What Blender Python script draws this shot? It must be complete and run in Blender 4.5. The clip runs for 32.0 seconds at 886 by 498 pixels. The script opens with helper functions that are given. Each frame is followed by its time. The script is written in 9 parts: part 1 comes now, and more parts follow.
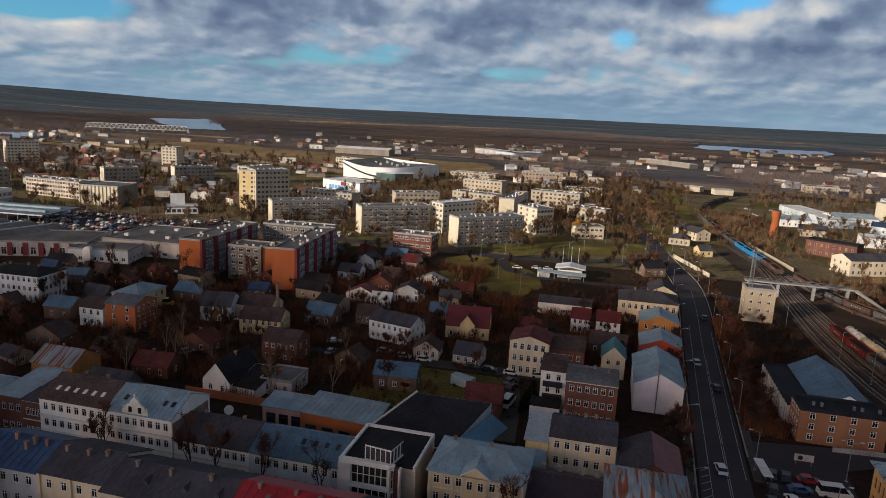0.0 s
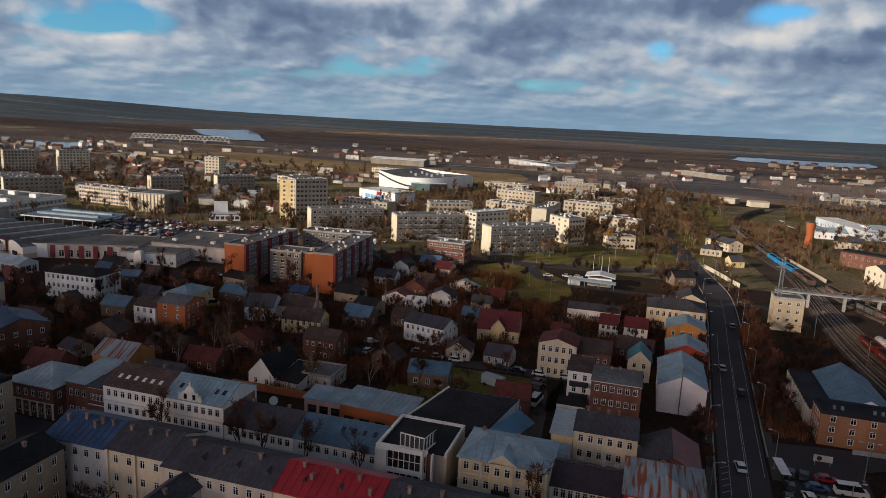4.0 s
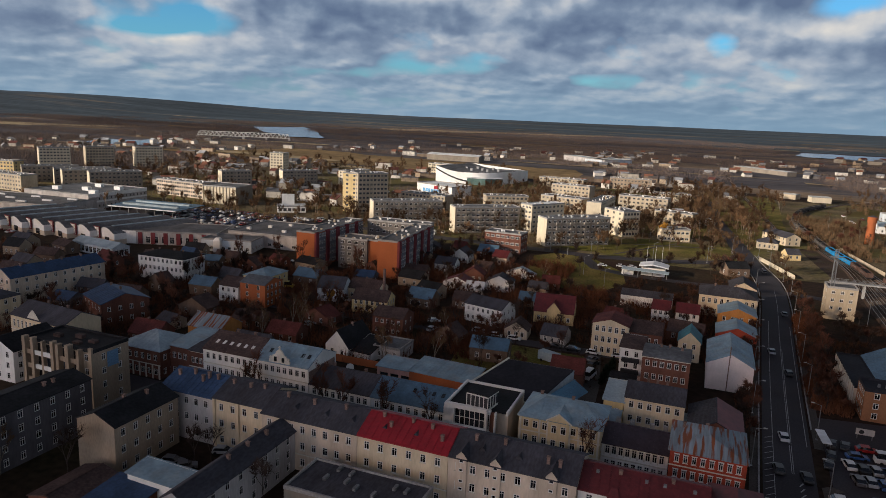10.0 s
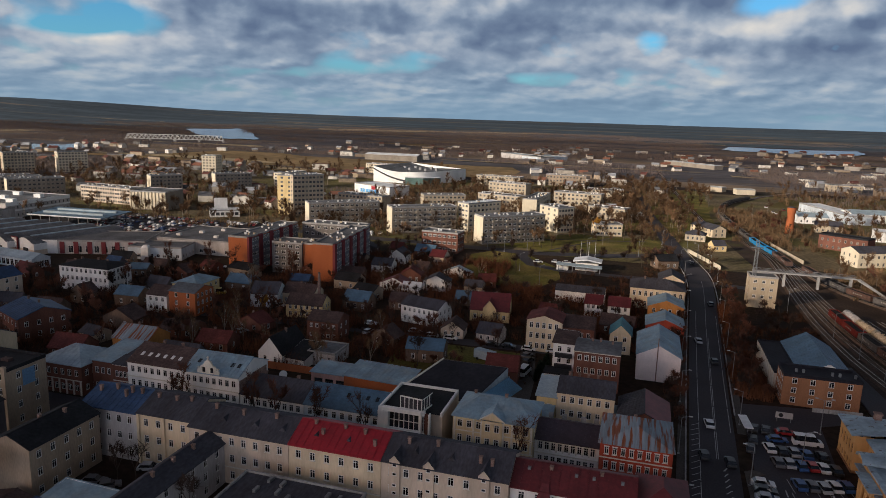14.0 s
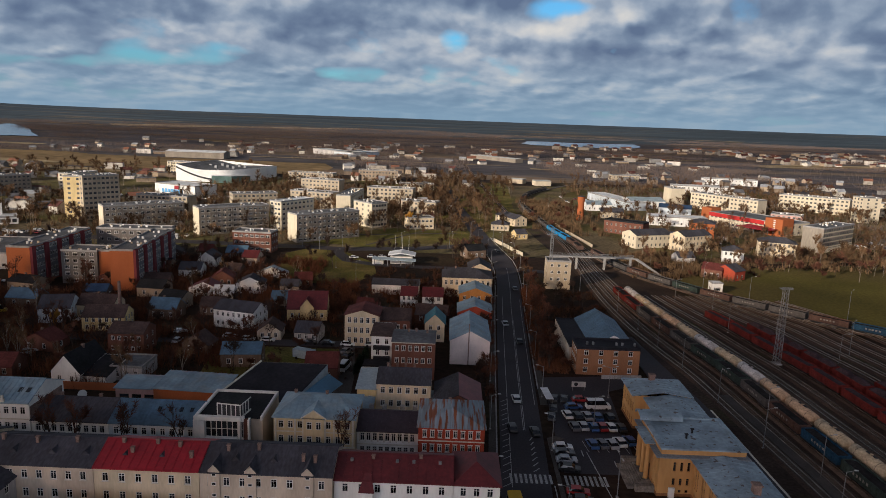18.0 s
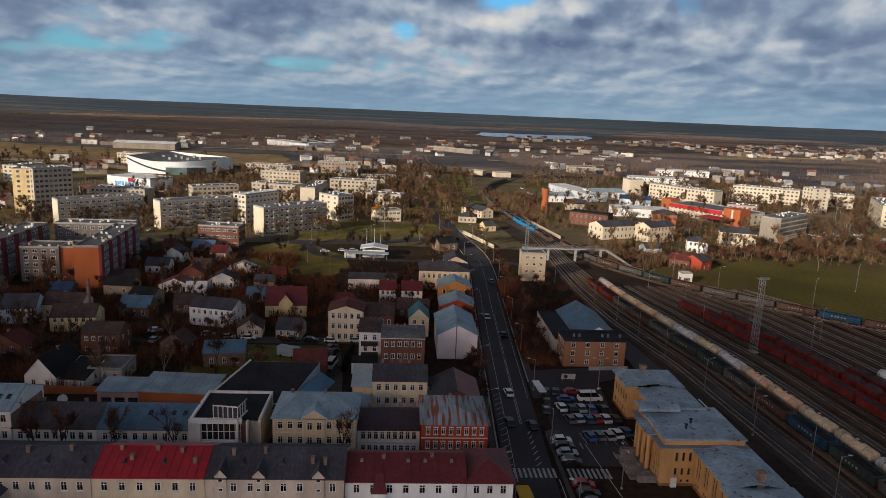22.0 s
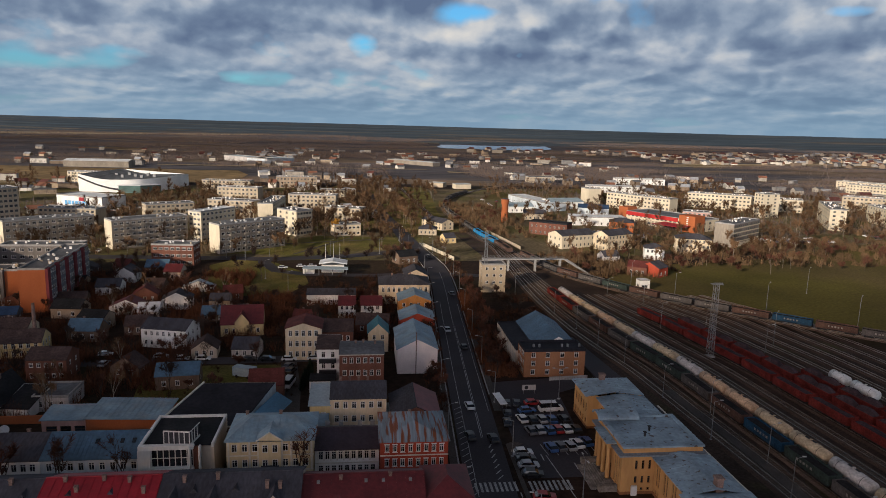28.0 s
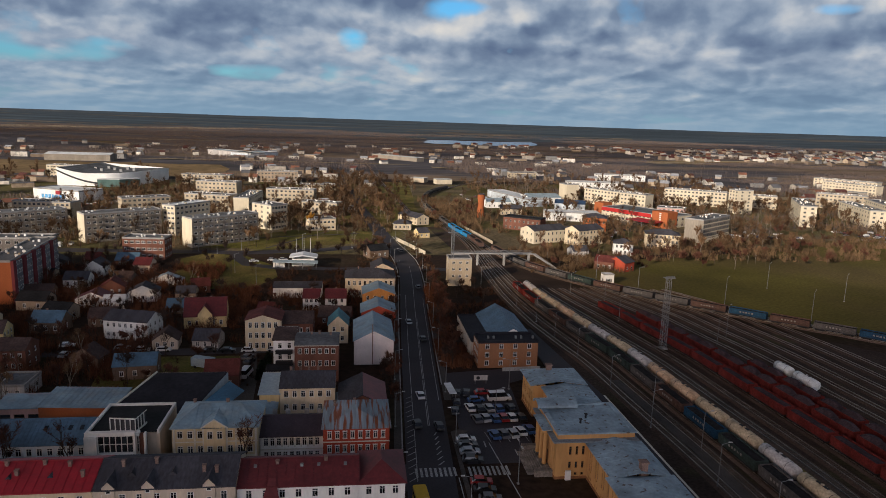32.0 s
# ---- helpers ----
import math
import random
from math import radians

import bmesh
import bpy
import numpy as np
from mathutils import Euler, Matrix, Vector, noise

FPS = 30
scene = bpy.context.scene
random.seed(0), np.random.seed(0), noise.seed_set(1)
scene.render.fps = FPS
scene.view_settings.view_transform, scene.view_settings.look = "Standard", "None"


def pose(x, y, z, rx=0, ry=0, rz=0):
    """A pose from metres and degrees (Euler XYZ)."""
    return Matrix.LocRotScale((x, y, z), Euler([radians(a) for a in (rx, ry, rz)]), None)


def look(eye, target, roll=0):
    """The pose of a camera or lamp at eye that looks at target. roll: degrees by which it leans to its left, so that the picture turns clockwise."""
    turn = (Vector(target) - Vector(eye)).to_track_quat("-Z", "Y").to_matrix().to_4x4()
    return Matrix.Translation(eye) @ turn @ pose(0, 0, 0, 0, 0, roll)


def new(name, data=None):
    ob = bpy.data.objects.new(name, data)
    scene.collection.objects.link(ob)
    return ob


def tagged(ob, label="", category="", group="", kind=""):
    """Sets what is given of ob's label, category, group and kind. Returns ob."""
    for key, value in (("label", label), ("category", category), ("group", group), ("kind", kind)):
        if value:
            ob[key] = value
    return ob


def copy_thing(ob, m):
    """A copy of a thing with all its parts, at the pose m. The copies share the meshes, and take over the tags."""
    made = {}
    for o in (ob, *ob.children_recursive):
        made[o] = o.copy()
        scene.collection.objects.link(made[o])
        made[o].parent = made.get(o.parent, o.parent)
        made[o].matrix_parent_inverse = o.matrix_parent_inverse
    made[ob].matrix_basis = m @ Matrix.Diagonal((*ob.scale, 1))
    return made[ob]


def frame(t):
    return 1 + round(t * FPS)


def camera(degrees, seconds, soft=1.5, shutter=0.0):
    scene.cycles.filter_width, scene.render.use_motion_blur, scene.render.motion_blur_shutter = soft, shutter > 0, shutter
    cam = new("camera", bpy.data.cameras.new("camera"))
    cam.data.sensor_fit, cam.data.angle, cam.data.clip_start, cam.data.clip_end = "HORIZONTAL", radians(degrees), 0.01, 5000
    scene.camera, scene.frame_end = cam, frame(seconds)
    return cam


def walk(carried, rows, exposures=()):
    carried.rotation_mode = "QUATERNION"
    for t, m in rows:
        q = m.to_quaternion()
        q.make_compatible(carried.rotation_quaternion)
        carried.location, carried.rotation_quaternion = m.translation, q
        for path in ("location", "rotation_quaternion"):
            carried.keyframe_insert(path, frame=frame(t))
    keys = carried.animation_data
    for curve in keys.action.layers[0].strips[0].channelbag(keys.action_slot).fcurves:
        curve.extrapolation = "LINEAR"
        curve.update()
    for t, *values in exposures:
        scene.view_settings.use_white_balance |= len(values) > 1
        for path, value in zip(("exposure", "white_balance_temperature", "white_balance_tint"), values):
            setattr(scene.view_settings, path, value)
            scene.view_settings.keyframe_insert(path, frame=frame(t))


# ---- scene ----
cam = camera(65.99, 32.0, soft=0.4)
# seconds, eye, yaw to the left of +y, pitch, roll
ROWS = [
    (0, -3.29, 19.41, 66.87, 13.615, -11.540, 2.735),
    (0.5, -3.14, 18.81, 66.72, 13.954, -11.300, 2.712),
    (1, -2.92, 18.13, 66.64, 14.345, -11.144, 2.686),
    (1.5, -2.61, 17.31, 66.66, 14.741, -11.024, 2.692),
    (2, -2.27, 16.32, 66.76, 15.079, -10.941, 2.732),
    (2.5, -1.91, 15.15, 66.88, 15.415, -10.893, 2.763),
    (3, -1.54, 13.85, 66.99, 15.797, -10.830, 2.753),
    (3.5, -1.17, 12.45, 67.07, 16.160, -10.789, 2.763),
    (5.5, 0.38, 5.38, 66.98, 17.540, -10.653, 2.843),
    (6, 0.88, 3.47, 66.62, 17.880, -10.579, 2.856),
    (6.5, 1.33, 1.69, 66.29, 18.273, -10.531, 2.803),
    (7, 1.63, 0.15, 66.07, 18.711, -10.537, 2.759),
    (7.5, 1.73, -1.09, 65.96, 19.081, -10.635, 2.769),
    (8, 1.70, -2.07, 65.92, 19.419, -10.706, 2.776),
    (8.5, 1.65, -2.82, 65.90, 19.820, -10.718, 2.711),
    (9, 1.62, -3.35, 65.91, 20.244, -10.817, 2.602),
    (9.5, 1.55, -3.64, 66.00, 20.640, -10.997, 2.494),
    (10, 1.45, -3.70, 66.15, 20.977, -11.200, 2.434),
    (10.5, 1.35, -3.56, 66.30, 21.352, -11.303, 2.386),
    (11, 1.31, -3.25, 66.42, 21.777, -11.327, 2.316),
    (11.5, 1.32, -2.85, 66.52, 22.123, -11.417, 2.272),
    (12, 1.43, -2.47, 66.60, 22.473, -11.455, 2.209),
    (12.5, 1.73, -2.17, 66.64, 22.829, -11.414, 2.138),
    (13, 2.25, -2.02, 66.65, 22.479, -11.334, 2.078),
    (13.5, 2.96, -2.08, 66.66, 20.254, -11.234, 1.956),
    (14, 3.72, -2.35, 66.75, 16.071, -11.114, 1.761),
    (14.5, 4.35, -2.72, 66.98, 10.904, -11.027, 1.577),
    (15, 4.73, -3.11, 67.38, 6.051, -11.078, 1.494),
    (15.5, 4.95, -3.48, 67.87, 2.414, -11.101, 1.503),
    (17.5, 5.32, -4.73, 67.84, 0.534, -11.059, 1.847),
    (18, 4.90, -5.02, 67.70, 0.520, -11.015, 2.055),
    (18.5, 4.24, -5.20, 67.64, 0.495, -11.049, 2.339),
    (19, 3.24, -5.23, 67.66, 0.437, -11.148, 2.590),
    (19.5, 1.98, -5.13, 67.69, 0.417, -11.235, 2.737),
    (20, 0.55, -4.90, 67.73, 0.416, -11.307, 2.822),
    (20.5, -0.96, -4.56, 67.77, 0.129, -11.404, 2.857),
    (21, -2.43, -4.12, 67.82, -0.679, -11.461, 2.763),
    (21.5, -3.70, -3.61, 67.84, -1.997, -11.521, 2.561),
    (22, -4.69, -3.05, 67.77, -3.625, -11.604, 2.369),
    (22.5, -5.39, -2.45, 67.65, -4.987, -11.491, 2.208),
    (23, -5.87, -1.83, 67.56, -5.782, -11.369, 2.137),
    (23.5, -6.17, -1.26, 67.52, -6.174, -11.346, 2.139),
    (24, -6.25, -0.81, 67.49, -6.313, -11.191, 2.086),
    (24.5, -6.08, -0.52, 67.42, -6.355, -11.025, 1.989),
    (25, -5.71, -0.36, 67.31, -6.385, -10.883, 1.903),
    (25.5, -5.25, -0.28, 67.17, -6.425, -10.683, 1.805),
    (27.5, -3.75, -1.34, 67.72, -6.814, -10.546, 1.798),
    (28, -2.97, -1.97, 67.90, -6.711, -10.483, 1.546),
    (28.5, -2.13, -2.58, 68.12, -6.736, -10.485, 1.355),
    (29, -1.19, -3.14, 68.36, -6.894, -10.629, 1.286),
    (29.5, -0.09, -3.66, 68.52, -7.065, -10.826, 1.284),
    (30, 1.18, -4.24, 68.49, -7.116, -10.895, 1.236),
    (30.5, 2.55, -4.95, 68.32, -7.049, -10.771, 1.162),
    (31, 3.84, -5.71, 68.18, -7.094, -10.674, 1.227),
    (31.5, 4.94, -6.42, 68.22, -7.350, -10.744, 1.516),
    (32, 5.87, -7.06, 68.43, -7.598, -10.845, 1.889),]
walk(cam, [(t, pose(x, y, z, 0, 0, yaw) @ pose(0, 0, 0, 90 + pitch) @ pose(0, 0, 0, 0, 0, roll))
           for t, x, y, z, yaw, pitch, roll in ROWS])

# ---- world, sun and cloud ----
SUN_AZ = Vector((-0.70, -0.71, 0)).normalized()
SUN_EL = radians(17)
SUN_DIR = SUN_AZ * math.cos(SUN_EL) + Vector((0, 0, math.sin(SUN_EL)))


def make_world():
    w = bpy.data.worlds.new("sky")
    scene.world = w
    w.use_nodes = True
    nt = w.node_tree
    nt.nodes.clear()
    N, L = nt.nodes.new, nt.links.new
    out, bg = N("ShaderNodeOutputWorld"), N("ShaderNodeBackground")
    sky = N("ShaderNodeTexSky")
    sky.sky_type = "NISHITA"
    sky.sun_disc = False
    sky.sun_elevation = SUN_EL
    sky.sun_rotation = math.atan2(SUN_AZ.x, SUN_AZ.y)
    sky.altitude = 100
    sky.dust_density = 0.6
    skym = N("ShaderNodeMixRGB")
    skym.blend_type = "MULTIPLY"
    skym.inputs[0].default_value = 1
    skym.inputs[2].default_value = (0.36, 0.86, 1.3, 1)
    L(sky.outputs[0], skym.inputs[1])
    # clouds on a flat deck: direction divided by height
    co = N("ShaderNodeTexCoord")
    sep = N("ShaderNodeSeparateXYZ")
    L(co.outputs["Generated"], sep.inputs[0])

    def m(op, a, b=None, c=None):
        n = N("ShaderNodeMath")
        n.operation = op
        for i, v in enumerate((a, b, c)):
            if v is None:
                continue
            if isinstance(v, (int, float)):
                n.inputs[i].default_value = v
            else:
                L(v, n.inputs[i])
        return n.outputs[0]

    z = m("MAXIMUM", sep.outputs[2], 0.0)
    az = m("ARCTAN2", sep.outputs[0], sep.outputs[1])
    # a cloud deck: rows crowd together towards the horizon
    comb = N("ShaderNodeCombineXYZ")
    L(m("MULTIPLY", az, 7.0), comb.inputs[0])
    L(m("MULTIPLY", m("LOGARITHM", m("ADD", z, 0.05), 2.718), 1.75), comb.inputs[1])
    flat = N("ShaderNodeCombineXYZ")
    L(az, flat.inputs[0])
    L(z, flat.inputs[1])

    def tex(scale, detail, rough, off, warp=0.0):
        mp = N("ShaderNodeMapping")
        mp.inputs["Location"].default_value = off
        mp.inputs["Scale"].default_value = (scale, scale, 1)
        L(comb.outputs[0], mp.inputs[0])
        n = N("ShaderNodeTexNoise")
        n.inputs["Scale"].default_value = 1
        n.inputs["Detail"].default_value = detail
        n.inputs["Roughness"].default_value = rough
        n.inputs["Distortion"].default_value = warp
        L(mp.outputs[0], n.inputs["Vector"])
        return n.outputs["Fac"]

    def ramp(v, stops):
        r = N("ShaderNodeValToRGB")
        e = r.color_ramp.elements
        while len(e) < len(stops):
            e.new(0.5)
        for el, (p, c) in zip(e, stops):
            el.position, el.color = p, (*c, 1)
        L(v, r.inputs[0])
        return r.outputs[0]

    def lobes(spots):
        """Soft ovals (azimuth, height, half width, half height, amount), summed."""
        total = None
        for a, h, sa, sh, k in spots:
            v = N("ShaderNodeVectorMath")
            v.operation = "MULTIPLY_ADD"
            L(flat.outputs[0], v.inputs[0])
            v.inputs[1].default_value = (1 / sa, 1 / sh, 0)
            v.inputs[2].default_value = (-a / sa, -h / sh, 0)
            d = N("ShaderNodeVectorMath")
            d.operation = "LENGTH"
            L(v.outputs[0], d.inputs[0])
            r = N("ShaderNodeMapRange")
            r.interpolation_type = "SMOOTHSTEP"
            r.inputs[1].default_value, r.inputs[2].default_value = 1.5, 0.0
            r.inputs[3].default_value, r.inputs[4].default_value = 0.0, k
            L(d.outputs["Value"], r.inputs[0])
            total = r.outputs[0] if total is None else m("ADD", total, r.outputs[0])
        return total

    # blue holes and heavy banks of the deck
    holes = lobes([(-0.31, 0.079, 0.06, 0.015, 0.34), (-0.39, 0.062, 0.10, 0.010, 0.29), (-0.52, 0.052, 0.09, 0.008, 0.24), (-0.174, 0.055, 0.065, 0.012, 0.29), (-0.003, 0.106, 0.026, 0.018, 0.32),
                   (0.155, 0.150, 0.06, 0.014, 0.32), (0.218, 0.098, 0.012, 0.018, 0.19), (-0.70, 0.112, 0.055, 0.020, 0.30), (-0.78, 0.094, 0.08, 0.010, 0.27), (0.63, 0.145, 0.07, 0.013, 0.30), (-0.44, 0.075, 0.03, 0.012, 0.21)])
    banks = lobes([(-0.45, 0.140, 0.18, 0.022, 0.17), (-0.24, 0.120, 0.15, 0.022, 0.20), (0.30, 0.150, 0.13, 0.018, 0.13), (0.48, 0.148, 0.09, 0.022, 0.13), (-0.90, 0.088, 0.10, 0.016, 0.15), (-0.05, 0.160, 0.20, 0.014, 0.12), (-0.62, 0.075, 0.10, 0.010, 0.06)])
    tops = lobes([(-0.39, 0.122, 0.07, 0.016, 0.16), (0.27, 0.110, 0.08, 0.014, 0.14), (0.44, 0.096, 0.07, 0.010, 0.12), (0.10, 0.116, 0.05, 0.014, 0.12), (0.572, 0.132, 0.06, 0.015, 0.16), (-0.62, 0.105, 0.08, 0.014, 0.10), (0.02, 0.082, 0.09, 0.008, 0.08), (-0.14, 0.085, 0.03, 0.012, 0.08)])
    def blend(f, a, b):
        return m("ADD", a, m("MULTIPLY", f, m("SUBTRACT", b, a)))

    def heap(scale, off, detail=2.0):
        """Rounded cumulus heads: 1 in the middle of a head, 0 in the gaps."""
        mp = N("ShaderNodeMapping")
        mp.inputs["Location"].default_value = off
        mp.inputs["Scale"].default_value = (scale, scale, 1)
        wob = N("ShaderNodeTexNoise")
        wob.inputs["Scale"].default_value = 1.6
        wob.inputs["Detail"].default_value = 3
        L(comb.outputs[0], wob.inputs["Vector"])
        add = N("ShaderNodeVectorMath")
        add.operation = "MULTIPLY_ADD"
        L(wob.outputs["Color"], add.inputs[0])
        add.inputs[1].default_value = (0.9, 0.9, 0)
        L(comb.outputs[0], add.inputs[2])
        L(add.outputs[0], mp.inputs[0])
        v = N("ShaderNodeTexVoronoi")
        v.feature = "SMOOTH_F1"
        v.inputs["Scale"].default_value = 1
        v.inputs["Detail"].default_value = detail
        v.inputs["Roughness"].default_value = 0.55
        v.inputs["Smoothness"].default_value = 0.7
        L(mp.outputs[0], v.inputs["Vector"])
        return m("SUBTRACT", 1.0, v.outputs["Distance"])

    low = ramp(z, [(0.045, (1, 1, 1)), (0.095, (0, 0, 0))])
    big = tex(0.6, 3, 0.5, (3.1, 7.7, 0), 0.2)

    def cloud(du, dv):
        """Heads and haze together, with the sampling point shifted."""
        high = m("ADD", m("MULTIPLY", heap(1.0, (1.3 + du, 0.4 + dv, 2)), 0.36), m("MULTIPLY", tex(1.3, 6, 0.5, (4.3 + du, 2.4 + dv, 2), 0.1), 0.64))
        deep = m("ADD", m("MULTIPLY", heap(1.7, (5.3 + du, 0.4 + dv, 4), 1.0), 0.36), m("MULTIPLY", tex(2.0, 5, 0.5, (7.3 + du, 1.4 + dv, 4), 0.1), 0.64))
        return blend(low, high, deep)

    puff, lift = cloud(0.0, 0.0), cloud(-0.10, 0.20)
    dens = m("SUBTRACT", m("ADD", m("MULTIPLY", big, 0.5), m("MULTIPLY", puff, 1.0)), holes)
    cover = ramp(dens, [(0.28, (0, 0, 0)), (0.50, (1, 1, 1))])
    # tops that face the sun are pale, bellies grey
    relief = m("MULTIPLY", m("SUBTRACT", puff, lift), 1.7)
    tone = m("ADD", m("ADD", m("MULTIPLY", m("SUBTRACT", 0.5, big), 0.7), relief), m("SUBTRACT", m("ADD", tops, 0.50), banks))
    col = ramp(tone, [(0.18, (0.115, 0.165, 0.27)), (0.36, (0.18, 0.245, 0.355)), (0.50, (0.285, 0.355, 0.46)), (0.64, (0.46, 0.505, 0.57)), (0.86, (0.72, 0.695, 0.66))])
    hz = ramp(z, [(0.0, (1, 1, 1)), (0.085, (0, 0, 0))])
    mixh = N("ShaderNodeMixRGB")
    L(m("MULTIPLY", hz, 0.85), mixh.inputs[0])
    mixh.inputs[2].default_value = (0.21, 0.335, 0.46, 1)
    skys = N("ShaderNodeMixRGB")
    skys.blend_type = "MULTIPLY"
    skys.inputs[0].default_value = 1
    skys.inputs[2].default_value = (0.11, 0.11, 0.11, 1)
    L(skym.outputs[0], skys.inputs[1])
    mix = N("ShaderNodeMixRGB")
    L(cover, mix.inputs[0])
    L(skys.outputs[0], mix.inputs[1])
    L(col, mix.inputs[2])
    L(mix.outputs[0], mixh.inputs[1])
    # the deck overhead is thick and dark
    over = N("ShaderNodeMixRGB")
    over.blend_type = "MULTIPLY"
    over.inputs[0].default_value = 1
    L(mixh.outputs[0], over.inputs[1])
    L(ramp(z, [(0.24, (1, 1, 1)), (0.52, (0.15, 0.17, 0.20))]), over.inputs[2])
    # brighter cloud towards the sun
    dot = N("ShaderNodeVectorMath")
    dot.operation = "DOT_PRODUCT"
    L(co.outputs["Generated"], dot.inputs[0])
    dot.inputs[1].default_value = Vector((-0.60, -0.76, 0.24))
    near_sun = m("POWER", m("MAXIMUM", dot.outputs["Value"], 0.0), 1.6)
    glow_c = N("ShaderNodeCombineXYZ")
    for k, v in enumerate((4.9, 3.5, 3.0)):
        L(m("ADD", 1.0, m("MULTIPLY", near_sun, v)), glow_c.inputs[k])
    glow = glow_c.outputs[0]
    lit = N("ShaderNodeMixRGB")
    lit.blend_type = "MULTIPLY"
    lit.inputs[0].default_value = 1
    L(over.outputs[0], lit.inputs[1])
    L(glow, lit.inputs[2])
    L(lit.outputs[0], bg.inputs[0])
    bg.inputs[1].default_value = 1.0
    L(bg.outputs[0], out.inputs[0])


make_world()
sun = new("sun", bpy.data.lights.new("sun", "SUN"))
sun.data.energy, sun.data.angle, sun.data.color = 4.8, radians(0.6), (1.0, 0.87, 0.72)
sun.matrix_world = look(SUN_DIR * 3000, (0, 0, 0))

# ---- materials ----
MATS = {}


def mat(name, col, rough=0.8, big=(0.12, 0.25), small=(3.0, 0.2), metal=0.0, bump=0.0, tint=None, rnd=0.0, coords="Object", spec=0.12, stretch=None):
    """A surface with broad stains (scale, amount), fine grain (scale, amount), a second colour in patches and a bump."""
    if name in MATS:
        return MATS[name]
    m = bpy.data.materials.new(name)
    m.use_nodes = True
    nt = m.node_tree
    N, L = nt.nodes.new, nt.links.new
    b = nt.nodes["Principled BSDF"]
    b.inputs["Roughness"].default_value = rough
    b.inputs["Metallic"].default_value = metal
    b.inputs["Specular IOR Level"].default_value = spec
    co = N("ShaderNodeTexCoord")
    at = co.outputs[coords]
    if stretch:
        mp = N("ShaderNodeMapping")
        mp.inputs["Scale"].default_value = stretch
        L(at, mp.inputs[0])
        at = mp.outputs[0]

    def noise_tex(scale, detail):
        n = N("ShaderNodeTexNoise")
        n.inputs["Scale"].default_value = scale
        n.inputs["Detail"].default_value = detail
        L(at, n.inputs["Vector"])
        return n.outputs["Fac"]

    n1, n2 = noise_tex(big[0], 5), noise_tex(small[0], 4)

    def mr(src, amount):
        r = N("ShaderNodeMapRange")
        r.inputs[1].default_value, r.inputs[2].default_value = 0.3, 0.7
        r.inputs[3].default_value, r.inputs[4].default_value = 1 - amount, 1 + amount
        L(src, r.inputs[0])
        return r.outputs[0]

    mul = N("ShaderNodeMath")
    mul.operation = "MULTIPLY"
    L(mr(n1, big[1]), mul.inputs[0])
    L(mr(n2, small[1]), mul.inputs[1])
    val = mul.outputs[0]
    if rnd:
        oi = N("ShaderNodeObjectInfo")
        r = N("ShaderNodeMapRange")
        r.inputs[3].default_value, r.inputs[4].default_value = 1 - rnd, 1 + rnd
        L(oi.outputs["Random"], r.inputs[0])
        m3 = N("ShaderNodeMath")
        m3.operation = "MULTIPLY"
        L(val, m3.inputs[0])
        L(r.outputs[0], m3.inputs[1])
        val = m3.outputs[0]
    base = N("ShaderNodeRGB")
    base.outputs[0].default_value = (*col, 1)
    src = base.outputs[0]
    if tint:
        t = N("ShaderNodeMixRGB")
        r = N("ShaderNodeValToRGB")
        r.color_ramp.elements[0].position, r.color_ramp.elements[1].position = tint[2]
        L(noise_tex(tint[1], 6), r.inputs[0])
        L(r.outputs[0], t.inputs[0])
        L(src, t.inputs[1])
        t.inputs[2].default_value = (*tint[0], 1)
        src = t.outputs[0]
    mx = N("ShaderNodeMixRGB")
    mx.blend_type = "MULTIPLY"
    mx.inputs[0].default_value = 1
    L(src, mx.inputs[1])
    L(val, mx.inputs[2])
    L(mx.outputs[0], b.inputs["Base Color"])
    if bump:
        bp = N("ShaderNodeBump")
        bp.inputs["Strength"].default_value = bump
        bp.inputs["Distance"].default_value = 0.05
        L(n2, bp.inputs["Height"])
        L(bp.outputs[0], b.inputs["Normal"])
    MATS[name] = m
    return m


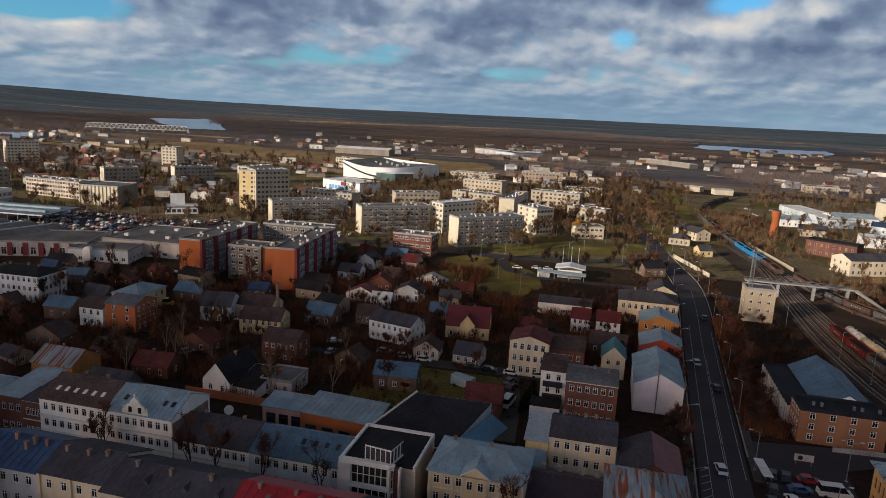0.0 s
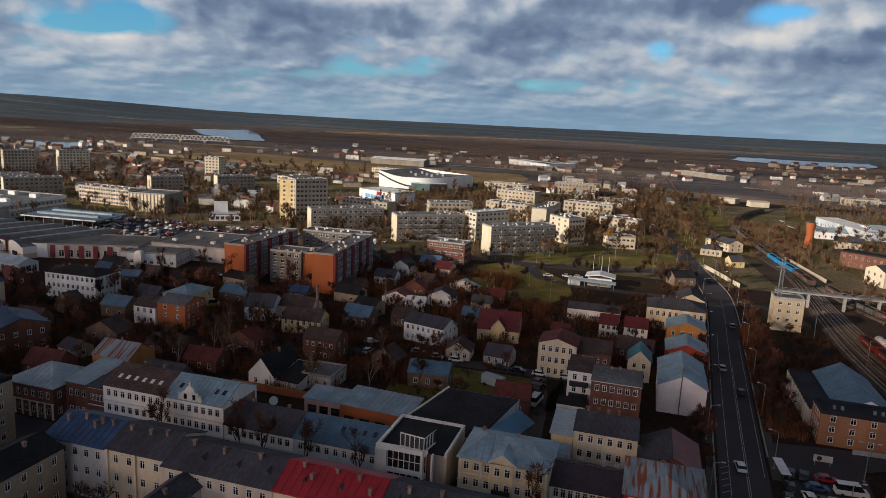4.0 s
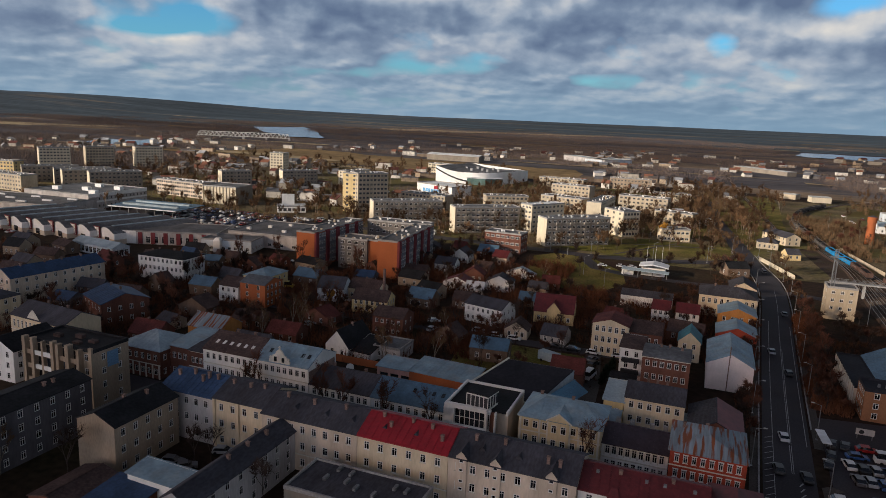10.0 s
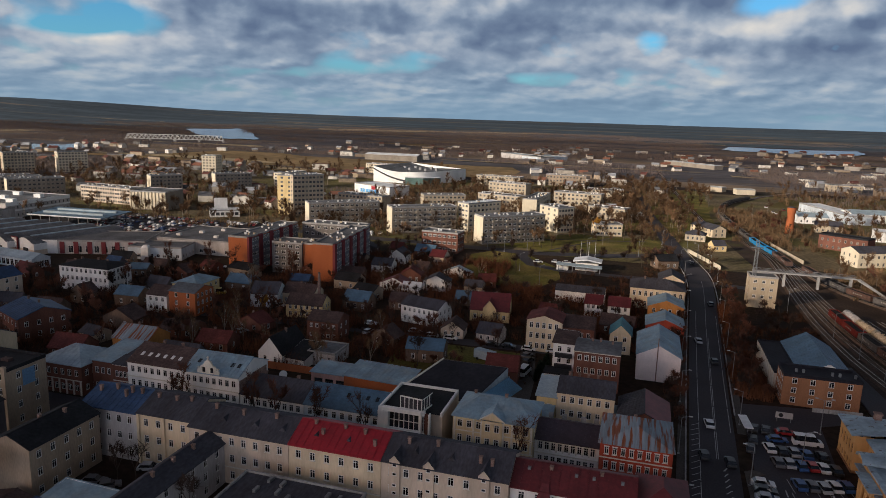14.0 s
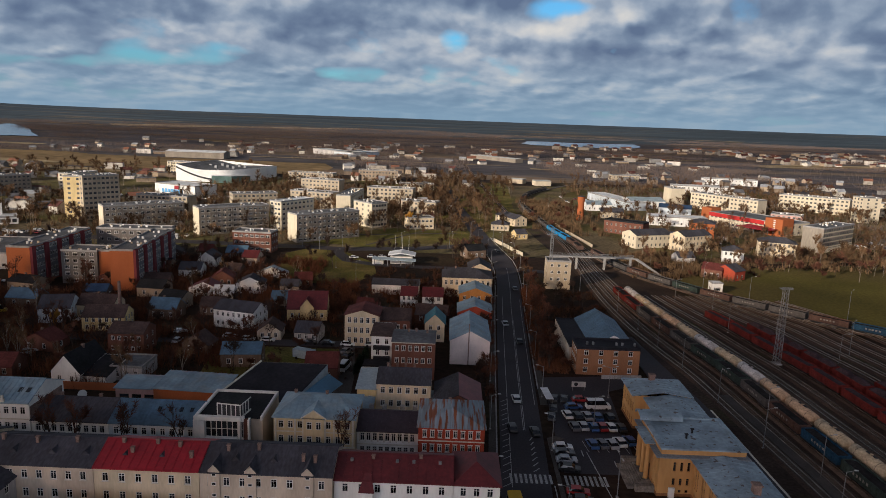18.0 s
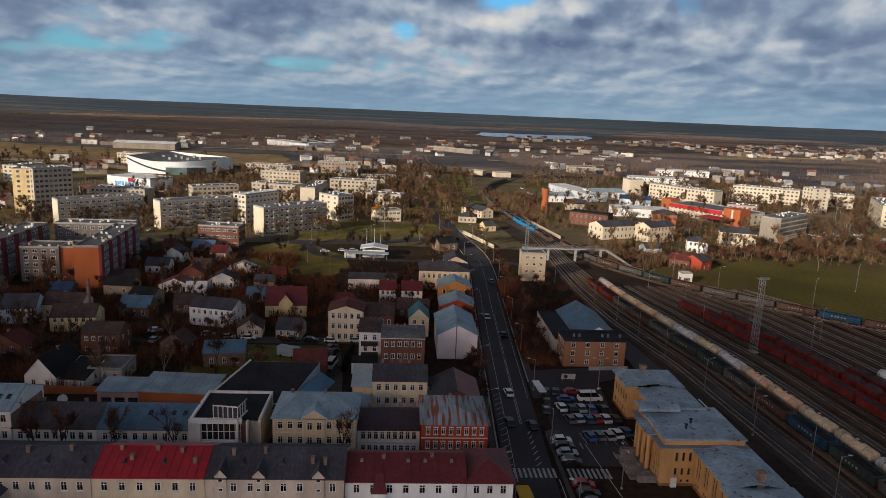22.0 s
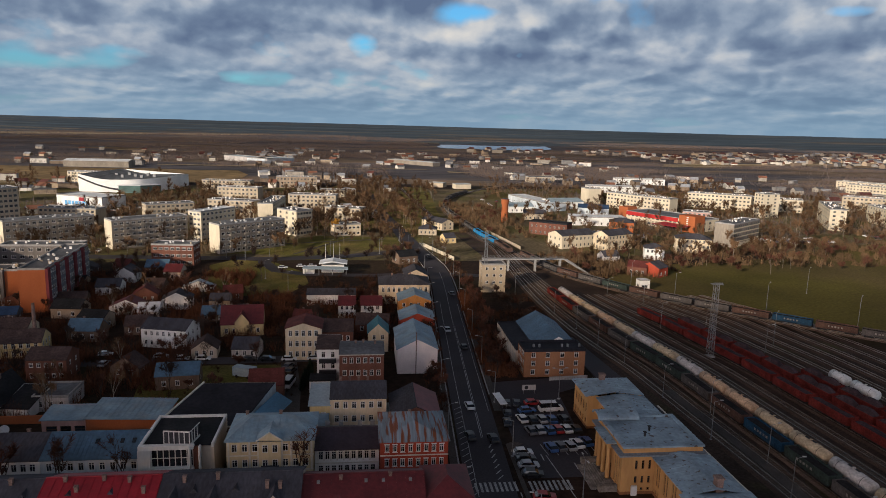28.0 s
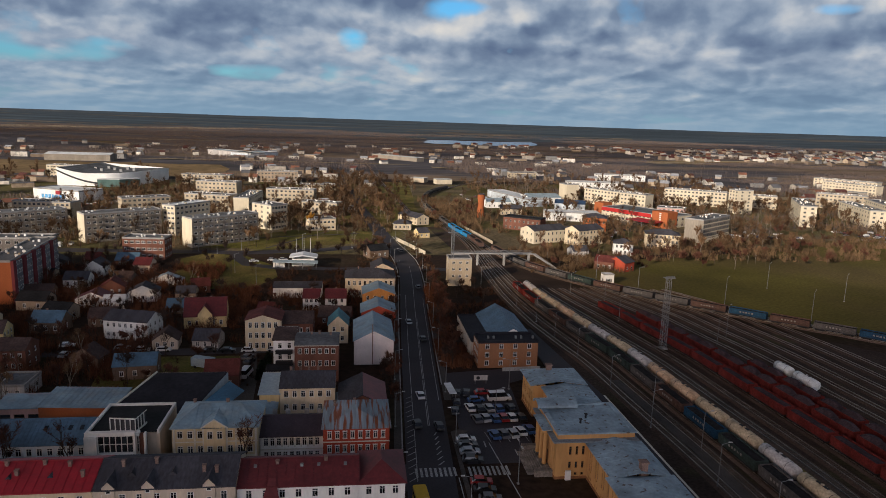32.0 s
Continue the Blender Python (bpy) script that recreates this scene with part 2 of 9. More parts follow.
PLASTER = {
    "cream": mat("plaster_cream", (0.60, 0.49, 0.34), 0.85, (0.25, 0.2), (2.5, 0.09), bump=0.08, stretch=(1, 1, 0.3)),
    "yellow": mat("plaster_yellow", (0.62, 0.47, 0.24), 0.85, (0.25, 0.18), (2.5, 0.07), bump=0.08, stretch=(1, 1, 0.3)),
    "grey": mat("plaster_grey", (0.42, 0.39, 0.37), 0.9, (0.25, 0.25), (2.5, 0.11), bump=0.08, stretch=(1, 1, 0.3)),
    "white": mat("plaster_white", (0.74, 0.72, 0.68), 0.85, (0.2, 0.15), (2.5, 0.06), bump=0.08, stretch=(1, 1, 0.3)),
    "beige": mat("plaster_beige", (0.55, 0.45, 0.35), 0.88, (0.25, 0.22), (2.5, 0.09), bump=0.08, stretch=(1, 1, 0.3)),
    "blue": mat("plaster_pale_blue", (0.50, 0.54, 0.57), 0.88, (0.25, 0.2), (2.5, 0.09), bump=0.08, stretch=(1, 1, 0.3)),
    "ochre": mat("plaster_ochre", (0.50, 0.275, 0.11), 0.85, (0.2, 0.18), (2.0, 0.07), bump=0.08, stretch=(1, 1, 0.3)),
    "pink": mat("plaster_pink", (0.50, 0.30, 0.26), 0.85, (0.25, 0.18), (2.5, 0.09), bump=0.08, stretch=(1, 1, 0.3)),
    "shedwhite": mat("plaster_stained_white", (0.74, 0.64, 0.60), 0.85, (0.3, 0.1), (2.0, 0.05), bump=0.06),
    "panel": mat("concrete_panel", (0.44, 0.365, 0.265), 0.9, (0.15, 0.18), (1.2, 0.11), bump=0.08, stretch=(1, 1, 0.3)),
    # grey concrete, darkened further with the shade of the block fronts
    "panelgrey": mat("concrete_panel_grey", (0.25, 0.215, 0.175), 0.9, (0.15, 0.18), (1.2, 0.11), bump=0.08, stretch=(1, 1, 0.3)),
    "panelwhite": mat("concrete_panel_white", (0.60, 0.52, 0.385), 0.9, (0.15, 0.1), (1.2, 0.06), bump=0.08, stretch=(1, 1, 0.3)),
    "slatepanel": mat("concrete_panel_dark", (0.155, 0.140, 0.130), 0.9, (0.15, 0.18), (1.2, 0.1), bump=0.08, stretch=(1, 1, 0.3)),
    # plain grey plaster with deep shade put into its colour
    "soot": mat("plaster_shade_grey", (0.10, 0.092, 0.098), 0.9, (0.25, 0.3), (2.5, 0.12), bump=0.08, stretch=(1, 1, 0.3)),
    "sand": mat("plaster_sand", (0.60, 0.49, 0.31), 0.85, (0.25, 0.18), (2.5, 0.07), bump=0.08, stretch=(1, 1, 0.3)),
    "tan": mat("brick_tan", (0.33, 0.255, 0.185), 0.9, (0.25, 0.2), (4, 0.12), bump=0.08, stretch=(1, 1, 0.3)),
    "bay": mat("render_dark_grey", (0.15, 0.155, 0.17), 0.9, (0.2, 0.2), (2.5, 0.09), bump=0.08, stretch=(1, 1, 0.3)),
    "tanorange": mat("brick_tan_orange", (0.29, 0.135, 0.07), 0.9, (0.2, 0.2), (5, 0.12), bump=0.08, stretch=(1, 1, 0.3)),
    "brick": mat("brick_red", (0.34, 0.06, 0.033), 0.9, (0.3, 0.2), (6, 0.15), bump=0.08, stretch=(1, 1, 0.3)),
    "brickdark": mat("brick_brown", (0.155, 0.068, 0.048), 0.9, (0.3, 0.25), (6, 0.15), bump=0.08, stretch=(1, 1, 0.3)),
    "orangebrick": mat("brick_orange", (0.36, 0.11, 0.043), 0.9, (0.2, 0.12), (5, 0.09), bump=0.08, stretch=(1, 1, 0.3)),
    "maroon": mat("brick_maroon", (0.17, 0.04, 0.045), 0.9, (0.2, 0.15), (5, 0.12), bump=0.08, stretch=(1, 1, 0.3)),
    "wood": mat("boards_brown", (0.16, 0.11, 0.08), 0.9, (0.4, 0.25), (4, 0.15), bump=0.08, stretch=(1, 1, 0.3)),
    "orangewood": mat("boards_ochre", (0.45, 0.20, 0.06), 0.85, (0.4, 0.2), (4, 0.12), bump=0.08, stretch=(1, 1, 0.3)),
    "shopwhite": mat("cladding_white", (0.76, 0.75, 0.72), 0.6, (0.1, 0.08), (1.2, 0.06)),
    "dark": mat("cladding_dark", (0.05, 0.05, 0.055), 0.7, (0.3, 0.2), (3, 0.2)),
}
ROOF = {
    "slate": mat("roof_slate_grey", (0.062, 0.060, 0.070), 0.85, (0.35, 0.25), (2.6, 0.22), bump=0.25, tint=((0.042, 0.038, 0.040), 0.7, (0.5, 0.75)), stretch=(1, 0.4, 0.4)),
    "black": mat("roof_felt_black", (0.02, 0.02, 0.022), 0.8, (0.2, 0.3), (1.6, 0.25), bump=0.2),
    "bluegrey": mat("roof_tin_blue_grey", (0.19, 0.28, 0.34), 0.5, (0.25, 0.25), (1.6, 0.15), spec=0.5, tint=((0.22, 0.27, 0.29), 0.4, (0.45, 0.7))),
    "palegrey": mat("roof_tin_pale", (0.28, 0.35, 0.39), 0.55, (0.25, 0.2), (1.6, 0.15), spec=0.5),
    "red": mat("roof_tin_red", (0.29, 0.010, 0.018), 0.5, (0.25, 0.2), (1.6, 0.15), spec=0.5),
    "darkred": mat("roof_tin_dark_red", (0.115, 0.018, 0.02), 0.6, (0.25, 0.25), (1.6, 0.2), spec=0.4),
    "red2": mat("roof_tin_faded_red", (0.16, 0.032, 0.034), 0.55, (0.3, 0.25), (1.6, 0.2), spec=0.4),
    "plum": mat("roof_tin_plum", (0.05, 0.035, 0.045), 0.6, (0.25, 0.25), (1.6, 0.2), spec=0.4),
    "maroon": mat("roof_tile_maroon", (0.12, 0.035, 0.03), 0.75, (0.3, 0.3), (2.5, 0.25), bump=0.3),
    "rust": mat("roof_tin_rusty", (0.21, 0.25, 0.28), 0.6, (0.3, 0.2), (1.6, 0.2), tint=((0.20, 0.065, 0.03), 1.0, (0.50, 0.58)), stretch=(1.6, 0.12, 0.12)),
    "teal": mat("roof_tin_teal", (0.045, 0.16, 0.19), 0.55, (0.3, 0.2), (2, 0.2)),
    "brown": mat("roof_shingle_brown", (0.075, 0.05, 0.045), 0.85, (0.3, 0.3), (2, 0.3), bump=0.3),
    "navy": mat("roof_tin_dark_blue", (0.035, 0.065, 0.125), 0.5, (0.3, 0.25), (2, 0.2)),
    "steel": mat("roof_tin_steel_blue", (0.075, 0.14, 0.205), 0.55, (0.25, 0.25), (1.6, 0.2), spec=0.4),
    "deck": mat("roof_felt_grey", (0.125, 0.128, 0.135), 0.8, (0.12, 0.35), (1.2, 0.25), bump=0.2),
    "hangar": mat("roof_felt_dark", (0.022, 0.022, 0.028), 0.75, (0.15, 0.3), (1.2, 0.2)),
    "pale": mat("roof_membrane_white", (0.60, 0.62, 0.64), 0.6, (0.1, 0.2), (1, 0.1)),
}
FRAME = mat("window_frame_white", (0.68, 0.66, 0.62), 0.5, (0.5, 0.05), (3, 0.05))
FRAMEF = mat("window_frame_weathered", (0.36, 0.33, 0.29), 0.7, (0.5, 0.2), (3, 0.1))
FRAMEB = mat("window_frame_brown", (0.12, 0.07, 0.04), 0.6, (0.5, 0.1), (3, 0.1))
PANE = mat("window_glass", (0.018, 0.022, 0.028), 0.08, (0.4, 0.5), (2, 0.3), rnd=0.6, spec=0.6)
TRIM = mat("trim_stone", (0.60, 0.56, 0.48), 0.85, (0.4, 0.12), (3, 0.1))
CONC = mat("concrete", (0.30, 0.29, 0.28), 0.9, (0.2, 0.25), (2.5, 0.2), bump=0.3)
METAL = mat("steel_galvanised", (0.21, 0.215, 0.22), 0.5, (0.4, 0.2), (3, 0.2), metal=0.4)
DARK = mat("dark_metal", (0.025, 0.025, 0.028), 0.6, (0.4, 0.2), (3, 0.2))
CHIM = mat("chimney_brick", (0.21, 0.14, 0.115), 0.9, (0.5, 0.3), (5, 0.3), bump=0.3)


def island_mat(name, cols, rough=0.95):
    """A surface whose pieces differ: Geometry's Random Per Island picks the colour."""
    m = bpy.data.materials.new(name)
    m.use_nodes = True
    nt = m.node_tree
    N, L = nt.nodes.new, nt.links.new
    b = nt.nodes["Principled BSDF"]
    b.inputs["Roughness"].default_value = rough
    b.inputs["Specular IOR Level"].default_value = 0.2
    geo, r = N("ShaderNodeNewGeometry"), N("ShaderNodeValToRGB")
    r.color_ramp.interpolation = "CONSTANT"
    e = r.color_ramp.elements
    while len(e) < len(cols):
        e.new(0.5)
    for i, (el, c) in enumerate(zip(e, cols)):
        el.position, el.color = i / len(cols), (*c, 1)
    L(geo.outputs["Random Per Island"], r.inputs[0])
    n = N("ShaderNodeTexNoise")
    co = N("ShaderNodeTexCoord")
    L(co.outputs["Object"], n.inputs["Vector"])
    n.inputs["Scale"].default_value = 0.25
    n.inputs["Detail"].default_value = 6
    mr = N("ShaderNodeMapRange")
    mr.inputs[1].default_value, mr.inputs[2].default_value, mr.inputs[3].default_value, mr.inputs[4].default_value = 0.3, 0.7, 0.75, 1.25
    L(n.outputs["Fac"], mr.inputs[0])
    mx = N("ShaderNodeMixRGB")
    mx.blend_type = "MULTIPLY"
    mx.inputs[0].default_value = 1
    L(r.outputs[0], mx.inputs[1])
    L(mr.outputs[0], mx.inputs[2])
    L(mx.outputs[0], b.inputs["Base Color"])
    return m


FARPANE = island_mat("far_window_glass", [(0.045, 0.047, 0.052), (0.08, 0.078, 0.075), (0.12, 0.112, 0.10), (0.06, 0.06, 0.062), (0.17, 0.155, 0.13)], 0.35)


# ---- mesh tools ----
class Geo:
    def __init__(self):
        self.v, self.f, self.m, self.mats = [], [], [], []
        self.cur = 0

    def use(self, material):
        if material not in self.mats:
            self.mats.append(material)
        self.cur = self.mats.index(material)
        return self

    def poly(self, *pts):
        n = len(self.v)
        self.v.extend(tuple(p) for p in pts)
        self.f.append(tuple(range(n, n + len(pts))))
        self.m.append(self.cur)
        return self

    def box(self, x0, y0, z0, x1, y1, z1):
        n = len(self.v)
        self.v.extend([(x0, y0, z0), (x1, y0, z0), (x1, y1, z0), (x0, y1, z0), (x0, y0, z1), (x1, y0, z1), (x1, y1, z1), (x0, y1, z1)])
        for q in ((3, 2, 1, 0), (4, 5, 6, 7), (0, 1, 5, 4), (1, 2, 6, 5), (2, 3, 7, 6), (3, 0, 4, 7)):
            self.f.append(tuple(n + i for i in q))
            self.m.append(self.cur)
        return self

    def prism(self, pts, z0, z1):
        """An upright prism over a counter-clockwise outline."""
        k = len(pts)
        self.poly(*[(x, y, z1) for x, y in pts])
        self.poly(*[(x, y, z0) for x, y in reversed(pts)])
        for i in range(k):
            (x0, y0), (x1, y1) = pts[i], pts[(i + 1) % k]
            self.poly((x0, y0, z0), (x1, y1, z0), (x1, y1, z1), (x0, y0, z1))
        return self

    def slab(self, pts, t):
        """A tilted slab: counter-clockwise outline seen from above, thickness t downwards."""
        k = len(pts)
        low = [(x, y, z - t) for x, y, z in pts]
        self.poly(*pts)
        self.poly(*reversed(low))
        for i in range(k):
            j = (i + 1) % k
            self.poly(low[i], low[j], pts[j], pts[i])
        return self

    def stack(self, x, y, levels):
        """A square shaft through levels of (height, half width)."""
        k = len(self.v)
        for z, h in levels:
            self.v.extend([(x - h, y - h, z), (x + h, y - h, z), (x + h, y + h, z), (x - h, y + h, z)])
        for i in range(len(levels) - 1):
            for j in range(4):
                a, b = k + 4 * i + j, k + 4 * i + (j + 1) % 4
                self.f.append((a, b, b + 4, a + 4))
                self.m.append(self.cur)
        n = k + 4 * len(levels)
        self.f.append((n - 4, n - 3, n - 2, n - 1))
        self.m.append(self.cur)
        return self

    def tube(self, a, b, r0, r1, n=6, caps=True):
        a, b = Vector(a), Vector(b)
        d = (b - a).normalized()
        s = d.orthogonal().normalized()
        u = d.cross(s)
        k = len(self.v)
        for p, r in ((a, r0), (b, r1)):
            for i in range(n):
                w = 2 * math.pi * i / n
                self.v.append(tuple(p + r * (math.cos(w) * s + math.sin(w) * u)))
        for i in range(n):
            j = (i + 1) % n
            self.f.append((k + i, k + j, k + n + j, k + n + i))
            self.m.append(self.cur)
        if caps:
            self.f.append(tuple(k + n + i for i in range(n)))
            self.f.append(tuple(k + i for i in reversed(range(n))))
            self.m.extend([self.cur] * 2)
        return self

    def beam(self, a, b, w, h=None):
        """A square bar from a to b."""
        h = h or w
        a, b = Vector(a), Vector(b)
        d = (b - a).normalized()
        s = d.cross(Vector((0, 0, 1)))
        s = s.normalized() if s.length > 1e-4 else Vector((1, 0, 0))
        u = s.cross(d)
        s, u = s * w / 2, u * h / 2
        p = [a - s - u, a + s - u, a + s + u, a - s + u, b - s - u, b + s - u, b + s + u, b - s + u]
        n = len(self.v)
        self.v.extend(tuple(q) for q in p)
        for q in ((0, 1, 2, 3), (7, 6, 5, 4), (4, 5, 1, 0), (5, 6, 2, 1), (6, 7, 3, 2), (7, 4, 0, 3)):
            self.f.append(tuple(n + i for i in q))
            self.m.append(self.cur)
        return self

    def mesh(self, name, smooth=False):
        me = bpy.data.meshes.new(name)
        seen, ids, verts = {}, [], []
        for p in self.v:
            k = (round(p[0], 3), round(p[1], 3), round(p[2], 3))
            if k not in seen:
                seen[k] = len(verts)
                verts.append(k)
            ids.append(seen[k])
        keep = [(tuple(ids[i] for i in f), m) for f, m in zip(self.f, self.m)]
        keep = [(f, m) for f, m in keep if len(set(f)) == len(f)]
        self.m = [m for _, m in keep]
        me.from_pydata(verts, [], [f for f, _ in keep])
        for mt in self.mats:
            me.materials.append(mt)
        me.polygons.foreach_set("material_index", self.m)
        if smooth:
            me.polygons.foreach_set("use_smooth", [True] * len(self.m))
        me.update()
        return me


def part(name, geo, parent, label="", m=None, smooth=False):
    """One mesh object under a thing or a part. geo: a Geo, or a mesh that is shared."""
    ob = new(name, geo.mesh(name, smooth) if isinstance(geo, Geo) else geo)
    ob.parent = parent
    if m is not None:
        ob.matrix_basis = m
    if label:
        ob["label"] = label
    return ob


def thing(name, label, category, m, group="", kind=""):
    ob = new(name)
    ob.empty_display_size = 0.5
    ob.matrix_basis = m
    return tagged(ob, label, category, group, kind)


def solid(name, geo, label, category, m=None, group="", kind="", smooth=False):
    ob = new(name, geo.mesh(name, smooth) if isinstance(geo, Geo) else geo)
    if m is not None:
        ob.matrix_basis = m
    return tagged(ob, label, category, group, kind)

# ---- buildings ----
WINDOWS = {}


def window_mesh(a, b, split, frame_mat, both):
    """Frame (and pane) of a window a wide and b high, in the xz plane, facing -y, from its lower left corner."""
    key = (round(a, 2), round(b, 2), split, frame_mat.name, both)
    if key not in WINDOWS:
        g = Geo().use(frame_mat)
        k = 0.12
        xs, zs = [0, k], [0, k]
        for i in range(1, split):
            xs += [a * i / split - 0.035, a * i / split + 0.035]
        if b > 1.2:
            zs += [b * 0.68, b * 0.68 + 0.06]
        xs, zs = xs + [a - k, a], zs + [b - k, b]
        for i in range(len(xs) - 1):
            for j in range(len(zs) - 1):
                x0, x1, z0, z1 = xs[i], xs[i + 1], zs[j], zs[j + 1]
                if i % 2 and j % 2:
                    for q in (((x0, z0), (x1, z0)), ((x1, z0), (x1, z1)), ((x1, z1), (x0, z1)), ((x0, z1), (x0, z0))):
                        (u, v), (w, t) = q
                        g.poly((u, -0.03, v), (w, -0.03, t), (w, 0.0, t), (u, 0.0, v))
                else:
                    g.poly((x0, -0.03, z0), (x1, -0.03, z0), (x1, -0.03, z1), (x0, -0.03, z1))
        p = g if both else Geo()
        p.use(PANE)
        p.poly((k, 0, k), (a - k, 0, k), (a - k, 0, b - k), (k, 0, b - k))
        WINDOWS[key] = (g.mesh("window"), None if both else p.mesh("pane"))
    return WINDOWS[key]


def spread(L, n, a, margin):
    """n openings a wide, evenly along L."""
    if n <= 0:
        return []
    step = (L - 2 * margin) / n
    a = min(a, step * 0.8)
    return [(margin + step * (i + 0.5) - a / 2, margin + step * (i + 0.5) + a / 2) for i in range(n)]


def facade(g, o, u, L, h, xs, zs, deep=0.11, z0=0.0):
    """A wall face with real openings and reveals. Gives the openings as (matrix, width, height)."""
    o, u = Vector(o), Vector(u)
    n = Vector((u.y, -u.x, 0))
    at = lambda x, z, k=0.0: o + u * x + Vector((0, 0, z)) - n * k
    holes = []
    z = z0
    for a, b in zs:
        if not xs:
            break
        g.poly(at(0, z), at(L, z), at(L, a), at(0, a))
        x = 0.0
        for c, d in xs:
            g.poly(at(x, a), at(c, a), at(c, b), at(x, b))
            g.poly(at(c, a), at(d, a), at(d, a, deep), at(c, a, deep))
            g.poly(at(c, b, deep), at(d, b, deep), at(d, b), at(c, b))
            g.poly(at(c, a), at(c, a, deep), at(c, b, deep), at(c, b))
            g.poly(at(d, a, deep), at(d, a), at(d, b), at(d, b, deep))
            p = at(c, a, deep - 0.03)
            holes.append((Matrix(((u.x, -n.x, 0, p.x), (u.y, -n.y, 0, p.y), (0, 0, 1, p.z), (0, 0, 0, 1))), d - c, b - a))
            x = d
        g.poly(at(x, a), at(L, a), at(L, b), at(x, b))
        z = b
    g.poly(at(0, z), at(L, z), at(L, h), at(0, h))
    return holes


def roof_geo(w, d, h, kind, axis, rise, over, t, material, seams, hip=None):
    """The roof, its seams and its ridge cap or parapet."""
    g, sm, cap = Geo().use(material), Geo().use(material), Geo().use(material)
    e = over
    drop = lambda run: rise * e / run
    if kind == "gable" and axis == "x":
        z = h - drop(d / 2)
        g.slab([(-e * 0.4, -e, z), (w + e * 0.4, -e, z), (w + e * 0.4, d / 2, h + rise), (-e * 0.4, d / 2, h + rise)], t)
        g.slab([(-e * 0.4, d / 2, h + rise), (w + e * 0.4, d / 2, h + rise), (w + e * 0.4, d + e, z), (-e * 0.4, d + e, z)], t)
        if seams:
            n = int(w / seams)
            for i in range(n + 1):
                x = w * i / max(n, 1)
                sm.beam((x, -e, z + 0.02), (x, d / 2, h + rise + 0.02), 0.07, 0.1)
        cap.box(-e * 0.4, d / 2 - 0.14, h + rise - 0.05, w + e * 0.4, d / 2 + 0.14, h + rise + 0.07)
    elif kind == "gable":
        z = h - drop(w / 2)
        g.slab([(-e, d + e * 0.4, z), (-e, -e * 0.4, z), (w / 2, -e * 0.4, h + rise), (w / 2, d + e * 0.4, h + rise)], t)
        g.slab([(w / 2, d + e * 0.4, h + rise), (w / 2, -e * 0.4, h + rise), (w + e, -e * 0.4, z), (w + e, d + e * 0.4, z)], t)
        if seams:
            n = int(d / seams)
            for i in range(n + 1):
                y = d * i / max(n, 1)
                sm.beam((-e, y, z + 0.02), (w / 2, y, h + rise + 0.02), 0.07, 0.1)
                sm.beam((w / 2, y, h + rise + 0.02), (w + e, y, z + 0.02), 0.07, 0.1)
        cap.box(w / 2 - 0.14, -e * 0.4, h + rise - 0.05, w / 2 + 0.14, d + e * 0.4, h + rise + 0.07)
    elif kind == "hip":
        run = min(w, d) / 2
        r = hip or run
        z = h - drop(run)
        a, b, c, f = (-e, -e, z), (w + e, -e, z), (w + e, d + e, z), (-e, d + e, z)
        if w >= d:
            p, q = (r, d / 2, h + rise), (w - r, d / 2, h + rise)
            tops = [[a, b, q, p], [c, f, p, q], [b, c, q], [f, a, p]]
        else:
            p, q = (w / 2, r, h + rise), (w / 2, d - r, h + rise)
            tops = [[b, c, q, p], [f, a, p, q], [a, b, p], [c, f, q]]
        for k in tops:
            g.slab(k, t)
        if seams:
            n = int(w / seams)
            for i in range(1, n):
                x = w * i / n
                top = min(1.0, (x / r if x < r else (w - x) / r if x > w - r else 1.0))
                sm.beam((x, -e, z + 0.02), (x, d / 2 * top, h + rise * top + 0.02), 0.07, 0.1)
    elif kind == "shed":
        g.slab([(-e, -e, h), (w + e, -e, h), (w + e, d + e, h + rise), (-e, d + e, h + rise)], t)
        if seams:
            n = int(w / seams)
            for i in range(n + 1):
                x = w * i / n
                sm.beam((x, -e, h + 0.02), (x, d + e, h + rise + 0.02), 0.07, 0.1)
    else:
        k = 0.3
        g.box(k, k, h - 0.25, w - k, d - k, h)
        cap.use(material if material in (ROOF["hangar"], ROOF["black"]) else CONC)
        o, i = [(-0.05, -0.05), (w + 0.05, -0.05), (w + 0.05, d + 0.05), (-0.05, d + 0.05)], [(k, k), (w - k, k), (w - k, d - k), (k, d - k)]
        for a in range(4):
            b = (a + 1) % 4
            cap.poly((*o[a], h - 0.3), (*o[b], h - 0.3), (*o[b], h + rise), (*o[a], h + rise))
            cap.poly((*o[a], h + rise), (*o[b], h + rise), (*i[b], h + rise), (*i[a], h + rise))
            cap.poly((*i[b], h - 0.1), (*i[a], h - 0.1), (*i[a], h + rise), (*i[b], h + rise))
    return g, sm, cap


def chimney_on(parent, x, y, z, hh, s=0.52):
    hh *= 0.75
    g = Geo().use(CHIM).stack(x, y, [(z - 1.6, s / 2), (z + hh, s / 2), (z + hh, s / 2 + 0.07), (z + hh + 0.14, s / 2 + 0.07)])
    return part("chimney", g, parent)


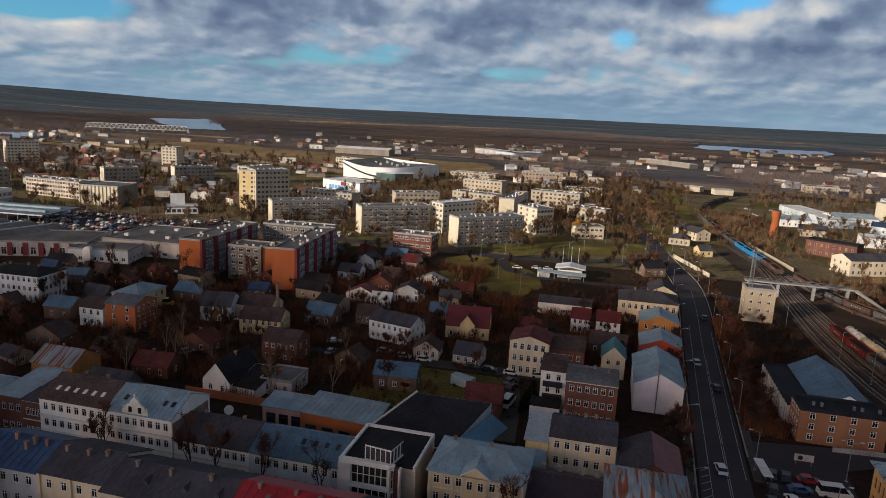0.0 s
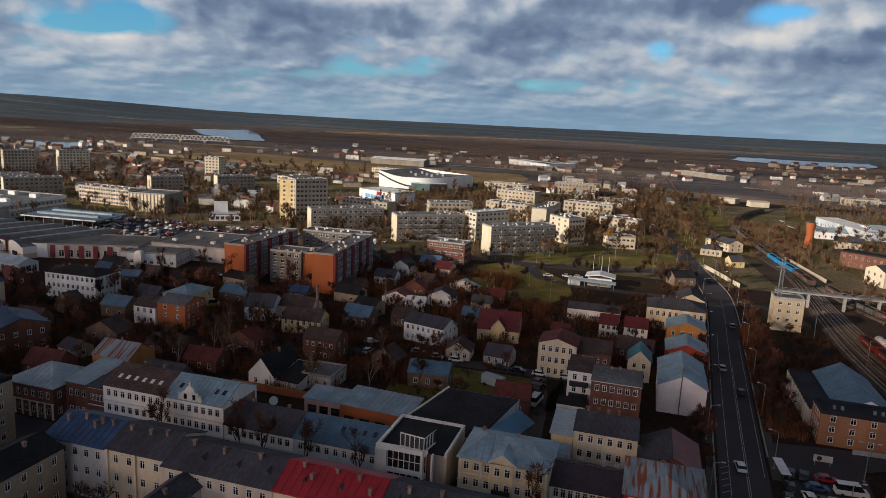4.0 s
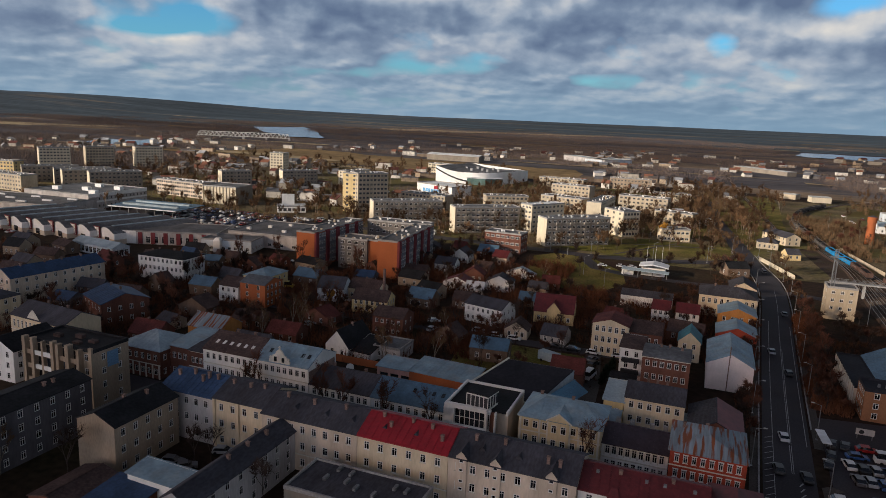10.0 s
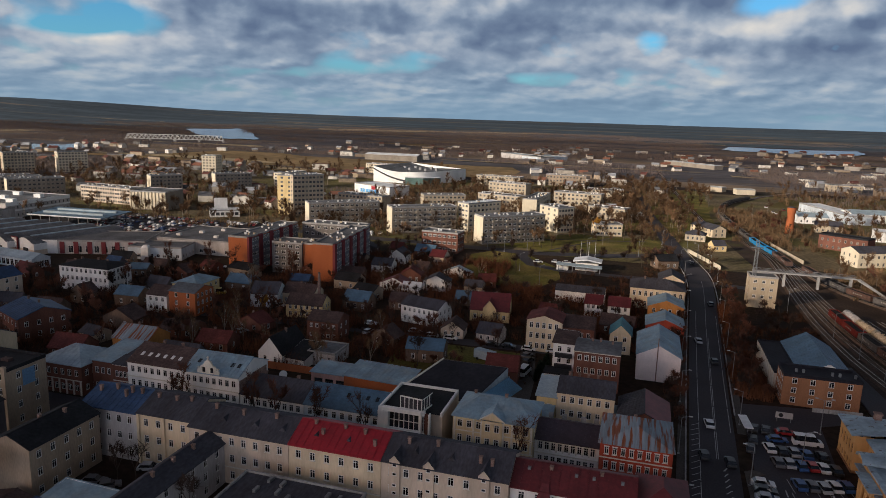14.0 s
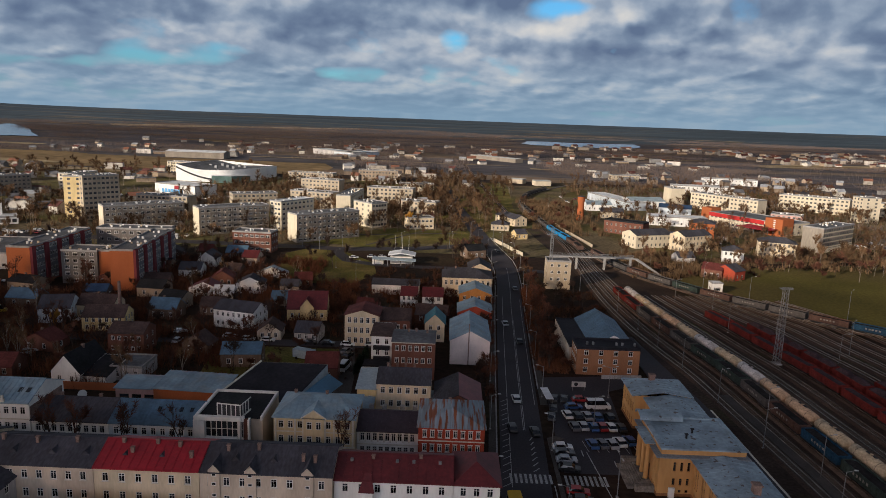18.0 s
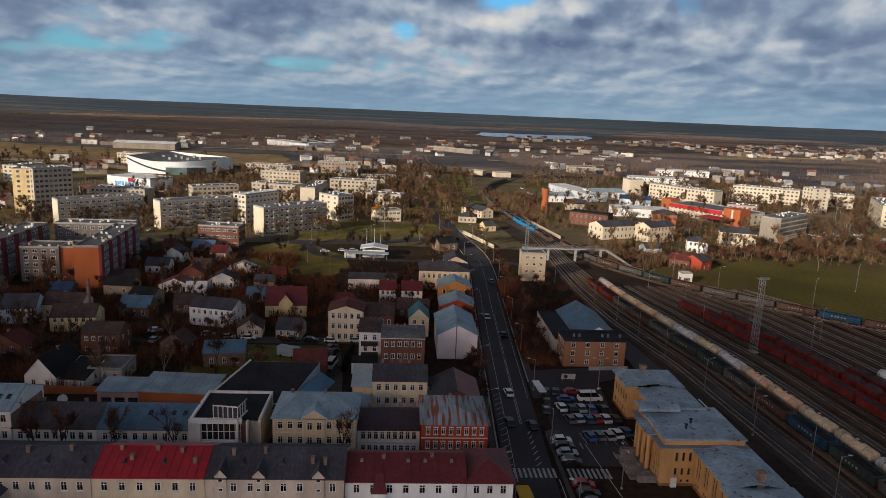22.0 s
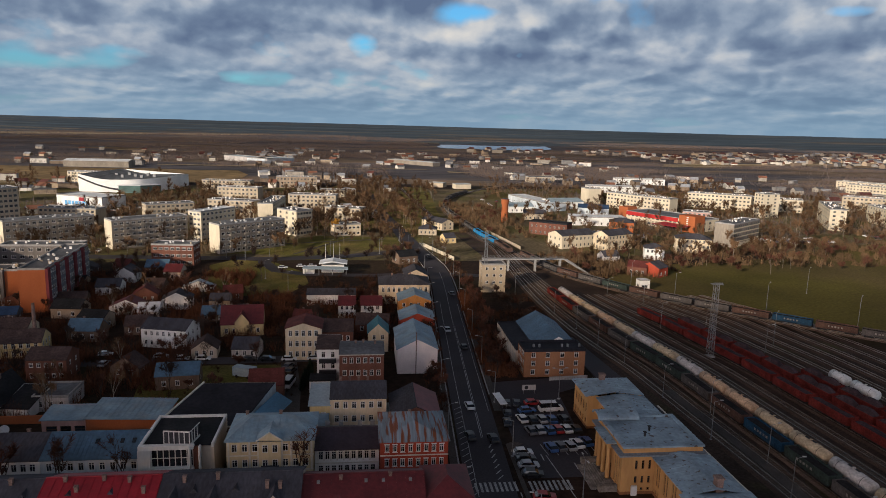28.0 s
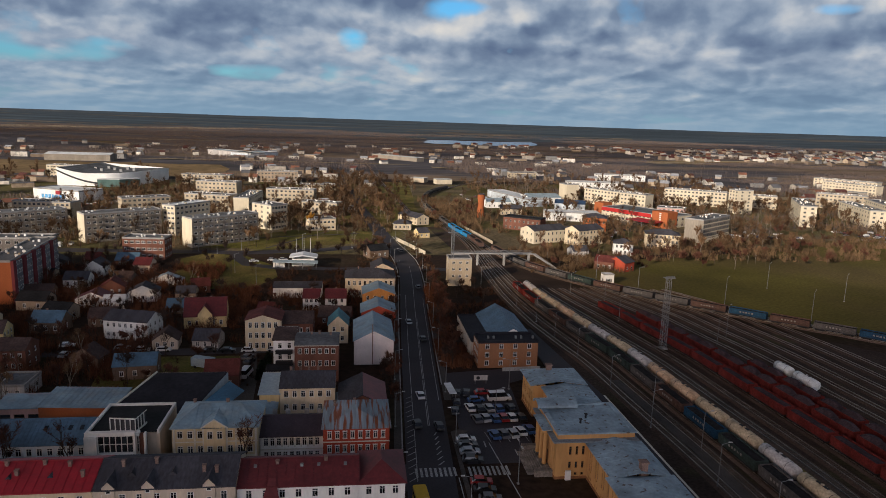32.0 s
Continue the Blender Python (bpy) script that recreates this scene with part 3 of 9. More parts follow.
def building(name, label, x, y, w, d, h, rz=0.0, roof="gable", axis="x", rise=2.5, wall="grey", roofm="slate", floors=2,
             cols=(0, 0, 0, 0), win=(1.05, 1.55), chim=(), over=0.35, near=False, seams=0.0, split=2, frame_mat=None, sill=0.95,
             band=None, group="", z=0.0, plinth=0.0, roofs="", skip=(), hip=None, margin=0.5, category="house", dormers=()):
    """A building from its front left corner; the front looks to -y. cols: windows a storey on the front, right, back and left.
    Walls, roof, windows, chimneys and dormers are parts of it."""
    if len(label.split()) < 4:
        label += " under a low roof"
    top = thing(name, label, category, pose(x, y, z, 0, 0, rz), group)
    wallm, frame_mat = PLASTER[wall], frame_mat or FRAME
    g = Geo().use(wallm)
    sh = (h - 0.3) / max(floors, 1)
    hh = min(win[1], sh * 0.66)
    rows = [(i * sh + min(sill, sh * 0.3), i * sh + min(sill, sh * 0.3) + hh) for i in range(floors) if i not in skip]
    spots = []
    for (o, u, L), n in zip((((0, 0, 0), (1, 0, 0), w), ((w, 0, 0), (0, 1, 0), d), ((w, d, 0), (-1, 0, 0), w), ((0, d, 0), (0, -1, 0), d)), cols):
        if isinstance(n, int):
            spots += facade(g, o, u, L, h, spread(L, n, win[0], margin), rows)
        else:  # (count, opening width)
            spots += facade(g, o, u, L, h, spread(L, n[0], n[1], margin), rows)
    if roof == "gable" and axis == "x":
        g.poly((w, 0, h), (w, d, h), (w, d / 2, h + rise)).poly((0, d, h), (0, 0, h), (0, d / 2, h + rise))
    elif roof == "gable":
        g.poly((0, 0, h), (w, 0, h), (w / 2, 0, h + rise)).poly((w, d, h), (0, d, h), (w / 2, d, h + rise))
    elif roof == "shed":
        g.poly((w, 0, h), (w, d, h), (w, d, h + rise)).poly((0, d, h), (0, 0, h), (0, d, h + rise))
        g.poly((w, d, h), (0, d, h), (0, d, h + rise), (w, d, h + rise))
    part("wall", g, top)
    if plinth:
        q = Geo().use(CONC)
        q.prism([(-0.06, -0.06), (w + 0.06, -0.06), (w + 0.06, d + 0.06), (-0.06, d + 0.06)], 0, plinth)
        part("plinth", q, top)
    if band:
        for zz in band:
            q = Geo().use(TRIM)
            q.box(-0.04, -0.1, zz, w + 0.04, 0.0, zz + 0.22)
            part("cornice", q, top)
    rg, sm, cap = roof_geo(w, d, h, roof, axis, rise, over, 0.16, ROOF[roofm], seams, hip)
    part("roof", rg, top, roofs)
    if sm.v:
        tagged(part("roof_seams", sm, top), kind="stuff")
    if cap.v:
        part("parapet" if roof == "flat" else "ridge_cap", cap, top)
    far = not near and math.hypot(x + 60, y - 150) > 260
    if far and spots:
        # far windows, joined: a pale surround with a dark pane set in it
        q = Geo()
        for m, a, b in spots:
            for k, mt, yy in ((0.0, FRAMEF if frame_mat is FRAME else frame_mat, 0.0), (0.09, FARPANE, -0.02)):
                q.use(mt).poly(*[m @ Vector(c) for c in ((k, yy, k), (a - k, yy, k), (a - k, yy, b - k), (k, yy, b - k))])
        tagged(part("far_glazing", q, top), kind="stuff")
        spots = []
    for m, a, b in spots:
        fr, pn = window_mesh(a, b, split, frame_mat, not near)
        ob = part("window", fr, top, m=m)
        if pn:
            part("pane", pn, ob)
    for cx, cy, ch in chim:
        if roof == "gable" and axis == "x":
            zr = h + rise * (1 - abs(cy - d / 2) / (d / 2))
        elif roof == "gable":
            zr = h + rise * (1 - abs(cx - w / 2) / (w / 2))
        elif roof == "hip":
            run = hip or min(w, d) / 2
            zr = h + rise * min(1, min(cx, w - cx) / run, min(cy, d - cy) / (d / 2))
        elif roof == "shed":
            zr = h + rise * cy / d
        else:
            zr = h
        chimney_on(top, cx, cy, zr, ch)
    for cx, dw, dh in dormers:
        # small gabled dormer on the front slope
        yy = d / 2 * 0.28
        zz = h + rise * 0.28
        q = Geo().use(wallm)
        q.box(cx - dw / 2, yy, zz - 0.5, cx + dw / 2, d / 2 * 0.8, zz + dh)
        q.poly((cx - dw / 2, yy, zz + dh), (cx + dw / 2, yy, zz + dh), (cx, yy, zz + dh + dw * 0.45))
        q.use(ROOF[roofm])
        q.slab([(cx - dw / 2 - 0.15, yy - 0.15, zz + dh - 0.05), (cx, yy - 0.15, zz + dh + dw * 0.47), (cx, d / 2, zz + dh + dw * 0.47), (cx - dw / 2 - 0.15, d / 2, zz + dh - 0.05)][::-1], 0.08)
        q.slab([(cx, yy - 0.15, zz + dh + dw * 0.47), (cx + dw / 2 + 0.15, yy - 0.15, zz + dh - 0.05), (cx + dw / 2 + 0.15, d / 2, zz + dh - 0.05), (cx, d / 2, zz + dh + dw * 0.47)][::-1], 0.08)
        q.use(PANE).poly((cx - dw * 0.3, yy - 0.02, zz + 0.1), (cx + dw * 0.3, yy - 0.02, zz + 0.1), (cx + dw * 0.3, yy - 0.02, zz + dh), (cx - dw * 0.3, yy - 0.02, zz + dh))
        part("dormer", q, top)
    return top


# ---- ground ----
def land(x, y):
    """The height of the land: flat in the town, rising slowly to wooded ridges far out."""
    r = math.hypot(x, y)
    s = min(max((r - 1100) / 3300, 0), 1)
    z = 40 * s * s * (3 - 2 * s)
    a = math.degrees(math.atan2(-x, y))
    k = min(max((a - 27) / 25, 0), 1)
    q = min(max((r - 2600) / 1700, 0), 1)
    z += 50 * k * k * (3 - 2 * k) * q * q * (3 - 2 * q)
    z += q * 5 * noise.noise((x / 700, y / 700, 0.3))
    return z


def sheet(name, pts, z, material, label, category, kind="structure", step=None):
    g = Geo().use(material)
    g.poly(*[(x, y, z + (land(x, y) if step else 0)) for x, y in pts])
    return solid(name, g, label, category, kind=kind)


# brown earth, darkened so that the near town's shade is in its colour
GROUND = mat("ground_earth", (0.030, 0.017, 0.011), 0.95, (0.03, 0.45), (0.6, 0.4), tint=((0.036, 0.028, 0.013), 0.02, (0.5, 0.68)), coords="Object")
# distance haze is put into these two colours: paler fields, bluer forest
FAR = mat("ground_far_fields_hazed", (0.17, 0.122, 0.082), 0.95, (0.006, 0.35), (0.05, 0.35), tint=((0.078, 0.071, 0.078), 0.0045, (0.40, 0.50)), stretch=(0.4, 1.6, 1))
FOREST = mat("ground_far_forest_hazed", (0.052, 0.070, 0.084), 0.95, (0.003, 0.35), (0.03, 0.35), tint=((0.14, 0.112, 0.085), 0.0035, (0.57, 0.66)), stretch=(0.35, 1.6, 1))
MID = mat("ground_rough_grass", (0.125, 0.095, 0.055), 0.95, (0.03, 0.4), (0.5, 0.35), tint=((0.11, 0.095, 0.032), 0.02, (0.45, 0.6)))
GRASS = mat("grass", (0.105, 0.094, 0.020), 0.95, (0.05, 0.35), (1.2, 0.35), tint=((0.20, 0.145, 0.05), 0.06, (0.45, 0.7)))
FIELD = mat("grass_field", (0.092, 0.078, 0.016), 0.95, (0.02, 0.3), (0.8, 0.25), tint=((0.105, 0.075, 0.03), 0.014, (0.42, 0.7)))
ASPHALT = mat("asphalt", (0.046, 0.041, 0.047), 0.75, (0.06, 0.3), (2.5, 0.2), bump=0.1, spec=0.2, tint=((0.040, 0.034, 0.038), 0.12, (0.45, 0.65)))
PAVING = mat("paving", (0.075, 0.065, 0.058), 0.9, (0.15, 0.3), (2.5, 0.25), bump=0.2)
PAINT = mat("road_paint", (0.34, 0.34, 0.33), 0.8, (0.5, 0.25), (4, 0.3))
BALLAST = mat("ballast", (0.118, 0.082, 0.062), 0.95, (0.08, 0.3), (3, 0.35), bump=0.4)
RUSTB = mat("ballast_rusty", (0.075, 0.049, 0.037), 0.95, (0.08, 0.3), (3, 0.35), bump=0.4)
WATER = mat("water", (0.05, 0.07, 0.09), 0.12, (0.02, 0.2), (0.2, 0.1), spec=0.6)


def make_ground():
    xs = sorted(set([-6500, -5500] + [i * 250 for i in range(-19, 20)] + [5500, 6500]))
    ys = sorted(set([-1500, -800, -300] + [i * 250 for i in range(0, 20)] + [5600]))
    v = [(x, y, land(x, y)) for y in ys for x in xs]
    nx = len(xs)
    near, far = [], []
    f, m = [], []
    for j in range(len(ys) - 1):
        for i in range(nx - 1):
            f.append((j * nx + i, j * nx + i + 1, (j + 1) * nx + i + 1, (j + 1) * nx + i))
            cx, cy = (xs[i] + xs[i + 1]) / 2, (ys[j] + ys[j + 1]) / 2
            rr = math.hypot(cx, cy)
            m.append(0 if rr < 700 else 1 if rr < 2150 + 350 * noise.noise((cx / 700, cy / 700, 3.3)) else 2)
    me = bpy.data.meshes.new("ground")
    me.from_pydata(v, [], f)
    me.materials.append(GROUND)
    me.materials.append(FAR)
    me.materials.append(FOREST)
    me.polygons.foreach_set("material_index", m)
    ob = new("ground", me)
    tagged(ob, "bare late-autumn earth and brownish fields reaching the horizon", "ground", kind="structure")


make_ground()
# lighter sheet over the sunlit zone; the sunlight is put into its colour too
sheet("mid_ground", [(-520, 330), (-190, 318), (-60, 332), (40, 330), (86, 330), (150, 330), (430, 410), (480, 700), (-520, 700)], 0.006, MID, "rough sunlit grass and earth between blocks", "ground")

# ---- cloud that shades the near quarter ----
def cloud_mat(through_light):
    """Cloud is not opaque: some of the sun comes through each of its two sides."""
    m = mat("cloud_white_%d" % (through_light * 100), (0.8, 0.8, 0.8), 1.0, (0.01, 0.1), (0.05, 0.1))
    nt = m.node_tree
    mix, tr = nt.nodes.new("ShaderNodeMixShader"), nt.nodes.new("ShaderNodeBsdfTransparent")
    tr.inputs[0].default_value = (1.0, 0.95, 0.88, 1)
    mix.inputs[0].default_value = through_light
    nt.links.new(nt.nodes["Principled BSDF"].outputs[0], mix.inputs[1])
    nt.links.new(tr.outputs[0], mix.inputs[2])
    nt.links.new(mix.outputs[0], nt.nodes["Material Output"].inputs["Surface"])
    return m


def make_cloud(cx, cy, rx, ry, tilt, seed, label, alt=430.0, through_light=0.3):
    """A flat-based cumulus whose shade falls round (cx, cy)."""
    off = SUN_AZ * (alt / math.tan(SUN_EL))
    g = Geo().use(cloud_mat(through_light))
    mx, my = cx + off.x, cy + off.y
    n = 72
    outline = []
    c, s = math.cos(radians(tilt)), math.sin(radians(tilt))
    for i in range(n):
        a = 2 * math.pi * i / n
        k = 1 + 0.07 * noise.noise((3 * math.cos(a), 3 * math.sin(a), seed)) + 0.05 * noise.noise((9 * math.cos(a), 9 * math.sin(a), seed))
        u, v = rx * k * math.cos(a), ry * k * math.sin(a)
        outline.append((mx + u * c - v * s, my + u * s + v * c))
    rings = [(1.0, 0), (0.96, 14), (0.8, 34), (0.5, 52)]
    P = [[(mx + (q[0] - mx) * k, my + (q[1] - my) * k, alt + z + (10 * noise.noise((q[0] / 90, q[1] / 90, k * 3)) if z else 0)) for q in outline] for k, z in rings]
    for p, q in zip(P, P[1:]):
        for i in range(n):
            j = (i + 1) % n
            g.poly(p[i], p[j], q[j], q[i])
    g.poly(*P[-1])
    g.poly(*reversed(P[0]))
    solid("cloud", g, label, "cloud", kind="structure", smooth=True)


# dense in the middle, thin towards its rim
for ry, alt, tl in ((272, 430, 0.50), (303, 500, 0.77), (332, 570, 0.79), (366, 640, 0.81)):
    make_cloud(-150, -60, 475 + ry, ry, -4, ry * 0.1, "low grey cumulus cloud drifting in front of the sun", alt, tl)
make_cloud(-150, 1600, 1500, 400, 4, 5.0, "long low cumulus cloud drifting beyond the town", 430, 0.72)

# ---- roads and open ground ----
def strip(name, line, width, z, material, label, category="road"):
    """A road along a line of (x, y)."""
    g = Geo().use(material)
    L, R = [], []
    for i, (x, y) in enumerate(line):
        a, b = Vector(line[max(i - 1, 0)]), Vector(line[min(i + 1, len(line) - 1)])
        t = (b - a).normalized()
        L.append((x - t.y * width / 2, y + t.x * width / 2, z))
        R.append((x + t.y * width / 2, y - t.x * width / 2, z))
    for i in range(len(line) - 1):
        g.poly(R[i], R[i + 1], L[i + 1], L[i])
    return solid(name, g, label, category, kind="structure")


STREET = ((-60, 12.1), (115, 21.2), (180, 24.6), (236, 27.8), (270, 30.0), (300, 31.2), (322, 30.4), (340, 28.0), (362, 24.8), (415, 20.0), (490, 11.5), (561, 6.0), (788, -14.0), (1100, -30.0))


def street_x(y):
    for (a, p), (b, q) in zip(STREET, STREET[1:]):
        if y <= b:
            return p + (q - p) * (y - a) / (b - a)
    return STREET[-1][1]


strip("road_main", [(street_x(y), y) for y in range(-40, 560, 6)], 9.4, 0.05, ASPHALT, "dark asphalt main street with faded white lines")
strip("road_avenue", [(street_x(y), y) for y in range(554, 1100, 30)], 13, 0.05, ASPHALT, "long straight avenue running out of town")
strip("road_yard", [(29, 302), (40, 299), (52, 296)], 6, 0.045, ASPHALT, "narrow asphalt lane towards the tracks")
strip("road_cross", [(-330, 112), (-150, 112), (-14, 112), (20, 114)], 10, 0.045, ASPHALT, "narrow shaded asphalt side street between houses")
strip("road_ring", [(-330, 352), (-160, 338), (-72, 335), (-46, 333), (-10, 342), (9, 351), (26, 354)], 9, 0.047, ASPHALT, "asphalt street past the lawns")
sheet("parking_lot", [(29, 118), (44, 118), (47, 160), (58, 166), (58, 172), (31, 168)], 0.06, ASPHALT, "dark asphalt car park before the station", "car park")
sheet("lawn_1", [(-74, 318), (-66, 262), (-34, 260), (-26, 282), (-30, 304), (-46, 326), (-66, 331)], 0.05, GRASS, "rough green grass plot below the street", "lawn")
sheet("lawn_2", [(-72, 346), (-40, 343), (0, 358), (24, 360), (14, 400), (-30, 402), (-60, 375)], 0.05, GRASS, "sunlit lawn with worn paths and yellow grass", "lawn")
sheet("field_1", [(104, 282), (114, 264), (140, 236), (166, 211), (186, 194), (232, 148), (285, 102), (430, 60), (640, 420), (345, 402), (190, 330), (120, 318)], 0.05, FIELD, "wide open green field sloping beside the railway", "field")

# ---- front row along the side street (seen from its yards) ----
def lintels(top, w, h, floors, n, margin=0.5, a=1.05):
    """White sills under the front windows."""
    sh = (h - 0.3) / floors
    for i in range(floors):
        for c, d in spread(w, n, a, margin):
            z = i * sh + min(0.95, sh * 0.3)
            part("sill", Geo().use(TRIM).box(c - 0.1, -0.09, z - 0.1, d + 0.1, 0.0, z), top)


def dormer_vent(top, x, y, z, s=0.7):
    """A small triangular roof vent that looks to the front."""
    g = Geo().use(ROOF["slate"])
    g.poly((x - s, y, z), (x + s, y, z), (x, y, z + s * 1.1))
    g.poly((x + s, y, z), (x, y + 2.2, z + s * 1.1), (x, y, z + s * 1.1))
    g.poly((x, y + 2.2, z + s * 1.1), (x - s, y, z), (x, y, z + s * 1.1))
    part("roof_vent", g, top)


def stair_gable(top, x, w, h, roofm, wall):
    """A narrow stair bay with a small gable, flush with the front."""
    g = Geo().use(PLASTER[wall])
    g.box(x - w / 2, -0.25, 0, x + w / 2, 0.2, h + 0.25)
    g.poly((x - w / 2, -0.25, h + 0.25), (x + w / 2, -0.25, h + 0.25), (x, -0.25, h + 1.3))
    part("stair_bay", g, top)
    r = Geo().use(ROOF[roofm])
    r.slab([(x - w / 2 - 0.3, -0.5, h + 0.1), (x, -0.5, h + 1.5), (x, 3.4, h + 1.5), (x - w / 2 - 0.3, 0.6, h + 0.1)][::-1], 0.1)
    r.slab([(x, -0.5, h + 1.5), (x + w / 2 + 0.3, -0.5, h + 0.1), (x + w / 2 + 0.3, 0.6, h + 0.1), (x, 3.4, h + 1.5)][::-1], 0.1)
    part("bay_roof", r, top)
    for z in (2.0, 4.2, 5.6, 7.6, 9.2):
        m, pn = window_mesh(0.8, 0.6, 1, FRAME, False)
        ob = part("window", m, top, m=pose(x - 0.4, -0.27, z))
        part("pane", pn, ob)


t = building("apartment_house", "grey three-storey tenement with weathered slate roof and chimneys", -71.8, 96, 20.2, 11, 10, wall="beige", roofm="slate", rise=2.2, floors=3, cols=(8, 0, 8, 0), chim=[(3, 4.6, 1.1), (9, 4.2, 1.2), (15.5, 4.6, 1.1)], near=True, group="tenements of the front row", band=[9.6, 3.2])
lintels(t, 20.2, 10, 3, 8)
for x in (6, 12.5, 18):
    dormer_vent(t, x, 2.0, 10.8)
t = building("apartment_house", "cream three-storey tenement with a bright red tin roof", -51.5, 96, 17.2, 11, 10, wall="cream", roofm="red", rise=2.3, floors=3, cols=(6, 0, 6, 0), chim=[(3, 4.8, 0.9), (5.2, 3.0, 1.0), (8.7, 4.8, 0.9), (12.6, 4.4, 0.9), (15.2, 2.4, 1.2)], near=True, seams=1.4, group="tenements of the front row", band=[9.6, 3.2])
lintels(t, 17.2, 10, 3, 6)
for x in (4.2, 10.3):
    dormer_vent(t, x, 2.2, 10.9, 0.5)
t = building("apartment_house", "grey-beige tenement with stair gables and patched slate roof", -34.2, 96, 21.6, 11, 10, wall="beige", roofm="slate", rise=2.3, floors=3, cols=(8, 0, 8, 0), chim=[(3.6, 4, 1.2), (8.6, 4.4, 1.2), (16.4, 2.6, 1.4), (18.4, 2.4, 1.4)], near=True, group="tenements of the front row", band=[9.6])
lintels(t, 21.6, 10, 3, 8)
for x in (2.4, 8.3, 17.6):
    stair_gable(t, x, 1.9, 10, "slate", "beige")
for x in (5.3, 11.6):
    dormer_vent(t, x, 2.0, 10.8)
t = building("apartment_house", "pale three-storey house under a long dark red tin roof", -12.5, 97, 19.5, 10, 9, wall="white", roofm="darkred", roof="gable", rise=2.2, floors=3, cols=(7, 0, 7, 3), near=True, seams=1.5, chim=[(6, 4, 0.6), (14, 4.4, 0.6)], group="tenements of the front row")
part("porch_roof", Geo().use(ROOF["darkred"]).slab([(4.2, -1.6, 7.6), (6.8, -1.6, 7.6), (6.0, 0.8, 9.8), (5.0, 0.8, 9.8)], 0.12), t)
part("porch", Geo().use(PLASTER["white"]).box(4.5, -1.4, 0, 6.5, -0.002, 7.5), t)
for x in (2.2, 9.8, 12.6, 17.0):
    part("roof_hatch", Geo().use(METAL).box(x, 3.2, 10.2, x + 0.5, 3.7, 10.85), t)
t = building("apartment_house", "pale corner house with a hipped dark red roof", 7.1, 97, 7.6, 11, 9, wall="white", roofm="darkred", roof="hip", rise=2.0, floors=3, cols=(3, 4, 3, 0), near=True, group="tenements of the front row")
t = building("apartment_house", "yellowish tenement with wall piers and slate roof", -83.8, 97, 11.8, 11, 10.3, wall="cream", roofm="slate", rise=2.2, floors=3, cols=(4, 0, 4, 0), near=True, chim=[(2, 4, 1), (6, 4, 1), (9, 4.4, 1)], group="tenements of the front row")
for x in (0.3, 5.9, 11.5):
    part("pier", Geo().use(PLASTER["cream"]).box(x - 0.25, -0.35, 0, x + 0.25, 0, 10), t)
t = building("apartment_house", "grey tenement with a dark blue tin roof and brick chimneys", -97, 97, 13, 11, 10, wall="grey", roofm="navy", rise=2.4, floors=3, cols=(5, 0, 5, 2), near=True, seams=1.3, chim=[(2, 3.6, 1.3), (5.2, 4.5, 1.3), (8.2, 3.2, 1.6), (8.9, 4.2, 1.6), (11, 4.4, 1.2)], group="tenements of the front row")

# ---- yards in front of that row ----
t = building("apartment_house", "plain tan-grey block with a black felt gable roof", -99.5, 79.5, 8.8, 15.5, 10, wall="tan", roofm="black", axis="y", rise=1.9, floors=3, cols=(0, 5, 0, 4), near=True, chim=[(4, 7, 0.9), (5.5, 11, 0.9)])
t = building("apartment_house", "long narrow grey wing with a patched felt roof", -70, 68, 5.6, 28, 8, wall="grey", roofm="slate", axis="y", rise=1.8, floors=3, cols=(0, 8, 0, 0), near=True, chim=[(3.4, 12, 0.8), (3.4, 17, 0.8), (3.6, 22, 0.9)])
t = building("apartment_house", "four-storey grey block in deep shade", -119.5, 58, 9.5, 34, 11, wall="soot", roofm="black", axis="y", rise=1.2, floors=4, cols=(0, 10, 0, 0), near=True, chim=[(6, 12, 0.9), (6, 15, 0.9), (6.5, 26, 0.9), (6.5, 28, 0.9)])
t = building("garage_shed", "long white shed with a pale blue lean-to roof", -83.5, 75.2, 14.6, 4.4, 5.4, rz=-2, wall="white", roofm="bluegrey", roof="shed", rise=0.7, floors=1, near=True, category="shed")
t = building("garage_shed", "low shed with a brown felt roof", -95, 66, 8, 11, 3.2, wall="brickdark", roofm="brown", axis="y", rise=1, floors=1, category="shed")
t = building("garage_shed", "low shed with a dark blue roof", -86, 67, 9, 9, 3.4, wall="brickdark", roofm="navy", roof="shed", rise=0.8, floors=1, category="shed")
t = building("workshop", "flat dark-roofed workshop with metal roof vents", -57, 81.5, 22, 10, 6, wall="panelgrey", roofm="slate", roof="flat", rise=0.35, floors=1, cols=(6, 2, 0, 3))
for x, y in ((4.5, 4.4), (5.2, 7.8), (7.8, 7.2), (8.2, 4.8), (10.5, 3.6), (16.3, 6.4), (18.4, 6.2), (14, 3)):
    part("roof_vent", Geo().use(METAL).box(x, y, 6.0, x + 0.55, y + 1.5, 6.5), t)

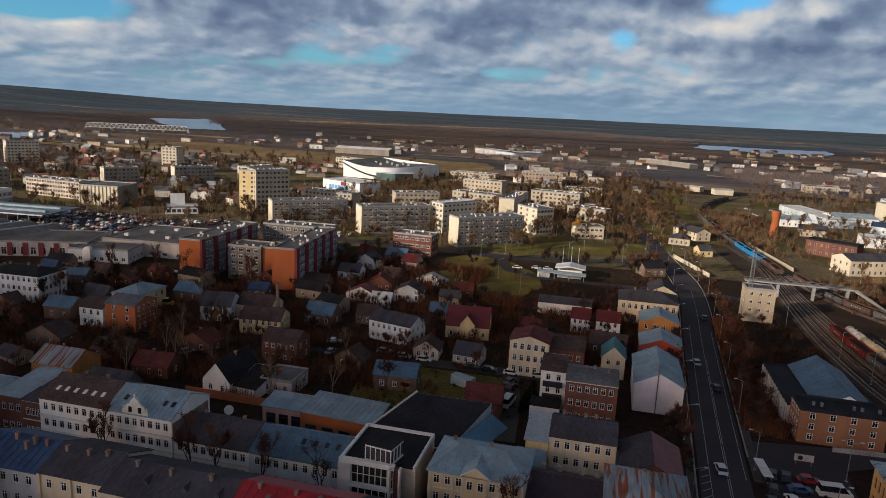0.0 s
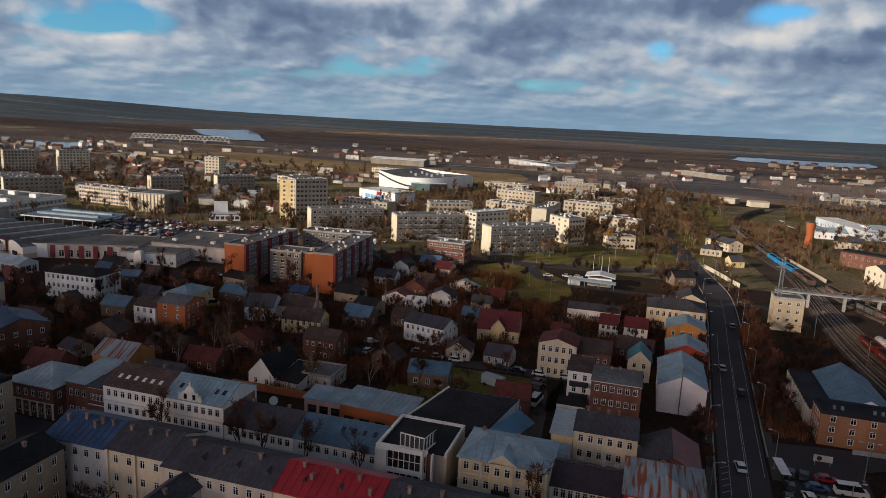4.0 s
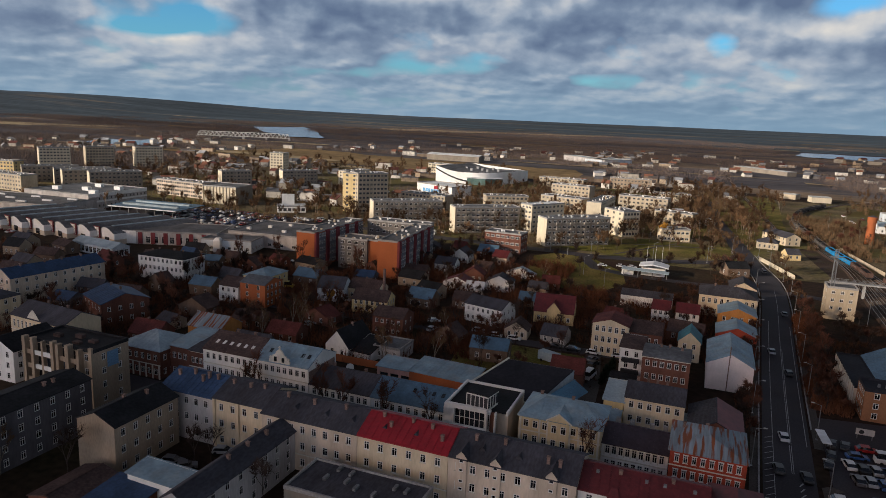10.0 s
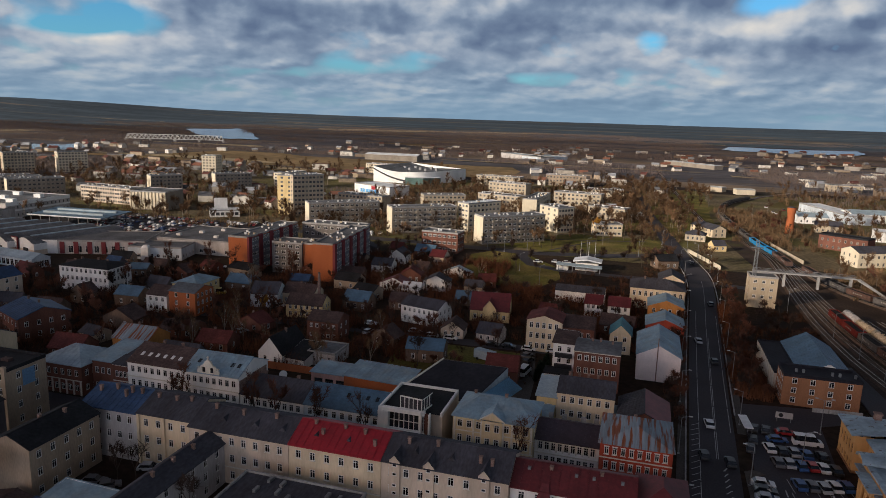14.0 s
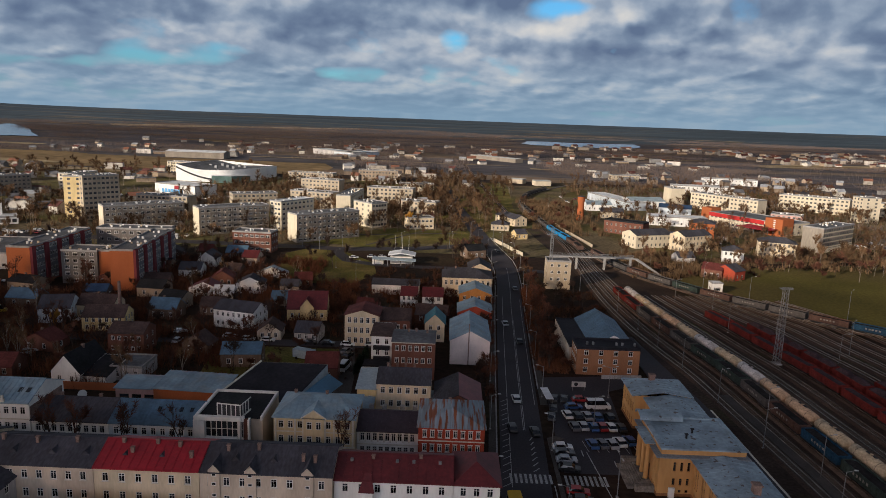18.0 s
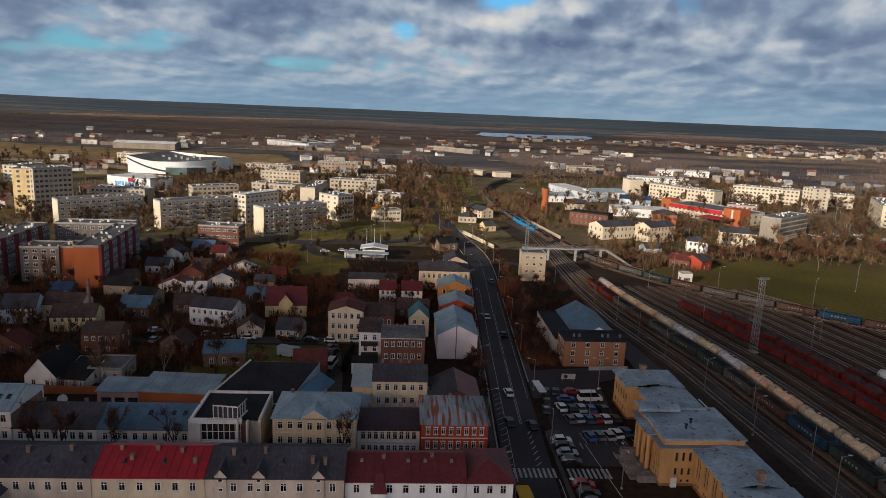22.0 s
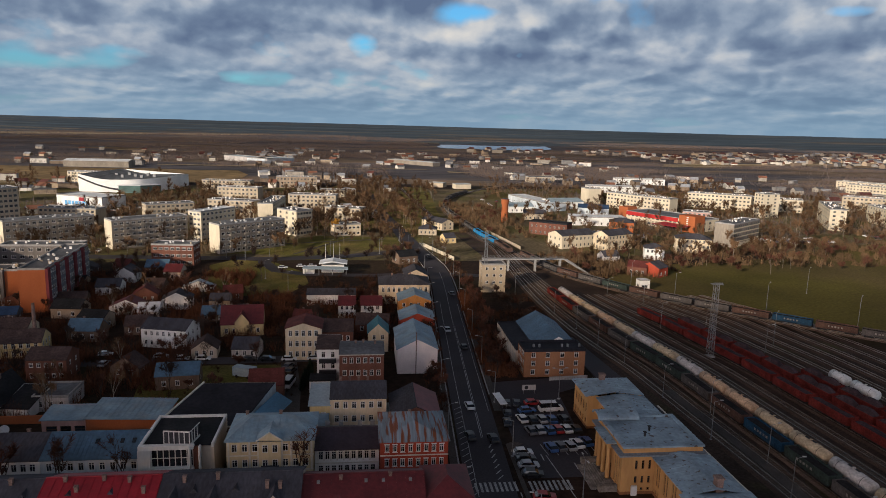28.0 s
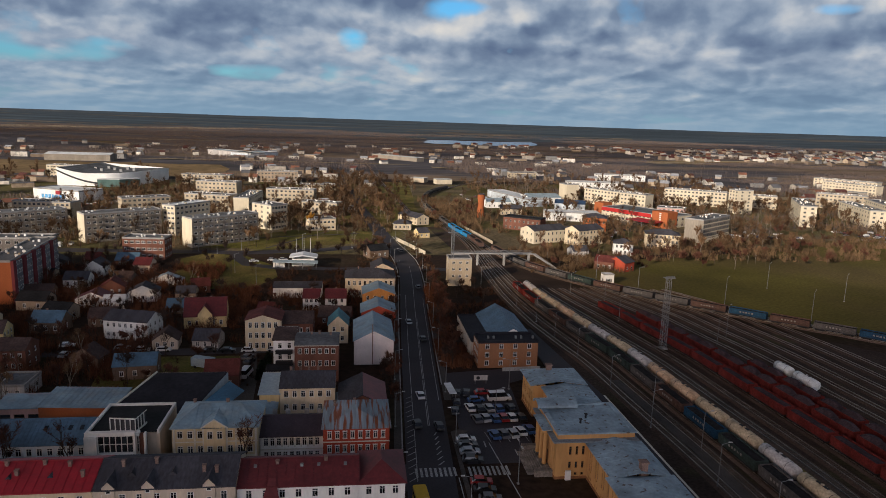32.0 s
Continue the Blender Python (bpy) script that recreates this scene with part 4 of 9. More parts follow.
# ---- row on the far side of the side street ----
t = building("apartment_house", "long white ornate tenement with a brown roof", -105, 119, 14.8, 12, 10, wall="white", roofm="brown", rise=2.6, floors=3, cols=(8, 0, 0, 3), near=True, chim=[(4, 8, 1), (9, 8, 1)], band=[9.5, 6.3, 3.2])
for x in (2, 4, 6, 8, 10, 12):
    part("skylight", Geo().use(FRAME).slab([(x, 2.0, 10.95), (x + 0.7, 2.0, 10.95), (x + 0.7, 3.0, 11.38), (x, 3.0, 11.38)], 0.1), t)
t = building("apartment_house", "white ornate tenement with sculpted attic and blue roof", -90.1, 118.8, 14, 12, 10, wall="white", roofm="bluegrey", rise=2.6, floors=3, cols=(8, 3, 0, 0), near=True, band=[9.5, 6.3, 3.2], seams=1.0)
g = Geo().use(TRIM)
k = [(3.9, 9.6), (9.3, 9.6), (9.3, 10.6), (8.7, 10.8), (8.4, 11.6), (7.8, 11.8), (7.3, 12.7), (6.6, 13.1), (5.9, 12.7), (5.4, 11.8), (4.8, 11.6), (4.5, 10.8), (3.9, 10.6)]
g.poly(*[(x, -0.25, z) for x, z in k]).poly(*[(x, 0.15, z) for x, z in reversed(k)])
for (x0, z0), (x1, z1) in zip(k, k[1:] + k[:1]):
    g.poly((x1, -0.25, z1), (x0, -0.25, z0), (x0, 0.15, z0), (x1, 0.15, z1))
part("attic", g, t)
for x, z in ((4.2, 10.6), (6.6, 13.1), (9.0, 10.6)):
    part("attic_ornament", Geo().use(TRIM).stack(x, -0.05, [(z, 0.22), (z + 0.25, 0.12), (z + 0.5, 0.24), (z + 0.75, 0.05)]), t)
for x in (5.6, 7.6):
    part("attic_niche", Geo().use(PANE).box(x - 0.35, -0.27, 10.2, x + 0.35, -0.251, 11.3), t)
for x in (2.0, 10.4, 12.0):
    part("skylight", Geo().use(PANE).slab([(x, 2.4, 11.1), (x + 0.8, 2.4, 11.1), (x + 0.8, 3.5, 11.58), (x, 3.5, 11.58)], 0.06), t)
t = building("town_house", "small brick house beside the ornate tenement", -110.5, 120.5, 5.4, 9, 8, wall="brickdark", roofm="slate", roof="shed", rise=1.2, floors=2, cols=(4, 0, 0, 2), near=True, band=[7.6, 3.8])
t = building("town_house", "low white two-storey house with a dark slate roof", -76, 119, 15.2, 11, 6.5, wall="white", roofm="slate", rise=2.6, floors=2, cols=(9, 0, 0, 0), near=True, band=[6.2, 3.1], chim=[(3, 6, 0.9), (11, 6, 0.9)])
part("firewall", Geo().use(CHIM).box(-0.25, 0, 6.4, 0.05, 11, 9.0), t)
t = building("town_house", "low pale blue house with a ribbed grey tin roof", -60.7, 119, 17.5, 11, 6.5, wall="blue", roofm="steel", rise=2.6, floors=2, cols=(9, 0, 0, 0), near=True, seams=0.75, band=[6.2])
for x in (8.5, 10.8, 12.9, 15.0):
    part("skylight", Geo().use(PANE).slab([(x, 2.8, 7.95), (x + 0.7, 2.8, 7.95), (x + 0.7, 3.8, 8.4), (x, 3.8, 8.4)], 0.06), t)


def glass_wall(top, x, y, z, w, h, nx, nz, face="front"):
    """A curtain wall of dark panes between white mullions."""
    m = pose(x, y, z) if face == "front" else pose(x, y, z, 0, 0, 90 if face == "right" else -90)
    fr = Geo().use(FRAME)
    for i in range(nx + 1):
        k = w * i / nx
        fr.box(k - 0.07, -0.1, 0, k + 0.07, 0.02, h)
    for j in range(nz + 1):
        k = h * j / nz
        fr.box(0, -0.08, k - 0.06, w, 0.02, k + 0.06)
    ob = part("glazing_frame", fr, top, m=m)
    for i in range(nx):
        for j in range(nz):
            part("pane", Geo().use(PANE).poly((w * i / nx, 0, h * j / nz), (w * (i + 1) / nx, 0, h * j / nz), (w * (i + 1) / nx, 0, h * (j + 1) / nz), (w * i / nx, 0, h * (j + 1) / nz)), ob)


def office():
    top = thing("office_building", "modern white office block with dark glass front and glass rooftop box", "office building", pose(-43.2, 118, 0))
    g = Geo().use(PLASTER["white"])
    g.prism([(0, 0.1), (9.5, 0.1), (9.5, 13), (0, 13)], 0, 8.6)
    part("wall", g, top)
    part("roof", Geo().use(ROOF["black"]).prism([(0.4, 0.5), (12.6, 0.5), (12.6, 12.6), (0.4, 12.6)], 8.6, 8.66), top)
    for q in ((-0.1, -0.5, 9.6, 0.4), (-0.1, 12.6, 13, 13.1), (-0.1, 0.4, 0.4, 12.6), (12.6, 0.4, 13, 12.6)):
        part("parapet", Geo().use(PLASTER["white"]).box(q[0], q[1], 8.3, q[2], q[3], 9.1), top)
    part("porch_frame", Geo().use(PLASTER["white"]).box(-0.2, -0.6, 0, 2.0, 0.1, 8.3), top)
    part("balcony_slab", Geo().use(PLASTER["white"]).box(2.0, -0.7, 4.3, 9.6, 0.0, 4.8), top)
    glass_wall(top, 2.1, -0.02, 0.2, 7.3, 4.0, 6, 2)
    glass_wall(top, 2.1, -0.02, 4.9, 7.3, 3.3, 7, 2)
    part("side_wing", Geo().use(PLASTER["beige"]).box(10.7, 0.6, 0, 13, 13, 8.4), top, "beige side wing set back")
    part("stair_tower", Geo().use(PLASTER["brickdark"]).box(9.5, -0.2, 0, 10.68, 6, 8.6), top, "narrow brick stair tower")
    part("white_fin", Geo().use(PLASTER["white"]).box(8.8, -1.2, 0, 9.1, 0, 9.1), top)
    part("white_fin", Geo().use(PLASTER["white"]).box(10.6, -1.2, 0, 10.9, -0.2, 9.1), top)
    # glass box on the roof
    part("box_wall", Geo().use(PLASTER["dark"]).prism([(4.2, 0.9), (8.8, 0.2), (9.6, 4.2), (5.0, 5.0)], 8.7, 11.4), top)
    part("box_roof", Geo().use(ROOF["black"]).prism([(4.0, 0.6), (9.0, -0.1), (9.9, 4.4), (4.8, 5.2)], 11.65, 11.8), top)
    part("box_frame", Geo().use(FRAME).prism([(4.1, 0.75), (8.9, 0.05), (9.75, 4.3), (4.9, 5.1)], 11.3, 11.64), top)
    part("box_frame", Geo().use(FRAME).prism([(4.1, 0.75), (8.9, 0.05), (9.75, 4.3), (4.9, 5.1)], 8.67, 9.0), top)
    for k in range(6):
        a = Vector((4.15, 0.8, 0)).lerp(Vector((8.85, 0.1, 0)), k / 5)
        part("mullion", Geo().use(FRAME).box(a.x - 0.07, a.y - 0.07, 9.0, a.x + 0.07, a.y + 0.07, 11.3), top)
    for k in range(1, 4):
        a = Vector((8.85, 0.1, 0)).lerp(Vector((9.7, 4.3, 0)), k / 4)
        part("mullion", Geo().use(FRAME).box(a.x - 0.07, a.y - 0.07, 9.0, a.x + 0.07, a.y + 0.07, 11.3), top)


office()


def town_hall():
    t = building("town_hall", "sand-coloured classical three-storey house with pediment and blue-grey tin roof", -28, 118.5, 15.8, 12, 9.4, wall="sand", roofm="bluegrey", roof="hip", rise=2.2, hip=4, floors=3, cols=(8, 3, 0, 3), near=True, seams=1.3, chim=[(2.5, 8.5, 0.8), (9, 8, 0.8)], band=[9.0, 6.2, 3.2], skip=())
    g = Geo().use(PLASTER["sand"])
    g.box(5.9, -0.35, 0, 9.9, -0.002, 9.4)
    g.poly((5.6, -0.45, 9.4), (10.2, -0.45, 9.4), (7.9, -0.45, 11.0))
    part("risalit", g, t)
    r = Geo().use(ROOF["bluegrey"])
    r.slab([(5.4, -0.6, 9.35), (7.9, -0.6, 11.1), (7.9, 5.2, 11.1), (5.4, 2.6, 9.9)][::-1], 0.1)
    r.slab([(7.9, -0.6, 11.1), (10.4, -0.6, 9.35), (10.4, 2.6, 9.9), (7.9, 5.2, 11.1)][::-1], 0.1)
    part("pediment_roof", r, t)
    tr = Geo().use(TRIM)
    tr.slab([(5.4, -0.62, 9.4), (5.4, -0.5, 9.4), (7.9, -0.5, 11.15), (7.9, -0.62, 11.15)], 0.25)
    tr.slab([(10.4, -0.5, 9.4), (10.4, -0.62, 9.4), (7.9, -0.62, 11.15), (7.9, -0.5, 11.15)], 0.25)
    part("pediment_trim", tr, t)
    for z in (0.95, 4.0, 6.95):
        for x in (6.5, 8.3):
            m, pn = window_mesh(1.05, 1.6, 2, FRAME, False)
            part("pane", pn, part("window", m, t, m=pose(x, -0.38, z)))
    for x in (0.2, 4.0, 5.6, 9.9, 11.6, 15.3):
        part("pilaster", Geo().use(TRIM).box(x, -0.14, 3.3, x + 0.35, 0, 9.0), t)
    part("balcony", Geo().use(DARK).box(6.3, -1.1, 3.5, 9.5, -0.36, 4.4), t)


town_hall()
t = building("town_house", "low white arcaded house with a dark plum roof", -12.1, 121, 12.2, 10, 6, wall="white", roofm="plum", rise=2, floors=2, cols=(9, 0, 0, 0), near=True, band=[5.7, 2.9], win=(0.95, 1.7), seams=0.9)
for x in (1.5, 4.2, 8.0, 10.6):
    part("roof_box", Geo().use(CONC).box(x, 8.2, 6.4, x + 0.9, 8.9, 7.7), t)
for c, d in spread(12.2, 9, 0.95, 0.5):
    # round heads over the upper windows
    g = Geo().use(TRIM)
    m = (c + d) / 2
    ring = [(m - 0.62 * math.cos(math.pi * q / 8), 5.1 + 0.5 * math.sin(math.pi * q / 8)) for q in range(9)]
    inner = [(m - 0.48 * math.cos(math.pi * q / 8), 5.1 + 0.38 * math.sin(math.pi * q / 8)) for q in range(9)]
    for q in range(8):
        g.poly((inner[q][0], -0.06, inner[q][1]), (inner[q + 1][0], -0.06, inner[q + 1][1]), (ring[q + 1][0], -0.06, ring[q + 1][1]), (ring[q][0], -0.06, ring[q][1]))
    g.box(c - 0.14, -0.06, 3.5, c, -0.002, 5.1).box(d, -0.06, 3.5, d + 0.14, -0.002, 5.1)
    part("arched_surround", g, t)
t = building("corner_house", "red brick corner house with white windows and rust-streaked tin roof", 0.3, 117.5, 12.8, 13, 9, wall="brick", roofm="rust", roof="hip", rise=2.0, hip=4.5, floors=3, cols=(8, 4, 0, 0), near=True, seams=0.8, win=(0.82, 1.5), band=[8.7, 5.9, 3.0], chim=[(2, 9, 0.9), (6, 9.5, 0.9)])
part("shop_sign", Geo().use(mat("sign_cream", (0.55, 0.5, 0.4), 0.6)).box(7.0, -0.12, 3.05, 11.6, -0.101, 3.35), t)
for i in range(3):
    for c, d in spread(12.8, 8, 0.82, 0.5):
        z = i * 2.9 + 0.87
        g = Geo().use(FRAME)
        g.box(c - 0.1, -0.07, z - 0.1, d + 0.1, -0.002, z).box(c - 0.1, -0.09, z + 1.5, d + 0.1, -0.002, z + 1.64)
        part("window_surround", g, t)
t = building("town_house", "rear wing with a dark red and grey roof", 3.0, 131, 10, 13, 7.5, wall="brickdark", roofm="slate", axis="y", rise=2.4, floors=2, cols=(0, 4, 0, 0), near=True, seams=1.0)
part("red_slope", Geo().use(ROOF["red2"]).slab([(5.05, 13.2, 9.96), (5.05, -0.2, 9.96), (10.4, -0.2, 7.39), (10.4, 13.2, 7.39)], 0.04), t, "faded red tin slope")
t = building("lean_to", "low yard building with a pale tin roof", 0.6, 130.8, 2.3, 12, 5, wall="white", roofm="palegrey", roof="shed", rise=0.6, floors=1, category="shed")


def hall():
    top = thing("exhibition_hall", "wide hall with a black sloping roof and pale blue side wall", "hall", pose(-44.5, 131.5, 0))
    a, b, c, d = (0, 0), (17, 0), (22, 15), (6.5, 15)
    z0, z1 = 6.4, 9.6
    g = Geo().use(PLASTER["panelgrey"])
    g.poly((*a, 0), (*b, 0), (*b, z0), (*a, z0)).poly((*c, 0), (*d, 0), (*d, z1), (*c, z1)).poly((*d, 0), (*a, 0), (*a, z0), (*d, z1))
    part("wall", g, top)
    part("side_wall", Geo().use(ROOF["palegrey"]).poly((*b, 0), (*c, 0), (*c, z1), (*b, z0)), top, "pale blue metal side wall")
    part("roof", Geo().use(ROOF["hangar"]).slab([(-0.2, -0.3, z0), (16.8, -0.3, z0), (21.8, 15.2, z1), (6.4, 15.2, z1)], 0.3), top)
    part("roof_edge", Geo().use(TRIM).beam((-0.3, -0.3, z0 + 0.15), (6.3, 15.3, z1 + 0.15), 0.3), top)
    part("roof_edge", Geo().use(TRIM).beam((-0.3, -0.4, z0 - 0.1), (17, -0.4, z0 - 0.1), 0.25), top)
    part("canopy", Geo().use(mat("canopy_blue", (0.10, 0.22, 0.33), 0.5)).slab([(18.6, 4, 7.0), (22.6, 5, 5.2), (25.6, 14.5, 5.2), (22.2, 14.9, 7.4)], 0.12), top, "bright blue metal canopy")
    for k in range(5):
        part("rafter", Geo().use(PLASTER["wood"]).box(9.5 + k * 0.1, -1.6 + k * 0.6, 5.6, 16.8, -1.3 + k * 0.6, 5.9), top)


hall()
t = building("workshop", "pink garage with a blue-grey lean-to roof", -70.5, 141.5, 9.6, 6, 4, wall="pink", roofm="bluegrey", roof="shed", rise=0.8, floors=1, cols=((3, 2.2), 0, 0, 0), win=(2.2, 2.4), sill=0.1, split=1, frame_mat=FRAMEB)
t = building("workshop", "orange brick garage with open doors and blue-grey roof", -60.6, 139, 16, 8.5, 5.3, rz=-4, wall="orangebrick", roofm="bluegrey", roof="shed", rise=0.9, floors=1, cols=((4, 2.6), 0, 0, 0), win=(2.6, 2.6), sill=0.1, split=1, frame_mat=FRAMEB, seams=1.2)

# ---- yards up the main street ----
t = building("town_house", "beige three-storey house with arched gate and slate roof", -10, 137, 12, 10, 9.5, wall="cream", roofm="slate", rise=1.8, floors=3, cols=(6, 2, 0, 2), near=True, chim=[(2, 6, 1.2), (4, 7, 1.2), (6, 6, 1.3), (8, 7, 1.2)], band=[9.1, 3.1])
t = building("town_house", "narrow ochre house with a pale tin lean-to roof", -14.3, 137, 4.2, 9, 8, wall="yellow", roofm="palegrey", roof="shed", rise=1.4, floors=2, cols=(2, 0, 0, 2))
t = building("lean_to", "small yard house with a pale blue roof", -15.5, 131.5, 5, 5.3, 5, wall="grey", roofm="bluegrey", roof="shed", rise=1.2, floors=1, cols=(2, 0, 0, 1), category="shed")
t = building("town_house", "red brick three-storey house with white windows", -9, 163.5, 11.2, 10, 10.2, wall="brickdark", roofm="deck", rise=0.9, floors=3, cols=(6, 3, 0, 2), near=True, chim=[(4, 6, 0.9), (6, 7, 0.9), (9, 5, 0.8)], band=[9.7])
t = building("town_house", "white rendered stair wing with balconies", -15, 169.5, 5.8, 9, 9.5, wall="white", roofm="brown", roof="shed", rise=0.9, floors=3, cols=(2, 0, 0, 1))
for z in (2.8, 5.8):
    part("balcony", Geo().use(DARK).box(0.6, -1.0, z, 5.0, -0.002, z + 1.0), t)
t = building("garden_wall_house", "low white garage with a dark flat roof", -16.5, 163.5, 6.6, 4.5, 3.2, wall="white", roofm="black", roof="flat", rise=0.2, floors=1, category="garage")
t = building("town_house", "pale three-storey house with tall windows and low gable", -25, 187.5, 10, 10, 9.5, wall="cream", roofm="maroon", axis="y", rise=1.6, floors=3, cols=(5, 3, 0, 2), near=True, win=(1.1, 1.8))
t = building("town_house", "brown brick house with a dark roof behind the pale one", -15, 191, 9, 12, 7.5, wall="brickdark", roofm="brown", rise=2, floors=2, cols=(4, 2, 0, 0))
t = building("town_house", "small cream gabled house with a teal tin roof", -1.6, 194, 6, 9, 6, wall="cream", roofm="teal", axis="y", rise=2.8, floors=2, cols=(2, 2, 0, 1))
t = building("warehouse", "tall windowless white gabled warehouse with blue-grey tin roof", 6.2, 175.5, 11, 20, 7.1, wall="shedwhite", roofm="bluegrey", roof="gable", axis="y", rise=2.8, floors=1, near=True, seams=1.0)
part("flue", Geo().use(CHIM).tube((5.1, -0.2, 0), (5.1, -0.2, 11.8), 0.12, 0.12, 8), t)
t = building("brick_house", "orange-red brick house with a blue tin roof", 8.5, 206.5, 11, 11, 6.2, wall="brick", roofm="bluegrey", roof="gable", axis="y", rise=2.2, floors=2, cols=(5, 3, 0, 2), seams=1.0)
t = building("wooden_house", "ochre boarded house with a blue tin roof", 9.2, 230, 11.4, 11, 6.2, wall="orangewood", roofm="bluegrey", roof="gable", axis="y", rise=2.2, floors=2, cols=(4, 3, 0, 2), seams=1.0)
t = building("school_house", "pale two-storey house with many windows and slate hip roof", 2.8, 248, 19, 13, 7.8, wall="cream", roofm="slate", roof="hip", rise=2.4, floors=2, cols=(9, 4, 0, 4), near=True, win=(1.1, 1.9), chim=[(5, 7, 1), (12, 7, 1)])
t = building("town_house", "rear wing with a slate roof", 13, 261.2, 9, 12, 8.4, wall="cream", roofm="slate", rise=2.2, axis="y", floors=2, cols=(0, 3, 0, 3))
t = building("shed_hall", "long low white hall with graffiti-marked wall and grey roof", -24, 247, 18, 9, 4.2, wall="white", roofm="slate", rise=1.2, floors=1, category="shed")
for k in range(5):
    part("graffiti", Geo().use(DARK).box(8.0 + k * 0.75, -0.03, 1.2, 8.45 + k * 0.75, -0.01, 2.0), t)
for x, w, lab in ((-11.8, 6, "white house with a dark red tin roof"), (-4, 7.4, "white house with a maroon roof and small annex")):
    t = building("cottage", lab, x, 230, w, 8, 4.8, wall="white", roofm="darkred", rise=2.2, floors=2, cols=(3, 2, 0, 2), chim=[(w / 2, 4.4, 0.8)])

# ---- railway ----
RAIL = mat("rail_steel", (0.36, 0.31, 0.27), 0.32, (0.3, 0.2), (3, 0.2), metal=0.8)
SLEEPER = mat("sleeper_concrete", (0.105, 0.085, 0.07), 0.95, (0.3, 0.3), (3, 0.3))
MAIN = [(94, 0), (93.5, 50), (92, 90), (91, 116), (89, 145), (87, 174), (84, 193), (81, 214), (78, 237), (76, 260), (74.5, 300), (74, 346), (72, 375),
        (67.5, 407), (63, 467), (60.5, 517), (64, 562), (76, 615), (96, 660), (126, 715), (190, 800), (300, 900)]
OUTER = [(330, 40), (270, 98), (225, 140), (178, 190), (161, 206), (147, 219), (133, 233), (120, 247), (108, 262), (95, 284), (86, 304), (80, 335), (76, 372), (71, 407)]


CINDER = mat("yard_cinders", (0.048, 0.032, 0.024), 0.95, (0.06, 0.4), (1.5, 0.4), tint=((0.055, 0.048, 0.02), 0.05, (0.55, 0.7)))


def smooth(pts, step):
    """A smooth line through the points, with a point every step metres."""
    out = []
    P = [Vector((*p, 0)) for p in pts]
    for i in range(len(P) - 1):
        a, b, c, d = P[max(i - 1, 0)], P[i], P[i + 1], P[min(i + 2, len(P) - 1)]
        n = max(int((c - b).length / step), 1)
        for k in range(n):
            t = k / n
            out.append(0.5 * ((2 * b) + (c - a) * t + (2 * a - 5 * b + 4 * c - d) * t * t + (3 * b - a - 3 * c + d) * t * t * t))
    return out + [P[-1]]


def beside(line, off):
    """A line beside another; off: metres to its right, or a function of the point."""
    out = []
    for i, p in enumerate(line):
        t = (line[min(i + 1, len(line) - 1)] - line[max(i - 1, 0)]).normalized()
        k = off(p) if callable(off) else off
        out.append(p + Vector((t.y, -t.x, 0)) * k)
    return out


def fan(k):
    """Sidings draw together up the line."""
    def f(p):
        y = p.y
        c = 1.0 if y < 215 else max(0.22, 1 - (y - 215) / 170 * 0.78)
        return k * c
    return f


def track(line, label, sleepers=True, bed=BALLAST):
    label = label if len(label.split()) > 3 else label + " with rusty rails"
    top = thing("railway_track", label, "railway track", pose(0, 0, 0), "tracks of the yard")
    g = Geo().use(bed)
    L, R, l2, r2 = beside(line, -1.35), beside(line, 1.35), beside(line, -2.0), beside(line, 2.0)
    for i in range(len(line) - 1):
        q = lambda s, z, j: (s[j].x, s[j].y, z)
        g.poly(q(R, 0.3, i), q(R, 0.3, i + 1), q(L, 0.3, i + 1), q(L, 0.3, i))
        g.poly(q(L, 0.3, i), q(L, 0.3, i + 1), q(l2, 0.02, i + 1), q(l2, 0.02, i))
        g.poly(q(r2, 0.02, i), q(r2, 0.02, i + 1), q(R, 0.3, i + 1), q(R, 0.3, i))
    part("ballast_bed", g, top)
    for s in (-0.76, 0.76):
        g = Geo().use(RAIL)
        rl = beside(line, s)
        a, b = beside(rl, -0.06), beside(rl, 0.06)
        for i in range(len(rl) - 1):
            g.poly((b[i].x, b[i].y, 0.52), (b[i + 1].x, b[i + 1].y, 0.52), (a[i + 1].x, a[i + 1].y, 0.52), (a[i].x, a[i].y, 0.52))
            g.poly((b[i].x, b[i].y, 0.3), (b[i + 1].x, b[i + 1].y, 0.3), (b[i + 1].x, b[i + 1].y, 0.52), (b[i].x, b[i].y, 0.52))
            g.poly((a[i + 1].x, a[i + 1].y, 0.3), (a[i].x, a[i].y, 0.3), (a[i].x, a[i].y, 0.52), (a[i + 1].x, a[i + 1].y, 0.52))
        part("rail", g, top)
    if sleepers:
        g = Geo().use(SLEEPER)
        for i in range(len(line) - 1):
            p, t = line[i], (line[i + 1] - line[i]).normalized()
            if 60 < p.y < 300:
                n = Vector((t.y, -t.x, 0)) * 1.25
                for k in range(5):
                    c = p + (line[i + 1] - p) * (k / 5)
                    g.beam(c - n + Vector((0, 0, 0.33)), c + n + Vector((0, 0, 0.33)), 0.24, 0.12)
        tagged(part("sleeper_bed", g, top), kind="stuff")


